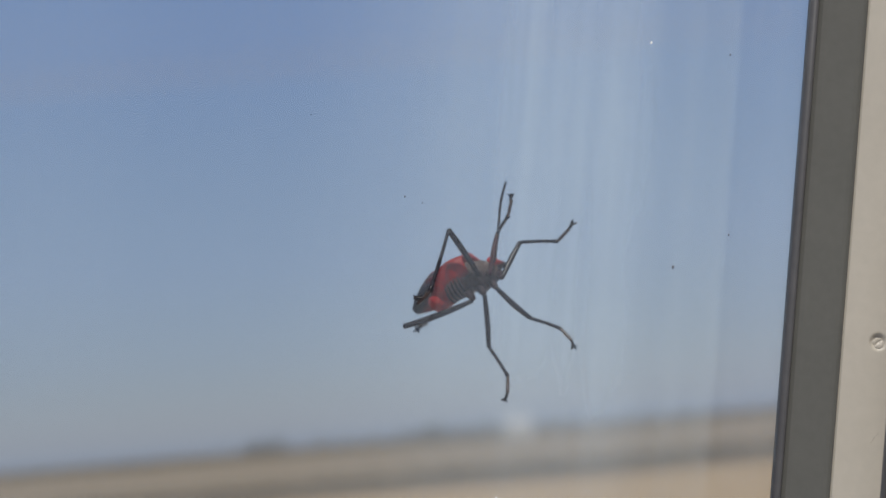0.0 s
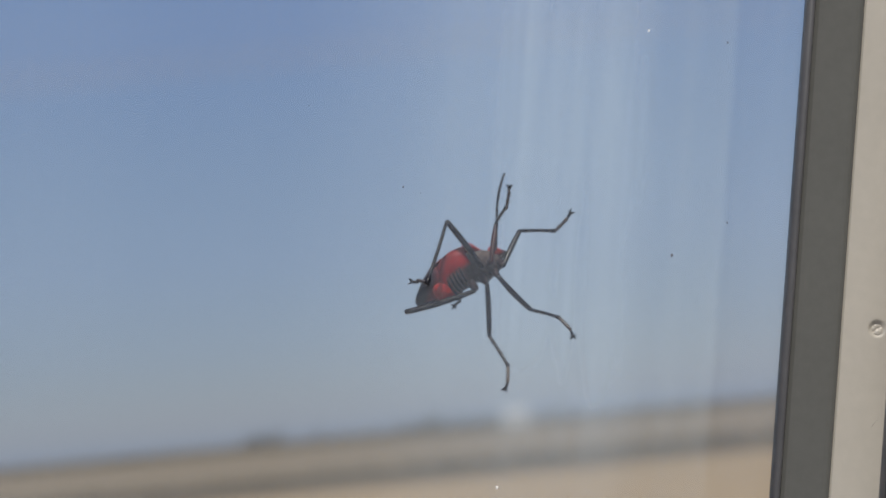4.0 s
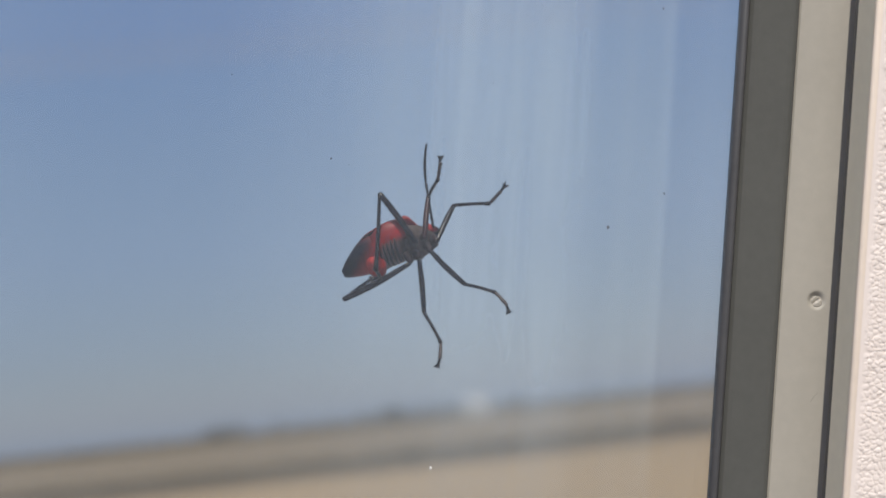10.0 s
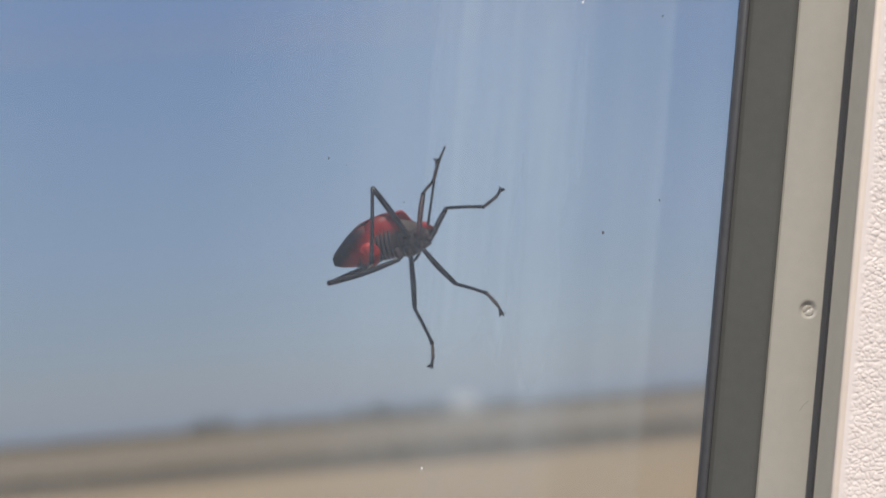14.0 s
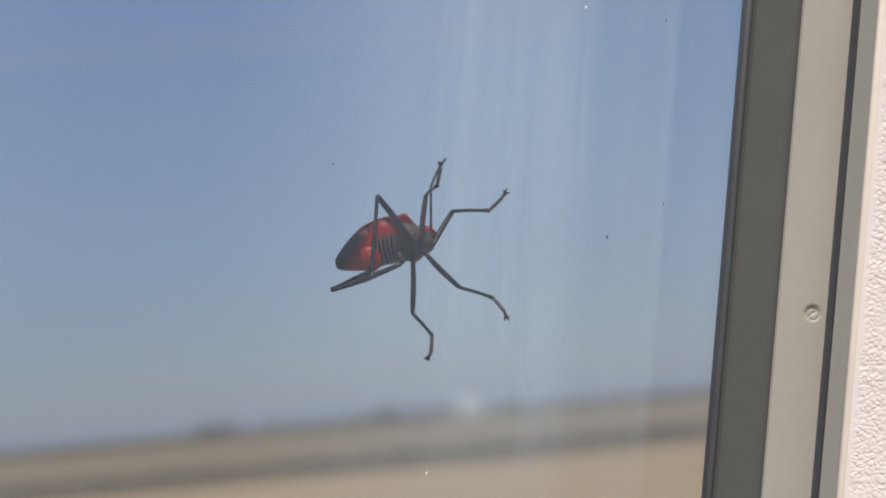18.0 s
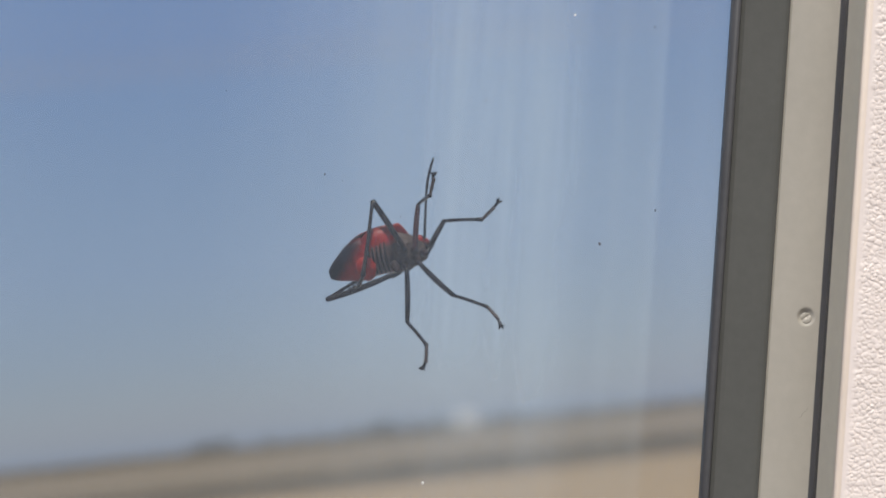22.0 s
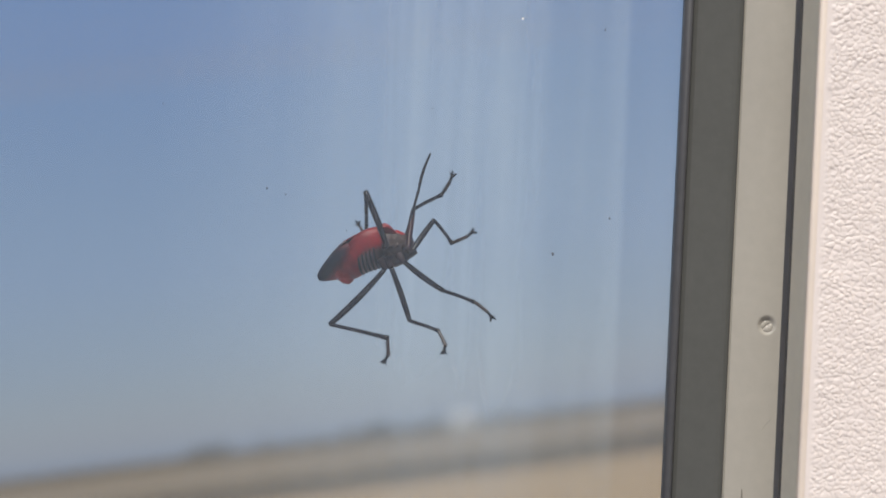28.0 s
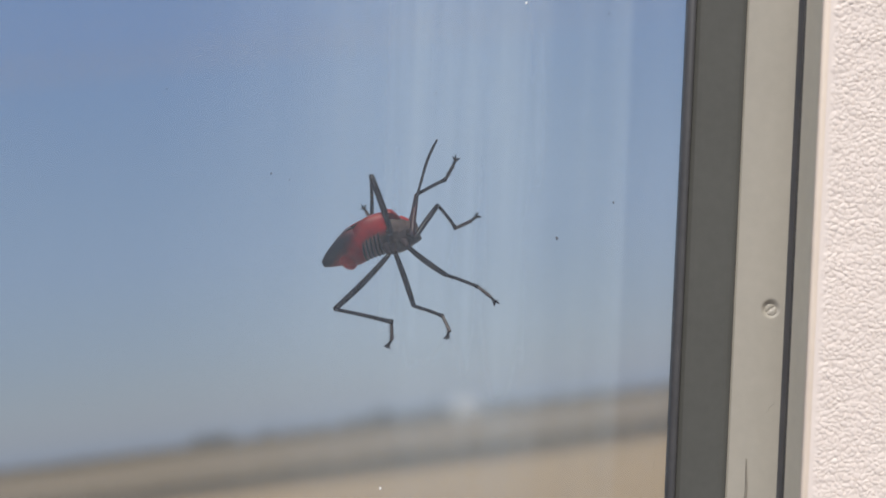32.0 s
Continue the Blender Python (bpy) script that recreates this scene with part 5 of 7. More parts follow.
FEMUR_D_ROWS = [
    (0, 15.11, 6.71, -1.66, 28.9, 114.77, 31.3), (1, 15.11, 6.71, -1.66, 28.52, 115.09, 30.97), (2, 15.11, 6.71, -1.66, 23.17, 120.41, 26.39),
    (3, 15.11, 6.71, -1.66, 22.32, 121.42, 25.69), (6, 15.2, 6.73, -1.08, 26.18, 108.17, 27.36), (7, 15.18, 6.74, -1.1, 27.69, 106.5, 28.69),
    (8, 15.16, 6.75, -1.12, -155.48, 72.58, -154.45), (9, 15.15, 6.76, -1.13, -155.77, 73.3, -154.84), (10, 15.13, 6.77, -1.15, -156.94, 73.52, -156.06),
    (11, 15.12, 6.78, -1.17, -159.7, 72.67, -158.82), (12, 15.1, 6.79, -1.18, -163.16, 70.98, -162.25), (13, 15.1, 6.92, -1.29, 14.91, 104.76, 15.39),
    (14, 15.1, 7.13, -1.45, 5.71, 99.81, 5.8), (17, 15.1, 7.42, -1.64, 168.03, 76.2, 167.68), (18, 15.1, 7.42, -1.64, 167.7, 76.53, 167.36),
    (19, 15.1, 7.42, -1.64, 168.03, 76.19, 167.69), (20, 15.1, 7.42, -1.64, 168.04, 76.19, 167.69), (21, 15.1, 7.42, -1.64, 167.7, 76.53, 167.36),
    (22, 15.1, 7.42, -1.64, 167.22, 76.99, 166.89), (22.5, 15.1, 7.57, -1.73, 151.61, 79.7, 151.22), (23, 15.1, 7.88, -1.89, 95.72, 80.96, 95.65),
    (23.5, 15.13, 7.62, -1.89, 56.55, 85.04, 56.65), (24, 14.41, 6.31, -1.13, -61.52, 81.35, -67.55), (24.3, 14.21, 6.12, -1.06, 85.66, 105.21, 77.96),
    (25, 14.22, 6.13, -1.07, -79.61, 75.06, -87.36), (26, 14.2, 6.12, -1.09, -74.01, 75.15, -81.78), (29, 13.95, 6.22, -0.71, -77.37, 75.11, -85.12),
    (30, 13.95, 6.22, -0.71, -75.21, 75.05, -82.97), (31, 13.96, 6.23, -0.69, -80.76, 74.99, -88.51), (32, 13.94, 6.22, -0.71, -78.29, 75.15, -86.04),
]
TIBIA_D_ROWS = [
    (0, 11.17, 4.32, -11.65, -64.22, 45.34, -73.79), (1, 11.11, 4.31, -11.62, -66.42, 51.98, -75.66), (2, 10.12, 4.24, -11.15, -68.68, 47.58, -76.03),
    (3, 9.94, 4.22, -11.05, -73.42, 49.72, -79.62), (6, 12.15, 5.15, -11.53, -68.29, 48.29, -74.82), (7, 12.44, 5.24, -11.65, -65.72, 49.79, -72.74),
    (8, 12.19, 5.33, -11.63, -70.01, 46.06, -75.32), (9, 12.3, 5.42, -11.62, -70.38, 49.63, -74.81), (10, 12.26, 5.49, -11.76, -74.36, 46.73, -78.48),
    (11, 12.04, 5.59, -11.74, -74.79, 47.15, -78.73), (12, 11.67, 5.69, -11.63, -76.48, 48.25, -79.83), (13, 12.4, 6.18, -11.93, -67.29, 52.42, -72.4),
    (14, 13.24, 6.94, -12.29, -32.1, 75.13, -33.35), (17, 12.53, 7.98, -12.34, -50.73, 37.76, -63.41), (18, 12.58, 7.98, -12.42, -51.26, 37.09, -64.18),
    (19, 12.56, 7.97, -12.23, -53.35, 39.22, -64.81), (20, 12.58, 7.97, -12.12, -53.53, 38.22, -65.43), (21, 12.58, 7.98, -12.44, -51.19, 37.54, -63.89),
    (22, 12.69, 7.98, -12.33, -53.08, 40.09, -64.18), (22.5, 13.41, 8.5, -12.34, -54.46, 41.49, -64.67), (23, 14.93, 9.57, -12.59, -48.54, 37.1, -61.95),
    (23.5, 15.65, 8.4, -12.71, -25.87, 20.71, -53.9), (24, 15.03, 4.81, -11.81, -19.94, 15.84, -51.04), (24.3, 13.61, 3.3, -11.67, -23.24, 13.9, -52.52),
    (25, 14.35, 3.29, -11.7, -24.67, 13.93, -52.56), (26, 14.6, 3.34, -11.72, -24.75, 10.19, -52.42), (29, 14.18, 3.4, -11.34, -22.8, 11.58, -53.76),
    (30, 14.3, 3.41, -11.33, -22.75, 13.17, -52.13), (31, 14.04, 3.43, -11.17, -22.91, 15.48, -52.52), (32, 14.14, 3.41, -11.35, -22.73, 11.17, -53.59),
]
TARSUS_D_ROWS = [
    (0, 12.74, -1.08, -17.34, 50.05, 135.86, 59.74), (1, 12.33, -0.46, -17.92, 51.46, 136.63, 61.32), (2, 11.42, -1, -17.05, 44.49, 144.17, 59.21),
    (3, 10.87, -0.86, -17.15, 44.16, 144.22, 58.95), (6, 13.55, 0.02, -17.5, 46.89, 130.23, 54.45), (7, 13.97, 0.31, -17.76, 46.27, 129.41, 53.53),
    (8, 13.59, -0.04, -17.39, -128.25, 41.78, -117.71), (9, 13.66, 0.42, -17.71, -128.32, 37.9, -115.9), (10, 13.36, 0.12, -17.59, -129.09, 40.67, -117.9),
    (11, 13.1, 0.25, -17.61, -127.5, 43.83, -117.99), (12, 12.61, 0.45, -17.6, -125.12, 40.14, -114.39), (13, 13.87, 1.53, -18.27, 57.84, 132.17, 65.02),
    (14, 14.95, 5.81, -20.02, -110.72, 45.56, -105.11), (17, 15.36, 2.32, -17.24, -143.34, 70.05, -141.62), (18, 15.36, 2.24, -17.25, -148.63, 70.94, -147.17),
    (19, 15.2, 2.36, -17.28, -146.31, 67.48, -144.18), (20, 15.2, 2.25, -17.07, -149.24, 68.97, -147.48), (21, 15.37, 2.29, -17.31, -142.88, 72.09, -141.5),
    (22, 15.36, 2.47, -17.48, -140.27, 67.64, -138.05), (22.5, 15.97, 3.08, -17.64, -147.05, 71.03, -145.57), (23, 17.93, 3.94, -17.42, 120.71, 89.25, 120.71),
    (23.5, 20.06, 2.36, -15.54, -15.59, 85.44, -15.64), (24, 19.87, -1.17, -13.99, -82.32, 58.57, -89.2), (24.3, 18.34, -2.87, -13.6, -67.88, 45.98, -79.65),
    (25, 19.06, -2.87, -13.63, -72.2, 41.76, -84.11), (26, 19.4, -2.9, -13.14, -69.93, 33.02, -84.54), (29, 18.82, -2.91, -12.95, -70.36, 48.54, -81.26),
    (30, 19.08, -2.74, -13.16, -70.38, 44.77, -82.02), (31, 18.73, -2.69, -13.3, -77.27, 49.39, -87.01), (32, 18.79, -2.91, -12.9, -70.96, 48.66, -81.76),
]
CLAW_D_ROWS = [
    (0, 11.49, -3.22, -19.75, 14.8, 139.94, 22.31), (1, 11.15, -2.62, -20.24, 15.54, 138.81, 22.89), (2, 9.97, -3.44, -19.1, 13.5, 143.54, 21.99),
    (3, 9.4, -3.29, -19.19, 14.29, 144.57, 23.71), (6, 12.24, -1.82, -20.18, 17.78, 137.36, 25.33), (7, 12.65, -1.48, -20.47, 18.61, 135.32, 25.59),
    (8, 12.38, -2.35, -19.72, -166.74, 46.2, -161.92), (9, 12.45, -2.06, -19.86, -161.84, 46.68, -155.73), (10, 12.13, -2.2, -19.84, -168.29, 50.67, -165),
    (11, 11.92, -1.98, -20.03, -166.02, 51.03, -162.24), (12, 11.54, -1.9, -19.78, -170.83, 48.44, -167.83), (13, 12.88, -0.6, -20.86, 10.42, 128.06, 13.15),
    (14, 14.31, 3.45, -22.52, 32.16, 127.48, 38.39), (17, 14.55, 1.68, -20.11, -178.43, 52.24, -178.02), (18, 14.5, 1.68, -20.22, -178.48, 51.59, -178.05),
    (19, 14.24, 1.68, -20.11, -178.35, 53.81, -177.96), (20, 14.28, 1.67, -19.9, -178.41, 52.11, -177.99), (21, 14.61, 1.69, -20.3, -178.51, 51.37, -178.09),
    (22, 14.49, 1.69, -20.32, -178.42, 52.18, -178), (22.5, 15.12, 2.5, -20.64, 179.56, 54.91, 179.46), (23, 17.92, 3.97, -20.06, 172.1, 60.69, 170.95),
    (23.5, 20.26, 2.3, -18.1, -179.11, 79.11, -179.09), (24, 19.89, -2.59, -16.3, 46.27, 107.71, 40.81), (24.3, 18.71, -4.9, -15.75, 35.24, 119.17, 28.43),
    (25, 19.29, -5.07, -15.61, 38.42, 117.04, 31.47), (26, 19.68, -5.82, -15.05, 56.63, 130.35, 53.22), (29, 19.11, -4.78, -15.09, 37.05, 117.8, 30.17),
    (30, 19.37, -4.8, -15.22, 34.66, 119.54, 27.89), (31, 18.84, -4.72, -15.67, 39.52, 121.75, 33.48), (32, 19.07, -4.81, -15.08, 34.49, 119.61, 27.73),
]
FEMUR_E_ROWS = [
    (0, 12.27, 6.64, -1.8, 179.05, -6.86, -172.06), (0.5, 12.11, 6.63, -1.73, -0.81, 174.19, -5.12), (1, 12.04, 6.62, -1.7, 178.54, -11.97, -172.98),
    (1.5, 12.09, 6.63, -1.7, -0.49, -172.07, 1.35), (2, 12.18, 6.64, -1.72, 178.52, -12.23, -173.03), (2.5, 12.24, 6.64, -1.78, -0.24, -170.96, 1.87),
    (3, 12.28, 6.64, -1.83, 179.39, -4.11, -171.58), (3.5, 12.3, 6.66, -1.81, -0.51, -164.67, 8.59), (5.5, 12.35, 6.93, -1.52, -0.14, 177.44, -8.1),
    (6, 12.39, 6.98, -1.5, 179.94, -1.91, -178.25), (6.5, 12.48, 7, -1.51, 0.06, 174.51, 5.06), (7, 12.63, 7.01, -1.53, 179.95, -1.86, -178.57),
    (7.5, 12.8, 7.03, -1.54, 0.14, 176.77, 5.54), (8, 12.89, 7.04, -1.56, -179.81, 5.27, -177.98), (8.5, 12.59, 7.04, -1.65, 1.08, 172.57, 6.87),
    (9, 12.28, 7.04, -1.71, -179.5, 11.77, -177.53), (9.5, 12.7, 7.07, -1.63, -1.3, 171.29, -8.19), (10, 13.12, 7.1, -1.56, -179.77, 8.05, -178.38),
    (10.5, 12.82, 7.11, -1.62, -1.46, 170.39, -8.7), (11, 12.51, 7.11, -1.69, -179.68, 11.37, -178.39), (11.5, 12.66, 7.11, -1.66, -1.86, 169.45, -11.8),
    (12, 12.82, 7.14, -1.63, -179.98, 3.08, -179.68), (12.5, 12.7, 7.2, -1.66, -0.11, 175.11, -1.64), (13, 12.59, 7.29, -1.73, -179.99, 2.36, -179.83),
    (13.5, 12.64, 7.4, -1.8, -0.42, 174.63, -5.67), (14, 12.71, 7.52, -1.87, -179.99, 4.41, -179.92), (14.5, 12.75, 7.62, -1.92, -1.84, 166.02, -10.98),
    (16.5, 12.8, 7.83, -2.02, 0.55, 168.32, 3.52), (17, 12.8, 7.84, -2.03, 179.96, 6.51, 179.66), (17.5, 12.78, 7.84, -2.04, 0.55, 169.92, 3.55),
    (18, 12.71, 7.84, -2.05, 179.95, 7.74, 179.59), (18.5, 12.61, 7.84, -2.06, -2.16, 172.56, -16.45), (19, 12.55, 7.84, -2.07, 179.95, 7.44, 179.61),
    (19.5, 12.75, 7.84, -2.04, -2.54, 173.17, -19.2), (20, 13.13, 7.84, -1.98, 179.91, 9.9, 179.48), (20.5, 13.38, 7.83, -1.92, 0.63, 171.29, 3.67),
    (21, 13.46, 7.83, -1.9, 179.86, 12.24, 179.35), (21.5, 13.22, 7.83, -1.95, 0.63, 169.73, 3.57), (22, 12.98, 7.84, -2.01, 179.95, 7.7, 179.59),
    (22.5, 13.11, 7.99, -2.01, 179.23, 22.19, 177.96), (23, 13.24, 8.31, -2.06, -3.52, 157.65, -8.68), (23.5, 13.4, 7.93, -1.88, 0.25, 146.64, 0.45),
    (24, 13.09, 6.73, -1, 8.87, 149.17, 4.81), (24.3, 12.07, 6.44, -1.43, 12.4, 154.81, 7.17), (25, 12.59, 6.51, -1.19, 12.93, 153.38, 7.68),
    (26, 13.03, 6.57, -0.97, 12.64, 153.48, 7.52), (29, 12.46, 6.63, -0.74, 12.91, 153.17, 7.7), (30, 12.42, 6.63, -0.77, 13.09, 152.66, 7.88),
    (31, 12.53, 6.64, -0.72, 12.65, 154.46, 7.36), (32, 12.67, 6.65, -0.65, 12.66, 153.79, 7.49),
]
TIBIA_E_ROWS = [
    (0, -2.67, 4.56, 0.01, 67, 19.41, 81.97), (0.5, -2.95, 7.98, -3.27, 62.28, 24.21, 77.75), (1, -2.72, 4.8, 1.45, 59.95, 26.27, 75.64),
    (1.5, -2.96, 6.28, 0.39, 56.36, 23.55, 64.22), (2, -2.57, 4.83, 1.49, 63.51, 22.27, 79.31), (2.5, -2.76, 6.15, 0.61, 33.88, 25.22, 50.65),
    (3, -2.72, 4.42, -0.74, 6.84, 15.15, 24.64), (3.5, -2.2, 4.47, 2.21, 7.77, 15.39, 26.82), (5.5, -2.69, 9.07, -2.2, 20.48, 16.11, 53.25),
    (6, -2.79, 6.51, -1, 22.74, 16.26, 56.25), (6.5, -2.59, 5.67, -2.97, 23.79, 16.66, 56.86), (7, -2.55, 6.63, -1.04, 24.04, 16.83, 57.01),
    (7.5, -2.3, 5.56, -2.39, 14.77, 10.69, 54.63), (8, -2.24, 6.51, -2.96, 5.84, 4.1, 55), (8.5, -2.38, 5.24, -3.61, 6.63, 3.84, 60.3),
    (9, -2.59, 6.4, -4.81, 7.41, 3.65, 63.91), (9.5, -2.17, 9.21, -3.94, 3.66, 1.84, 62.78), (10, -1.92, 6.67, -3.69, -0.05, -0.03, 61.78),
    (10.5, -2, 9.38, -4.16, 1.29, 0.59, 62.55), (11, -2.39, 6.69, -4.69, 6.61, 3.29, 63.64), (11.5, -1.96, 10.17, -4.44, 15.89, 8.38, 63.53),
    (12, -2.36, 7.06, -2.44, 21.2, 11.58, 62.65), (12.5, -2.43, 7.63, -2.96, 15.39, 8.83, 60.6), (13, -2.6, 7.25, -2.36, 5.26, 3.31, 57.91),
    (13.5, -2.42, 8.9, -3.23, -0.99, -0.68, 54.7), (14, -2.44, 7.5, -3.04, -4.03, -3.14, 52.14), (14.5, -1.73, 10.43, -5.59, -5.04, -1.2, 31.96),
    (16.5, -2.06, 6.92, -5.1, -9.86, -8.32, 50.63), (17, -2.31, 7.93, -3.76, -9.95, -8.61, 49.54), (17.5, -2.16, 6.91, -4.7, -9.85, -8.9, 47.66),
    (18, -2.35, 7.95, -4.09, -10.01, -9.6, 46.63), (18.5, -1.85, 12.11, -4.03, -50.5, -20.25, 67.64), (19, -2.52, 7.94, -4.03, -92.14, -14.47, 90.53),
    (19.5, -1.5, 12.8, -3.85, -50.49, -20.52, 67.03), (20, -1.84, 7.97, -4.59, -10.2, -10.2, 45.45), (20.5, -1.61, 6.87, -4.23, -11.3, -10.1, 48.92),
    (21, -1.39, 8, -5.12, -13.3, -10.39, 52.65), (21.5, -1.71, 6.9, -4.67, -14.85, -11.4, 53.09), (22, -2.08, 7.95, -4.05, -15.49, -11.97, 53.2),
    (22.5, -0.96, 8.5, -7.75, -0.01, 0.01, -31.13), (23, -0.66, 10.43, -7.84, -32.34, 14.38, -68.3), (23.5, 0.7, 7.83, -10.24, -14.21, 16.81, -40.82),
    (24, 0.08, 5.64, -8.79, -14.52, 13.77, -41.5), (24.3, -1.57, 4.72, -7.91, -15.54, 14.61, -38.43), (25, -0.89, 4.7, -8, -15.62, 14.4, -38.78),
    (26, -0.45, 4.79, -7.76, -15.78, 15.25, -38.68), (29, -0.98, 4.81, -7.6, -15.34, 14.24, -38.51), (30, -0.96, 4.77, -7.74, -14.85, 13.45, -38.27),
    (31, -1.07, 4.88, -7.27, -16.66, 15.98, -39.19), (32, -0.85, 4.88, -7.36, -15.66, 14.58, -38.94),
]
TARSUS_E_ROWS = [
    (0, -0.91, 17.07, -4.44, 137.61, -11.9, -102.73), (0.5, -0.36, 19.92, -8.77, 104.6, -7.25, -98.38), (1, 0.26, 16.44, -4.48, 90, -4.53, -97.45),
    (1.5, 2.38, 17.34, -4.96, 110.52, -10.37, -114.79), (2, -0.26, 17.02, -3.58, 145.88, -12.08, -107.16), (2.5, 4.93, 15.52, -5.1, 16.45, 173.28, 66.75),
    (3, 9.04, 9.81, -4.24, -136.69, 19.73, -109.71), (3.5, 9.33, 10.3, -1.34, -137.88, 18.45, -109.81), (5.5, 5.02, 19.39, -5.92, -0.44, -177.39, 70.3),
    (6, 4.35, 17.21, -4.75, 154.77, -8.4, -107.23), (6.5, 4.43, 16.42, -6.81, 116.36, -8.23, -103.86), (7, 4.43, 17.39, -4.92, 90, -6.09, -102.69),
    (7.5, 5.32, 16.3, -4.88, 98.73, -12.52, -98.51), (8, 5.43, 17.45, -3.92, 108.08, -18.79, -96), (8.5, 4.25, 16.85, -4.51, 107.53, -19.43, -95.93),
    (9, 3.29, 18.41, -5.67, 103.29, -23.59, -95.4), (9.5, 3.95, 21.12, -4.37, 78.12, -33.3, -81.99), (10, 4.41, 18.48, -3.69, 54.39, -33.86, -68.25),
    (10.5, 4.18, 21.27, -4.3, 74.38, -25.49, -83.51), (11, 3.55, 18.67, -5.45, 90, -12.97, -94.53), (11.5, 3.95, 22.04, -6.4, 47.27, -13.72, -77.65),
    (12, 3.68, 18.72, -5.13, 7.06, -3.68, -62.59), (12.5, 4.07, 19.17, -5.01, 15.38, -13.7, -59.95), (13, 4.5, 18.58, -3.13, 38.83, -23.74, -63.43),
    (13.5, 5.32, 19.83, -3.07, 72.4, -9.07, -75.73), (14, 5.77, 18.06, -2.31, 90, 7.28, -79.93), (14.5, 9.63, 17.52, -5.31, 77.18, 20.81, -128.38),
    (16.5, 6.35, 17.17, -3.16, 89.29, 10.02, -83.43), (17, 6.29, 18.01, -1.75, 90, 10.57, -84.14), (17.5, 6.76, 16.7, -2.63, 160.96, 7.49, -86.59),
    (18, 6.72, 17.55, -1.86, -128.18, 11.83, -99.16), (18.5, 2.93, 23.73, 0.61, 40.32, 160.87, 58.64), (19, -2.64, 20.92, -0.69, -168.49, 14.95, -141.71),
    (19.5, 3.4, 24.36, 0.85, 139.86, -2.48, -123.56), (20, 7.41, 17.37, -2.22, 90, -4.59, -85.3), (20.5, 7.06, 16.82, -1.87, 54.27, -14.74, -61.65),
    (21, 6.6, 18.48, -2.7, 5.57, -6.49, -40.81), (21.5, 6.18, 17.4, -2.02, -74.66, 39.23, -75.96), (22, 5.77, 18.44, -1.27, -144.42, 28.06, -123.33),
    (22.5, 10.51, 1.57, -7.75, -176.33, 67.92, -176.04), (23, 4.14, -1.63, -11.17, -9.99, 127.58, -11.84), (23.5, 10.41, -0.55, -14.11, 3.49, 101.14, 3.55),
    (24, 9.83, -2.98, -11.99, 55.41, 105.66, 49.79), (24.3, 8.56, -3.32, -11.28, 60.11, 112.91, 53.1), (25, 9.09, -3.32, -11.28, 52.81, 115.14, 46.06),
    (26, 9.61, -3.27, -11.27, 57.24, 113.54, 50.35), (29, 9.08, -3.19, -10.86, 54.19, 114.49, 47.38), (30, 9.12, -3.18, -10.81, 51.3, 115.56, 44.61),
    (31, 8.9, -3.25, -10.97, 50.31, 116.33, 43.68), (32, 9.07, -3.14, -10.67, 54.25, 114.42, 47.44),
]
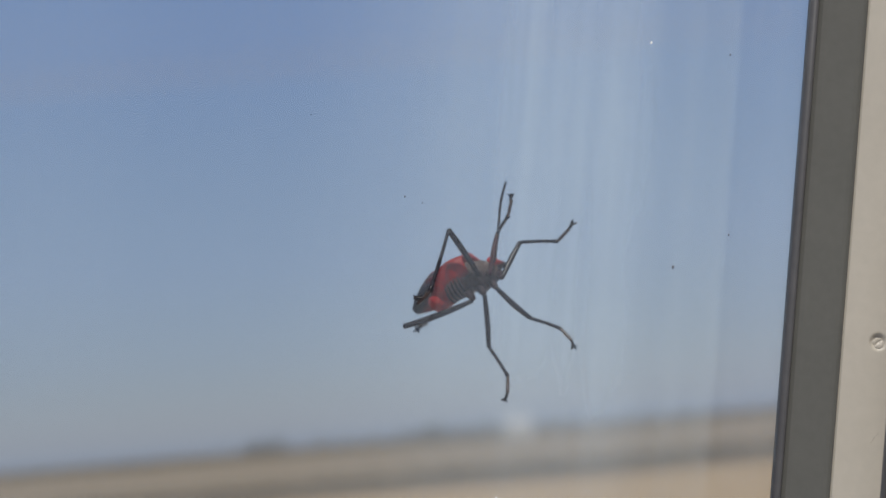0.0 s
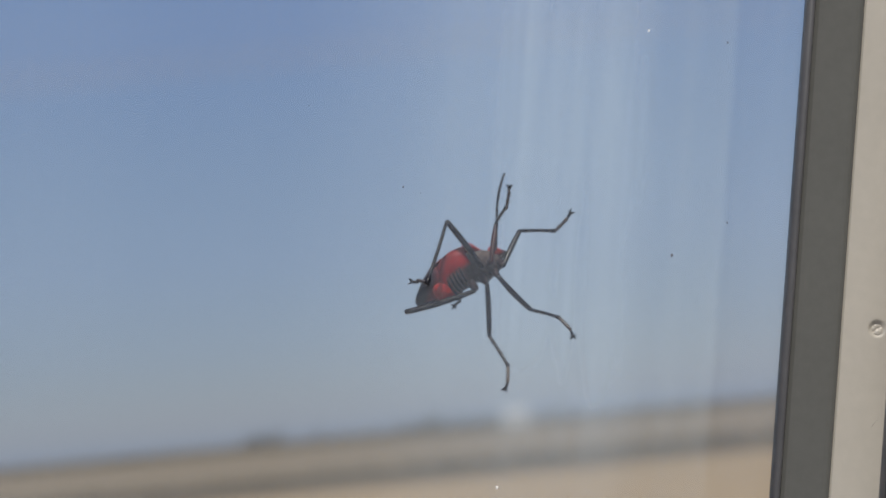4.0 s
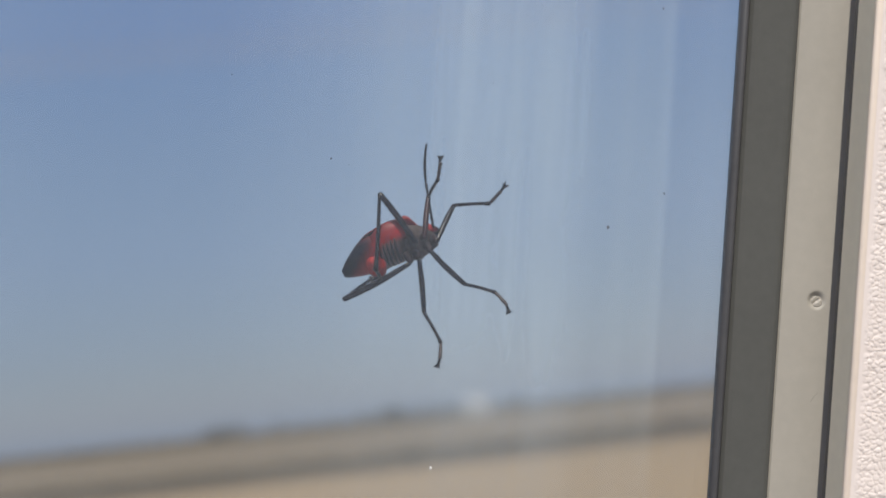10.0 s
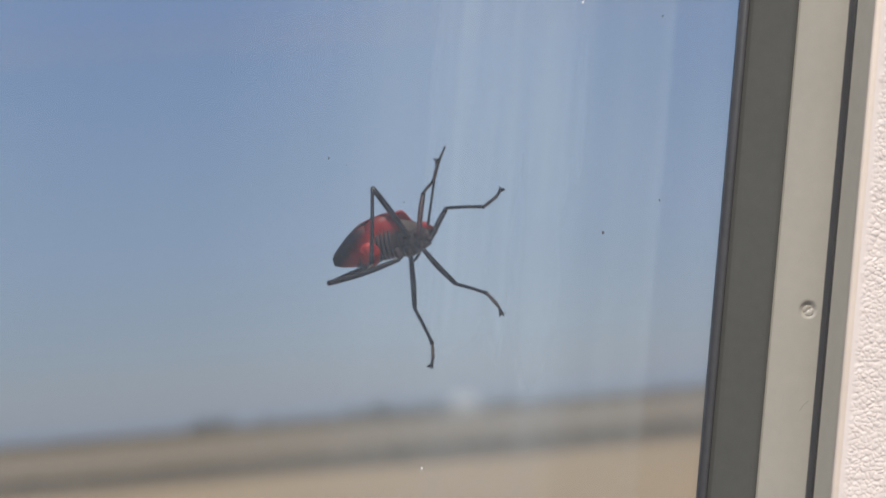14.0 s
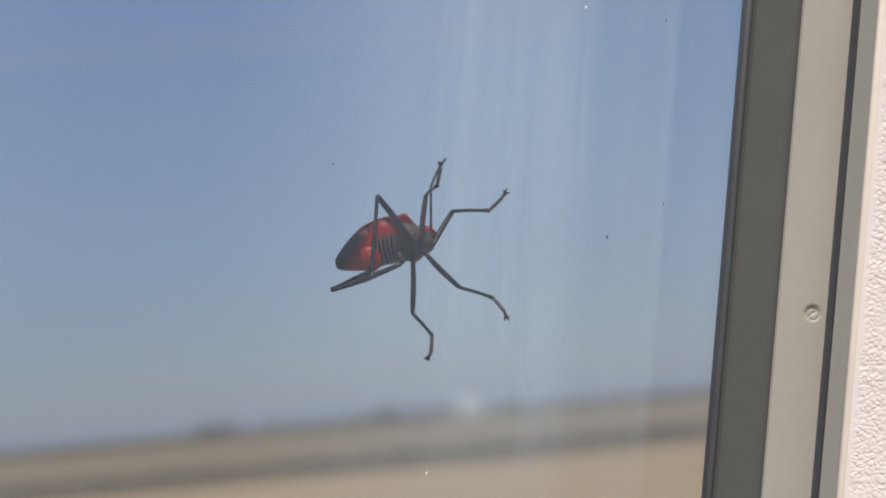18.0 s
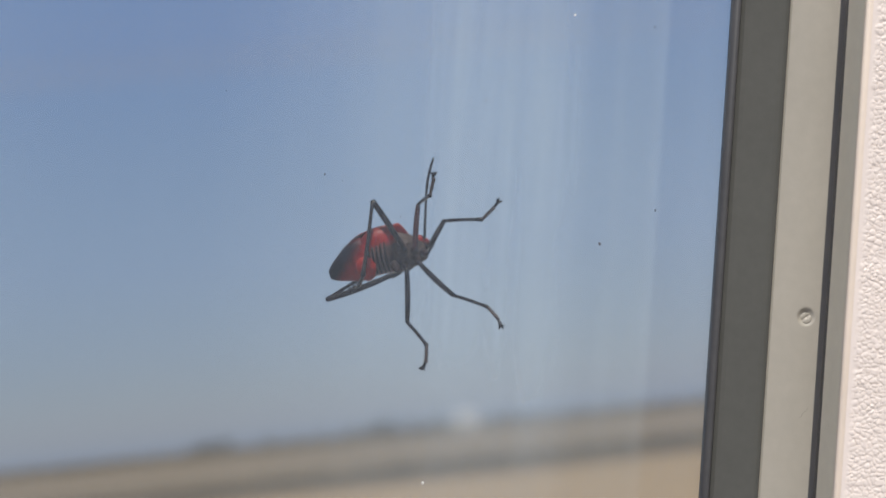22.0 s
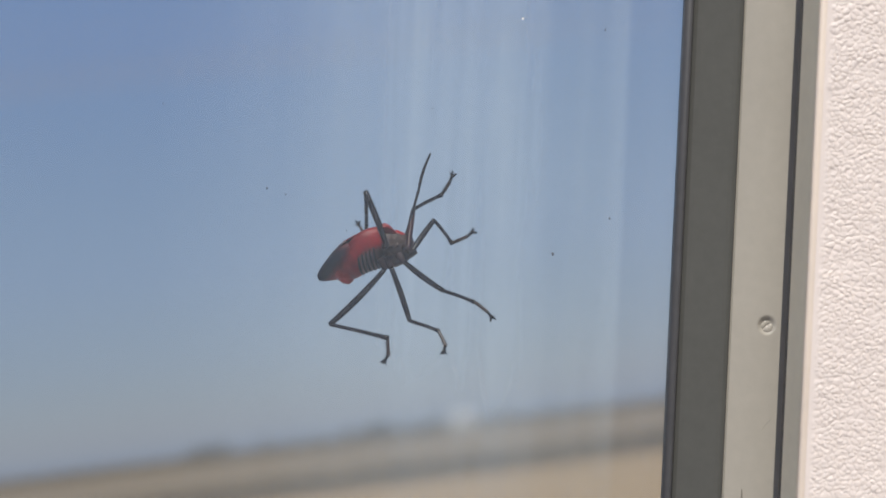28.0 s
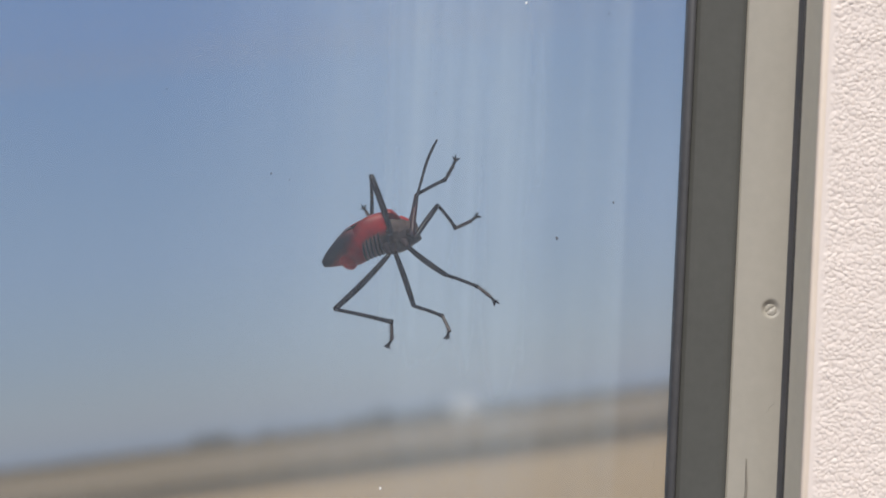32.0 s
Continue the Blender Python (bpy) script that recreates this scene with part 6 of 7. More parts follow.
CLAW_E_ROWS = [
    (0, -1.66, 13.73, -3.72, 174.41, -1.68, -106.69), (0.5, -0.9, 16.5, -8.35, 5.31, 177.5, 68.2), (1, -0.19, 12.98, -4.2, -169.93, 4.83, -115.38),
    (1.5, 0.79, 14.28, -4.47, 4.9, 178, 47.43), (2, -1.27, 13.75, -2.85, 174.7, -3, -119.44), (2.5, 3.87, 12.34, -5.39, 7.62, 174.3, 57.18),
    (3, 7.93, 6.71, -5.42, -159.73, 15.13, -125.25), (3.5, 8.23, 7.2, -2.23, 16.84, 166.6, 49.33), (5.5, 3.99, 16.19, -5.57, -14.88, -159.4, 37.99),
    (6, 3.33, 13.9, -4.24, 162.45, -23.54, -141.63), (6.5, 3.44, 13.03, -6.35, -0.61, -176.56, 41.26), (7, 3.66, 13.99, -4.55, -161.74, 14.42, -127.05),
    (7.5, 4.86, 12.91, -4.13, 0.21, 179.61, 54.44), (8, 5.08, 14.16, -2.79, 149.34, -18.97, -118.74), (8.5, 3.92, 13.54, -3.25, -44.29, -158.26, 67.1),
    (9, 2.99, 15.21, -4.27, 122.48, -21.99, -103.4), (9.5, 4.34, 18.29, -2.69, 83.21, -29.08, -83.5), (10, 5.49, 15.78, -1.74, 54.46, -30.34, -70.16),
    (10.5, 4.58, 18.22, -2.84, 117.69, -26.94, -99.01), (11, 3.28, 15.27, -4.67, 169.84, -3.75, -110.03), (11.5, 4.42, 18.73, -5.87, 105.25, -37.15, -88.81),
    (12, 5.28, 15.62, -4.91, 23.9, -26.96, -44.35), (12.5, 5.91, 16.17, -4.1, 49.26, -37.34, -60.89), (13, 5.94, 15.72, -1.73, 95.54, -35.55, -93.23),
    (13.5, 6.25, 16.75, -2.77, 113.07, -28.38, -102.53), (14, 6.38, 14.65, -2.75, 118.84, -26.99, -104.04), (14.5, 7.62, 14.96, -6.59, 105.33, -18.13, -141.13),
    (16.5, 6.87, 13.75, -3.81, 138.76, -15.42, -104.12), (17, 6.64, 14.59, -2.39, 149.2, -10.55, -107.08), (17.5, 6.77, 13.3, -3.3, -13, -174, 69.25),
    (18, 6.17, 14.17, -2.57, -178.23, 0.89, -116.72), (18.5, 1.15, 20.99, -0.2, 3.7, 169.78, 30.02), (19, -5.3, 18.82, -1.59, 179.83, 13.61, 179.29),
    (19.5, 1.63, 21.57, 0.42, -17.95, -170.78, 33.13), (20, 7.69, 13.9, -1.94, 134.02, -16.99, -105.77), (20.5, 8.93, 13.95, -1.4, -20.82, -160.95, 35.63),
    (21, 9.23, 16.21, -2.31, 179.97, -6.15, -179.68), (21.5, 6.8, 15.09, -2.44, -47.15, -162.47, 41.26), (22, 4.07, 15.86, -2.91, 90, 3.83, -102.63),
    (22.5, 9.82, 1.52, -9.47, -179.35, 17.5, -177.83), (23, 2.48, -1.28, -13.38, -8.77, 143.07, -11.97), (23.5, 9.86, -0.58, -16.92, 3.14, 129.91, 4.09),
    (24, 9.33, -3.58, -14.74, 15.74, 137.08, 12.68), (24.3, 7.83, -4.28, -14.14, 22.91, 138.52, 18.59), (25, 8.15, -4.3, -14.18, 23.21, 138.25, 18.87),
    (26, 8.82, -4.22, -14.1, 18.71, 139.12, 13.13), (29, 8.17, -4.18, -13.82, 21.85, 140.08, 17.71), (30, 8.13, -4.16, -13.73, 20.69, 135.9, 14.89),
    (31, 7.9, -4.21, -13.76, 18.91, 139.53, 13.21), (32, 8.16, -4.13, -13.64, 18.97, 138.94, 13.32),
]
FEMUR_F_ROWS = [
    (0, 16.13, 5.18, 2.73, -66.79, -101.31, 66.09), (0.5, 16.13, 5.18, 2.73, -68.44, -125.05, 70.73), (1, 16.13, 5.18, 2.73, -52.94, -125.5, 56.75),
    (1.5, 16.13, 5.18, 2.73, -46.93, -108.56, 42.47), (2, 16.13, 5.18, 2.73, -63.83, -111.88, 63.8), (2.5, 16.13, 5.18, 2.73, -77.12, -116, 75.78),
    (3, 16.13, 5.18, 2.73, -53.02, -111.91, 53.65), (3.5, 16.16, 5.14, 2.6, 17.23, -96.77, -24.23), (5.5, 16.45, 4.64, 1.16, 14.57, -117.13, -15.36),
    (6, 16.48, 4.6, 1.03, -160.81, -67.06, 159.29), (6.5, 16.47, 4.63, 1.26, 10.51, -121.86, -11.6), (7, 16.43, 4.69, 1.65, -167.1, -60.84, 165.3),
    (7.5, 16.18, 4.71, 1.85, 14.49, -111.15, -15.89), (8, 15.97, 4.72, 1.96, -159.4, -69.31, 158.11), (8.5, 15.99, 4.74, 2.14, 8.93, -116.58, -9.75),
    (9, 16.01, 4.76, 2.33, -168.57, -59.57, 166.81), (9.5, 15.85, 4.76, 2.42, 21.91, -102.78, -23.61), (10, 15.69, 4.76, 2.44, -157, -72.01, 155.95),
    (10.5, 15.93, 4.71, 2.09, 16.91, -105.69, -18.23), (11, 16.16, 4.66, 1.73, -167.16, -62.44, 165.58), (11.5, 16.07, 4.66, 1.74, 8.18, -119.9, -8.67),
    (12, 15.82, 4.66, 1.81, -159.47, -71.21, 158.42), (12.5, 15.5, 4.74, 2.56, 52.89, -126.33, -56.39), (13, 15.33, 4.83, 3.25, -164.01, -76.13, 163.55),
    (13.5, 15.41, 4.81, 2.91, 3.21, -106.7, -3.34), (14, 15.52, 4.79, 2.39, -175.39, -67.5, 175.01), (14.5, 15.56, 4.79, 2.11, -2.85, -121.85, 3.17),
    (16.5, 15.59, 4.82, 1.81, 15.58, -116.83, -16.99), (17, 15.63, 4.83, 1.65, 174.62, -71.23, -174.32), (17.5, 15.77, 4.84, 1.4, 26.86, -110.2, -28.62),
    (18, 15.89, 4.84, 1.26, 176.34, -65.42, -175.98), (18.5, 15.69, 4.82, 1.7, -8.81, -116.88, 9.72), (19, 15.47, 4.81, 2.17, 175.83, -66.76, -175.46),
    (19.5, 15.45, 4.81, 2.19, -19.81, -103.54, 20.86), (20, 15.44, 4.81, 2.22, 174.64, -70.74, -174.32), (20.5, 15.29, 4.79, 2.66, -4.44, -113.24, 4.61),
    (21, 15.16, 4.77, 3.06, 171.27, -71.82, -170.82), (21.5, 15.39, 4.8, 2.39, -18.45, -104.21, 19.33), (22, 15.62, 4.83, 1.73, 175, -70.04, -174.68),
    (22.5, 15.31, 4.8, 2.4, 166.35, -70.66, -165.57), (23, 15.24, 4.81, 2.15, -18.25, -114.88, 19.97), (23.5, 15.67, 4.96, 2.04, -18.55, -104.21, 19.1),
    (24, 14.8, 4.51, 3.25, 53.6, -104.72, -59.96), (24.3, 14.67, 4.86, 3.5, 71.61, -113.95, -79.97), (25, 14.68, 4.86, 3.5, -100.93, -65.44, 92.77),
    (26, 14.66, 4.85, 3.48, 71.35, -110.02, -79.41), (29, 14.41, 4.95, 3.86, -105.67, -62.33, 97.06), (30, 14.41, 4.95, 3.86, -103.7, -62.6, 95.22),
    (31, 14.43, 4.97, 3.88, -98.84, -62.22, 90.6), (32, 14.41, 4.95, 3.85, -101.64, -67.65, 93.58),
]
TIBIA_F_ROWS = [
    (0, 15.18, 3.03, 14.5, 38.28, 153.02, 60.02), (0.5, 13.86, -1.33, 12.55, -11.93, 119.51, -7.14), (1, 12.31, -0.65, 12.5, -19.4, 129.82, -25.06),
    (1.5, 13.31, 2.6, 14.11, -9.6, 136.86, -21.07), (2, 14.16, 1.17, 13.87, -24.91, 136.87, -33.98), (2.5, 14.84, 0.08, 13.52, -7.18, 125.87, -3.63),
    (3, 13.48, 1.57, 13.86, -22.73, 136.9, -31.24), (3.5, 14.87, 5.72, 14.52, 37.1, 156.46, 54.88), (5.5, 11.18, 6.09, 11.84, 36.52, 129.63, 44.71),
    (6, 12.11, 6.25, 12.08, -138.94, 52.16, -132.19), (6.5, 10.27, 5.91, 11.45, 23.36, 117.18, 25.45), (7, 10.78, 6.17, 12.13, -132.14, 57.35, -127.3),
    (7.5, 12.02, 5.9, 13.04, 39.67, 125.6, 42.48), (8, 12.04, 6.3, 13.19, 47.87, 122.48, 52.67), (8.5, 10.7, 5.65, 12.88, 20.89, 119.25, 21.68),
    (9, 10.09, 6.15, 12.67, -140.12, 59.97, -136.02), (9.5, 13.42, 5.82, 14.12, 40.01, 123.18, 44.36), (10, 12.3, 6.27, 13.86, -141.17, 58.53, -136.66),
    (10.5, 12.84, 5.72, 13.64, 37.87, 123.36, 41.83), (11, 10.78, 6.04, 12.36, -137.27, 58.49, -132.71), (11.5, 10.15, 5.56, 12.14, 20.75, 115.35, 22.87),
    (12, 12.23, 6.08, 13.17, -140.56, 56.43, -135.36), (12.5, 11.56, 10.67, 12.23, 18.45, 115.37, 20.01), (13, 12.57, 5.65, 14.9, -134.13, 63.04, -130.85),
    (13.5, 11.97, 5.01, 14.41, 18.27, 105.89, 19.07), (14, 10.95, 5.19, 13.48, -131.2, 66.84, -128.83), (14.5, 9.24, 4.44, 12.3, 9.03, 109.12, 8.86),
    (16.5, 10.41, 6.4, 12.51, 50.47, 119.57, 54.11), (17, 11.79, 4.45, 13.01, -143.14, 67.38, -140.92), (17.5, 12.14, 6.82, 12.66, 25.81, 111.54, 27.13),
    (18, 10.91, 4.49, 12.17, -141.69, 67.65, -139.5), (18.5, 10.34, 3.91, 12.4, 37.86, 114.52, 40.85), (19, 10.75, 4.44, 13.2, 32.75, 116.7, 35.71),
    (19.5, 12.83, 3.81, 13.86, 34.48, 114.59, 37.6), (20, 11.5, 4.42, 13.55, -146.74, 65.66, -144.25), (20.5, 10.57, 4.41, 13.68, 37.23, 124.6, 38.8),
    (21, 11.47, 4.17, 14.46, 31.29, 116.26, 34.08), (21.5, 12.61, 3.82, 14.03, 31.52, 120.07, 33.53), (22, 11.54, 4.45, 13.01, -146.53, 65.5, -144),
    (22.5, 11.47, 3.81, 13.72, -138.48, 73, -137.21), (23, 10.49, 3.09, 13.04, 85.75, 15.6, 87.36), (23.5, 12.89, 4, 13.67, 92.28, 24.98, 90.34),
    (24, 13.28, 7.15, 14.86, 99.28, 34.83, 90.06), (24.3, 13.82, 9.66, 14.47, -61.19, 130.65, -78.12), (25, 14.44, 9.85, 14.42, -58.32, 132.24, -75.82),
    (26, 13.91, 8.88, 14.76, -59.8, 132.57, -76.33), (29, 13.73, 10.48, 14.49, -56.82, 132.77, -75.22), (30, 13.9, 10.46, 14.51, -57.58, 132.7, -75.49),
    (31, 14.36, 10.56, 14.49, -57.17, 132.49, -75.06), (32, 14.12, 9.5, 14.95, -57.96, 132.86, -75.44),
]
TARSUS_F_ROWS = [
    (0, 8.23, -9.01, 7.42, -0.33, 159.98, -0.95), (0.5, 6.23, -0.37, -1.02, 54.63, 141.01, 24.08), (1, 3.26, 3.58, 0.52, -59.46, 20.29, -78.44),
    (1.5, 2.69, 6.69, 3.44, -99.63, -32.2, -115.08), (2, 4.72, 7.53, 3.2, 12.06, 134.39, 16.64), (2.5, 5.72, 0.66, 0.87, 24.44, 124.53, 34.03),
    (3, 3.74, 7.48, 3.2, 7.83, 140.57, 12.22), (3.5, 6.64, -5.98, 8.29, -22.62, -172.11, -55.82), (5.5, 4.41, -0.61, 0.35, 105.16, 12.61, 101.84),
    (6, 5.68, -0.84, -0.24, 91.43, 9.94, 89.5), (6.5, 3.83, 2.85, -2.42, 104.43, 27.52, 97.56), (7, 5.68, -0.52, -1, 123.5, 34.5, 108.9),
    (7.5, 5.32, -0.24, 0.36, 104.65, 19.98, 97.44), (8, 7.07, -0.22, 0.32, 90.38, 5.57, 87.56), (8.5, 3.61, 2.84, -0.74, 118.49, 29.27, 118.16),
    (9, 4.47, 0.73, -0.83, 11.42, 126.35, 14.07), (9.5, 7.47, 0, 1.4, -55.18, 132.06, -66.18), (10, 6.38, 0.68, 0.55, 78.72, 35.05, 85.05),
    (10.5, 6.45, 0, 0.61, 88.52, 26.02, 89.88), (11, 5.26, 0.05, -0.94, 100.26, 22.05, 94.58), (11.5, 4, 2.97, -1.96, 91.32, 20.79, 89.2),
    (12, 6.09, 0.02, 0.17, 110.38, 52.46, 106.41), (12.5, 5.28, 8.38, -1.87, -32.31, 153.42, -71.24), (13, 7.95, 0.3, 1, 19.83, -177.41, -70.4),
    (13.5, 7.93, 3.62, -0.6, -4.72, 174.85, -72.71), (14, 7.1, 0.41, -0.86, 144.18, 13.4, 105.52), (14.5, 4.19, 3.65, -2.44, 135.25, 9.26, 100.75),
    (16.5, 5.9, 0.17, -1.05, 126.06, 11.38, 98.72), (17, 7.13, 0.66, -1.39, 118.82, 12.48, 97.92), (17.5, 7.04, 4.21, -1.85, 106.21, 12.17, 96.59),
    (18, 6.4, 0.64, -2.25, 87.4, 10.92, 90.69), (18.5, 6.27, 0.39, 0.6, 69.99, 26.76, 78.12), (19, 5.19, 0.44, -0.42, 56.83, 42.53, 66.43),
    (19.5, 8.33, 0.34, 1.45, 47.93, 28.04, 68.29), (20, 6.28, 0.66, -0.67, 37.03, 16.43, 69.69), (20.5, 5.35, 0.21, 3.97, 41.32, 29.54, 62.71),
    (21, 5.87, 0.38, 0.76, 45.02, 44.78, 55), (21.5, 7.25, 0.27, 2.92, 80.29, 37.06, 85.94), (22, 6.3, 0.65, -1.19, -49.16, 151.2, -66.54),
    (22.5, 8.12, 0.71, -1.2, -88.03, -10.88, 90.42), (23, 11.19, 18.1, 8.84, 12.31, -145.05, -66.98), (23.5, 12.8, 18.14, 7.08, 50.9, -144.66, -62.86),
    (24, 13.26, 19.96, 5.95, -126.47, -19.8, 110.36), (24.3, 11.73, 19.6, 2.63, -123.76, -22.84, 99.56), (25, 11.86, 20.01, 2.87, -114.67, -22.35, 100.16),
    (26, 11.41, 19.14, 3.27, -111.07, -22.19, 100.45), (29, 11.02, 20.72, 3.03, -111.14, -22.75, 99.53), (30, 11.26, 20.69, 3.05, -111.67, -22.8, 99.63),
    (31, 11.65, 20.75, 2.99, -102.83, -22.56, 98.89), (32, 11.45, 19.77, 3.52, -103.11, -22.61, 99.47),
]
CLAW_F_ROWS = [
    (0, 6.53, -8.98, 6.8, -4.35, -157.62, 11.3), (0.5, 4.76, -1.86, -2.26, -15.36, -153.4, -14.99), (1, 3.92, 0.36, -0.7, 2.49, 167.49, 11.35),
    (1.5, 1.53, 4.72, 5.33, 75.02, -157.56, 1.32), (2, 2.37, 6.83, 0.7, 5.79, 155.28, 13.62), (2.5, 4.03, -0.34, -2.03, 13.9, 146.37, 26.03),
    (3, 1.1, 6.91, 0.98, 2.22, 169.63, 12.17), (3.5, 4.5, -3.7, 8.8, -31.96, -148.9, -31.4), (5.5, 3.73, 2.64, -0.4, -145.21, -15.79, -106.15),
    (6, 5.71, 2.51, -0.83, -170.98, 36.47, -165.05), (6.5, 3.43, 5.84, -3.99, 35.52, 163.94, 21.73), (7, 4.77, 2.13, -2.93, -179.6, 3.56, -173.6),
    (7.5, 4.91, 2.93, -0.8, 3.45, 159.33, 8.94), (8, 7.21, 3.16, -0.01, -169.77, 42.32, -165), (8.5, 2.21, 5.45, -2.4, 30.2, 160.84, 56.69),
    (9, 2.52, 0.24, -3.57, -166.07, 48.6, -161.7), (9.5, 6.55, 2.09, -1.13, 4.77, 156, 10.05), (10, 6.62, 3.45, -1.4, 179.87, -1.19, -173.64),
    (10.5, 6.46, 3.06, -0.88, 1.35, 173.3, 8.93), (11, 5.01, 3.19, -2.22, -174.06, 26.7, -166.95), (11.5, 4.04, 6.15, -3.17, 107.88, 38.18, 119.72),
    (12, 5.5, 2.01, -2.53, -157.49, 65.91, -155.59), (12.5, 4.3, 11.26, -3.39, 17.3, 121.84, 20.47), (13, 6.81, 3.5, 1.15, -171.24, 36.45, -165.46),
    (13.5, 6.92, 6.85, -0.91, 0.61, -178.55, 10.69), (14, 6.22, 3.6, -1.65, 173.55, -32.91, -168.24), (14.5, 3.56, 6.95, -2.99, -55.52, -142.03, 11.74),
    (16.5, 5.39, 3.46, -1.72, -48.54, -111.28, 50.29), (17, 6.67, 3.95, -2.12, 128.54, -69.1, -126.66), (17.5, 6.66, 7.51, -2.57, -11.05, -146.77, 16.01),
    (18, 6.36, 3.98, -2.89, -174.01, 31.89, -168.77), (18.5, 6.89, 3.36, -0.93, 18.81, 122.55, 21.3), (19, 6.19, 2.74, -2.71, -153.81, 63.26, -151.16),
    (19.5, 9.44, 3.13, -0.15, 16.03, 126.89, 19.73), (20, 7.41, 3.72, -1.63, -174.12, 31.33, -168.8), (20.5, 6.71, 2.84, 2.29, 1.1, 168.04, 4.14),
    (21, 7.25, 2.36, -1.64, 179.99, 3.63, 179.81), (21.5, 7.44, 2.97, 0.87, 0.49, 172.55, 3.25), (22, 5.11, 3.38, -2.83, -177.13, 20.3, -171.77),
    (22.5, 8.1, 4.05, -0.56, -173.9, 34.46, -169.3), (23, 10.06, 20.74, 10.85, 18.74, -145.05, -66.98), (23.5, 11.5, 20.68, 9.11, 50.04, -144.66, -62.86),
    (24, 12.12, 23.04, 7.13, -137.45, -19.8, 110.36), (24.3, 11.19, 22.78, 3.99, -137.32, -22.84, 99.56), (25, 11.3, 23.2, 4.19, -126.11, -22.35, 100.16),
    (26, 10.82, 22.32, 4.58, -124.41, -22.19, 100.45), (29, 10.49, 23.9, 4.38, -121.79, -22.75, 99.53), (30, 10.72, 23.88, 4.4, -118.8, -22.8, 99.63),
    (31, 11.15, 23.94, 4.34, -120.96, -22.56, 98.89), (32, 10.92, 22.96, 4.86, -120.17, -22.61, 99.47),
]
SCAPE_A_ROWS = [
    (0, 20, 8.2, 3.4, -38.87, -46.27, 48.12), (1, 20, 8.2, 3.4, -41.93, -50.03, 49.53), (2, 20, 8.2, 3.4, -38.24, -46.83, 47.22),
    (3, 20, 8.2, 3.4, -34.29, -43.17, 44.9), (6, 20, 8.2, 3.4, -65.35, -67.5, 67.03), (7, 20, 8.2, 3.4, -69.05, -69.39, 70.29),
    (8, 20, 8.2, 3.4, -62.15, -68.65, 63.8), (9, 20, 8.2, 3.4, -59.24, -69.49, 60.86), (10, 20, 8.2, 3.4, -54.83, -69.58, 56.56),
    (11, 20, 8.2, 3.4, -44.17, -68.15, 46.3), (12, 20, 8.2, 3.4, -36.35, -64.82, 39.12), (13, 20, 8.2, 3.4, -29.71, -58.5, 33.79),
    (14, 20, 8.2, 3.4, -30.44, -63.25, 33.35), (17, 20, 8.2, 3.4, -49.59, -69.32, 51.46), (18, 20, 8.2, 3.4, -50.06, -68.78, 52.03),
    (19, 20, 8.2, 3.4, -44.46, -67.45, 46.74), (20, 20, 8.2, 3.4, -36.2, -65.9, 38.72), (21, 20, 8.2, 3.4, -33.71, -70.99, 35.21),
    (22, 20, 8.2, 3.4, -43.35, -67.51, 45.61), (22.5, 20, 8.2, 3.4, -17.1, -60.06, 19.55), (23, 20, 8.2, 3.4, -3.58, -74.15, 3.72),
    (23.5, 20, 8.2, 3.4, -27.4, -69.36, 28.98), (24, 19.15, 7.26, 4.11, -20.82, -30.64, 25.57), (24.3, 18.93, 7.45, 4.1, -46.31, -49.27, 43.08),
    (25, 18.94, 7.45, 4.1, -42.5, -45.81, 40.31), (26, 18.92, 7.43, 4.08, -44.26, -47.6, 41.63), (29, 18.67, 7.54, 4.46, -40.41, -45.49, 38.24),
    (30, 18.67, 7.54, 4.46, -42.78, -46.36, 40.45), (31, 18.69, 7.57, 4.47, -41.01, -44.64, 39.11), (32, 18.67, 7.54, 4.45, -41.64, -44.47, 39.99),
]
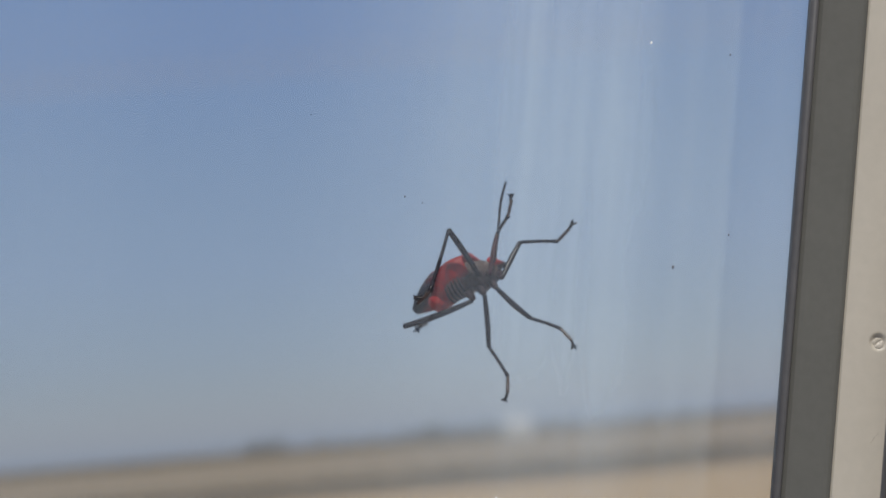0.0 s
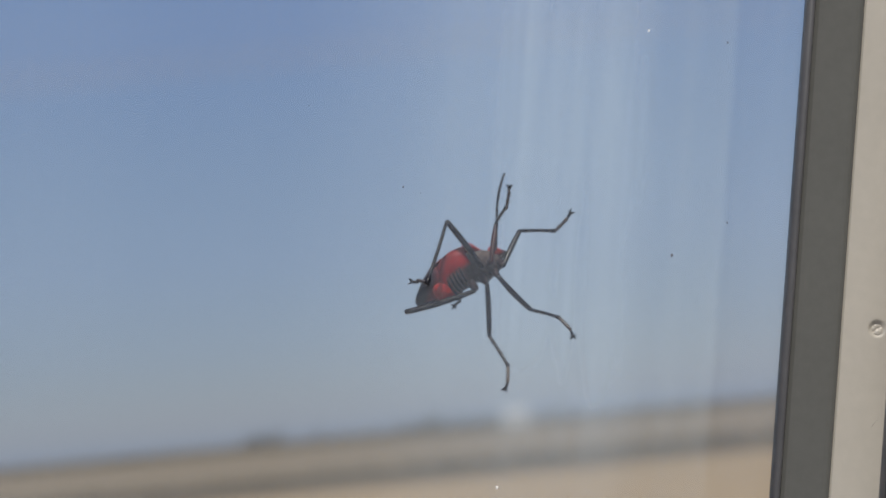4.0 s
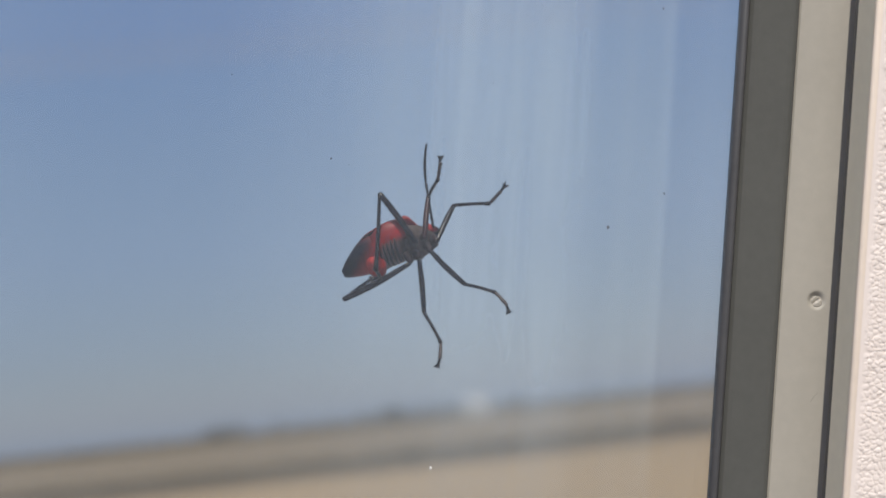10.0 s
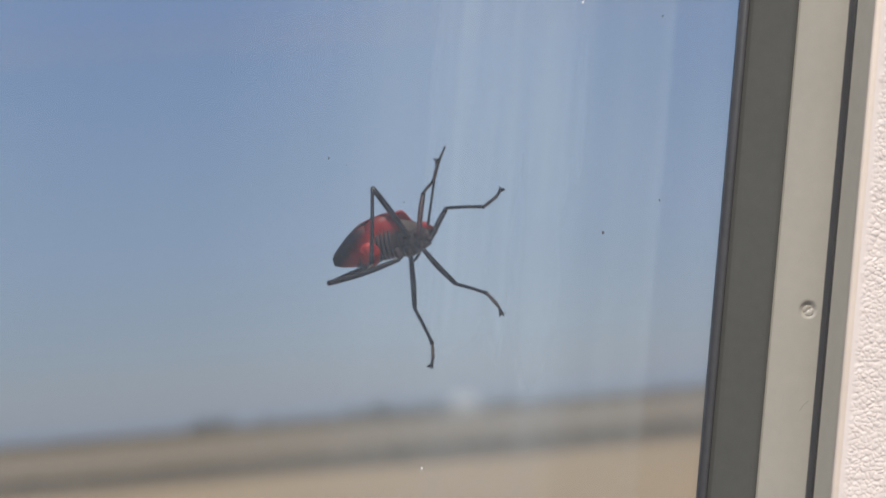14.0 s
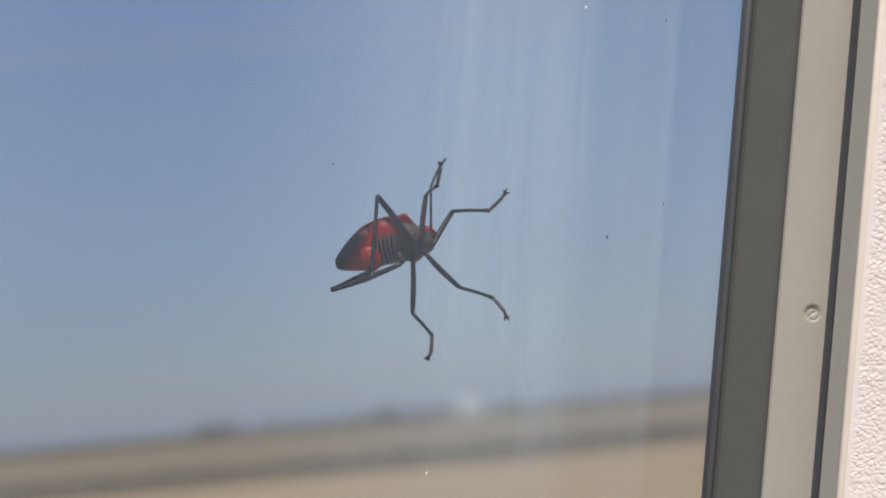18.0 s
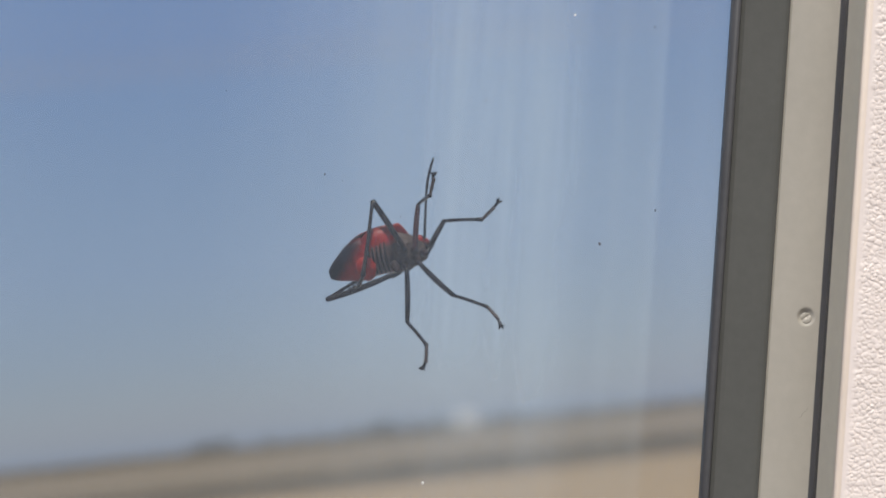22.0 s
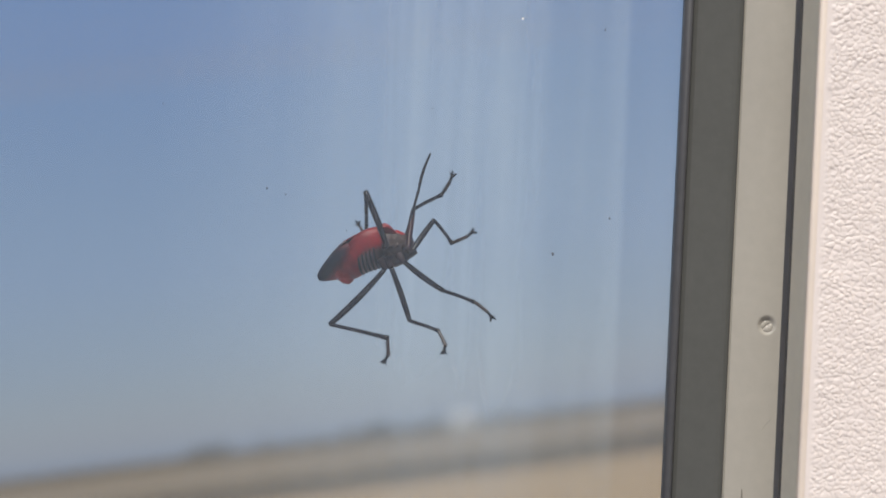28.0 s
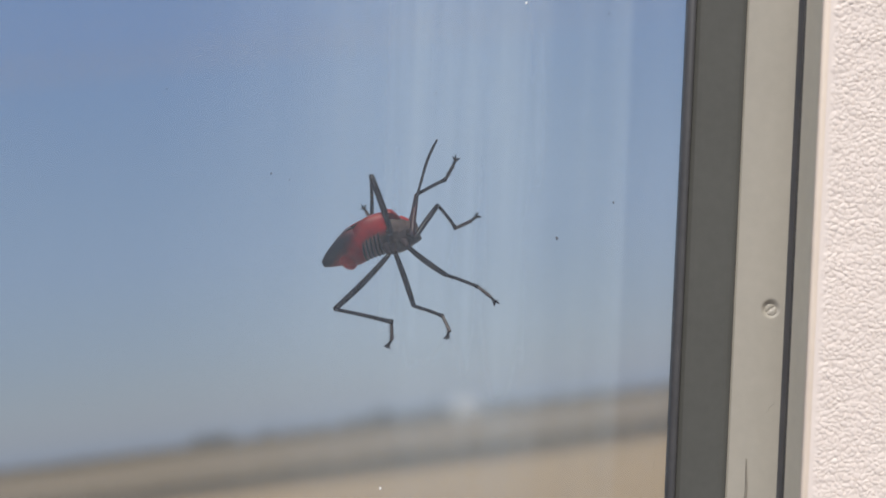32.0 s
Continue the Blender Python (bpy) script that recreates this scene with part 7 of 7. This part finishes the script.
FLAGELLUM_A_ROWS = [
    (0, 24.25, 12.94, 10.05, -13.5, -52.04, 16.93), (1, 23.84, 12.7, 10.45, -15.66, -57.11, 18.46), (2, 24.28, 12.82, 10.11, -14.12, -53.46, 17.39),
    (3, 24.75, 12.94, 9.69, -23.1, -40.22, 33.44), (6, 21.37, 11.44, 11.9, -38.88, -49.59, 46.64), (7, 21.09, 11.25, 12.01, -39.88, -52.21, 46.6),
    (8, 21.48, 11.21, 11.97, -7.09, -65.95, 7.76), (9, 21.57, 11.02, 12.02, -8.47, -68.15, 9.11), (10, 21.77, 10.88, 12.02, -8.32, -68.78, 8.91),
    (11, 22.37, 10.68, 11.94, -9.29, -72.7, 9.72), (12, 23.04, 10.67, 11.73, -18.75, -57.91, 21.84), (13, 23.99, 10.87, 11.24, 1.34, -64.77, -1.49),
    (14, 23.46, 10.48, 11.62, -22.72, -54.34, 27.26), (17, 22.02, 10.74, 12.01, -25.96, -50.86, 32.12), (18, 22.05, 10.83, 11.98, -28.99, -42.73, 39.24),
    (19, 22.42, 10.77, 11.9, -30.04, -47.13, 38.27), (20, 22.93, 10.55, 11.8, 32.4, -56.15, -37.38), (21, 22.45, 9.93, 12.1, -19.36, -50.19, 24.58),
    (22, 22.46, 10.71, 11.9, 14.67, -64.96, -16.11), (22.5, 24.33, 9.74, 11.37, -4.35, -51.75, 5.53), (23, 22.51, 8.36, 12.25, -34.13, -56.19, 39.2),
    (23.5, 22.84, 9.77, 12.01, 15.13, -62.5, -16.95), (24, 26.3, 10.68, 8.81, -5.95, -45.4, -1.4), (24.3, 23.32, 11.55, 11.07, -19.12, -54.63, 11.05),
    (25, 23.82, 11.6, 10.69, -24.62, -58.9, 16.95), (26, 23.56, 11.56, 10.88, -53.38, -47.78, 50.68), (29, 23.73, 11.54, 11.02, -18.22, -50.83, 10.43),
    (30, 23.5, 11.66, 11.12, -19.31, -54.06, 11.37), (31, 23.77, 11.7, 10.93, -16.75, -47.49, 8.85), (32, 23.7, 11.76, 10.9, -17.97, -50.12, 10.23),
]
SCAPE_B_ROWS = [
    (0, 19.8, 9.5, 2.2, 124.93, 24.01, 105.87), (1, 19.8, 9.5, 2.2, 124.93, 24.01, 105.87), (2, 19.8, 9.5, 2.2, 124.93, 24.01, 105.87),
    (3, 19.8, 9.5, 2.2, 124.93, 24.01, 105.87), (6, 19.8, 9.5, 2.2, 124.93, 24.01, 105.87), (7, 19.8, 9.5, 2.2, 124.93, 24.01, 105.87),
    (8, 19.8, 9.5, 2.2, 124.93, 24.01, 105.87), (9, 19.8, 9.5, 2.2, 124.93, 24.01, 105.87), (10, 19.8, 9.5, 2.2, 124.93, 24.01, 105.87),
    (11, 19.8, 9.5, 2.2, 124.93, 24.01, 105.87), (12, 19.8, 9.5, 2.2, 124.93, 24.01, 105.87), (13, 19.8, 9.5, 2.2, 133.43, 34.72, 118.34),
    (14, 19.8, 9.5, 2.2, 128.58, 33.28, 113.64), (17, 19.8, 9.5, 2.2, 117.64, 30.9, 105.05), (18, 19.8, 9.5, 2.2, 124.93, 24.01, 105.87),
    (19, 19.8, 9.5, 2.2, 124.93, 24.01, 105.87), (20, 19.8, 9.5, 2.2, 124.93, 24.01, 105.87), (21, 19.8, 9.5, 2.2, 124.93, 24.01, 105.87),
    (22, 19.8, 9.5, 2.2, 154.66, 25.1, 131.86), (22.5, 19.8, 9.5, 2.2, 124.93, 24.01, 105.87), (23, 19.8, 9.5, 2.2, 136.19, 29.43, 117.13),
    (23.5, 19.8, 9.5, 2.2, 135.52, 30.16, 117.1), (24, 19.13, 8.49, 2.82, 106.3, 50.98, 96.08), (24.3, 18.97, 8.61, 2.75, 122.73, 31.29, 97.35),
    (25, 18.97, 8.61, 2.74, 122.73, 31.33, 97.36), (26, 18.96, 8.6, 2.74, 122.72, 31.11, 97.34), (29, 18.71, 8.7, 3.11, 122.72, 31.25, 97.35),
    (30, 18.71, 8.71, 3.11, 122.73, 31.25, 97.35), (31, 18.72, 8.72, 3.12, 122.74, 31.41, 97.36), (32, 18.7, 8.7, 3.11, 122.72, 31.22, 97.35),
]
FLAGELLUM_B_ROWS = [
    (0, 18.45, 14.25, 0, 162.24, 32.68, 149.32), (1, 18.45, 14.25, 0, 162.24, 32.68, 149.32), (2, 18.45, 14.25, 0, 162.24, 32.68, 149.32),
    (3, 18.45, 14.25, 0, 162.24, 32.68, 149.32), (6, 18.45, 14.25, 0, 162.24, 32.68, 149.32), (7, 18.45, 14.25, 0, 162.24, 32.68, 149.32),
    (8, 18.45, 14.25, 0, 162.24, 32.68, 149.32), (9, 18.45, 14.25, 0, 162.24, 32.68, 149.32), (10, 18.45, 14.25, 0, 162.24, 32.68, 149.32),
    (11, 18.45, 14.25, 0, 162.24, 32.68, 149.32), (12, 18.45, 14.25, 0, 162.24, 32.68, 149.32), (13, 17.38, 14, -1.34, 166.7, 39.51, 159.61),
    (14, 17.75, 14.19, -1.16, 163.5, 39.86, 155.19), (17, 18.48, 14.42, -0.85, 156.61, 41.08, 146.65), (18, 18.45, 14.25, 0, 162.24, 32.68, 149.32),
    (19, 18.45, 14.25, 0, 162.24, 32.68, 149.32), (20, 18.45, 14.25, 0, 162.24, 32.68, 149.32), (21, 18.45, 14.25, 0, 162.24, 32.68, 149.32),
    (22, 15.39, 14.43, -0.9, 171.97, 26.14, 162.24), (22.5, 18.45, 14.25, 0, 162.24, 32.68, 149.32), (23, 17.06, 14.86, -1.2, 162.92, 34.49, 151.52),
    (23.5, 17.24, 14.51, -1.07, 164.44, 35.27, 154.26), (24, 18.68, 12.79, -2.51, -21.69, 118.18, -32.16), (24.3, 18.38, 13.19, -0.06, -13.06, 140.81, -35.41),
    (25, 18.38, 13.19, -0.07, -13.02, 140.79, -35.38), (26, 18.37, 13.19, -0.06, -13.24, 140.92, -35.53), (29, 18.11, 13.29, 0.3, -13.11, 140.84, -35.44),
    (30, 18.11, 13.29, 0.3, -13.1, 140.83, -35.43), (31, 18.13, 13.3, 0.3, -12.94, 140.74, -35.33), (32, 18.11, 13.29, 0.3, -13.13, 140.85, -35.45),
]


def motions():
    walk(TRIM_STREAK, [(t, WINDOW @ mm(80.3, 0, z)) for t, z in ((0, -75), (26.5, -75), (28.3, -39.7), (32, -39.7))])
    away = (5.0, 1.2, 0.6, 0, 0, 0)
    walk(LEGS["lobe", ""], [(t, mm(x, y, z)) for t, x, y, z in ((0, -0.5, -1.8, 1.4), (3.5, 0.3, -2.6, 2.0), (6, 0, -2.2, 1.6), (8, 0, -2.4, 1.4), (10, 0.6, -2.5, 1.0), (12, 0.7, -2.8, 1.6), (14, 1.4, -2.8, 1.6), (17, 1.6, -2.8, 1.7), (19, 0.3, -2.3, 1.0), (21, 1.4, -2.5, 1.3), (22, 1.3, -2.4, 1.4), (22.5, 0.4, -2.0, 1.5), (23, -0.4, -1.6, 1.5), (24, -1.1, -0.4, 1.0), (25, -0.9, -0.5, 1.0), (32, -1.1, -0.4, 1.1))])
    walk(LEGS["head", ""], [(t, mm(*v)) for t, *v in ((0, 0, 0, 0), (23.2, 0, 0, 0), (24.3, -2.0, 0.6, 0.8), (32, -2.0, 0.6, 0.8))])
    walk(LEGS["tip", ""], [(t, mm(*(away if drawn else (0, 0, 0, 0, 0, 0)))) for t, drawn in ((0, 0), (1.75, 0), (1.9, 1), (2.3, 1), (2.4, 0), (2.8, 0), (2.93, 1), (3.03, 1), (3.1, 0), (3.15, 0), (3.22, 1), (3.3, 0), (32, 0))])
    walk(BUG, [(t, WINDOW @ mm(*v)) for t, *v in BUG_ROWS])
    for kind, key, rows in (
        ("femur", "A", FEMUR_A_ROWS), ("tibia", "A", TIBIA_A_ROWS), ("tarsus", "A", TARSUS_A_ROWS), ("claw", "A", CLAW_A_ROWS),
        ("femur", "B", FEMUR_B_ROWS), ("tibia", "B", TIBIA_B_ROWS), ("tarsus", "B", TARSUS_B_ROWS), ("claw", "B", CLAW_B_ROWS),
        ("femur", "C", FEMUR_C_ROWS), ("tibia", "C", TIBIA_C_ROWS), ("tarsus", "C", TARSUS_C_ROWS), ("claw", "C", CLAW_C_ROWS),
        ("femur", "D", FEMUR_D_ROWS), ("tibia", "D", TIBIA_D_ROWS), ("tarsus", "D", TARSUS_D_ROWS), ("claw", "D", CLAW_D_ROWS),
        ("femur", "E", FEMUR_E_ROWS), ("tibia", "E", TIBIA_E_ROWS), ("tarsus", "E", TARSUS_E_ROWS), ("claw", "E", CLAW_E_ROWS),
        ("femur", "F", FEMUR_F_ROWS), ("tibia", "F", TIBIA_F_ROWS), ("tarsus", "F", TARSUS_F_ROWS), ("claw", "F", CLAW_F_ROWS),
        ("scape", "A", SCAPE_A_ROWS), ("flagellum", "A", FLAGELLUM_A_ROWS), ("scape", "B", SCAPE_B_ROWS), ("flagellum", "B", FLAGELLUM_B_ROWS),
    ):
        walk(LEGS[kind, key], [(t, mm(*v)) for t, *v in rows])
        if kind == "femur":
            # the hip joint follows its thigh
            rest = Vector(next(r[1:4] for r in rows if r[0] == 19))
            ways = [(r[0], Vector(r[1:4]) - rest) for r in rows]
            walk(LEGS["coxa", key], [(t, mm(*(d * min(1.0, 2.0 / max(d.length, 0.01))))) for t, d in ways])


motions()
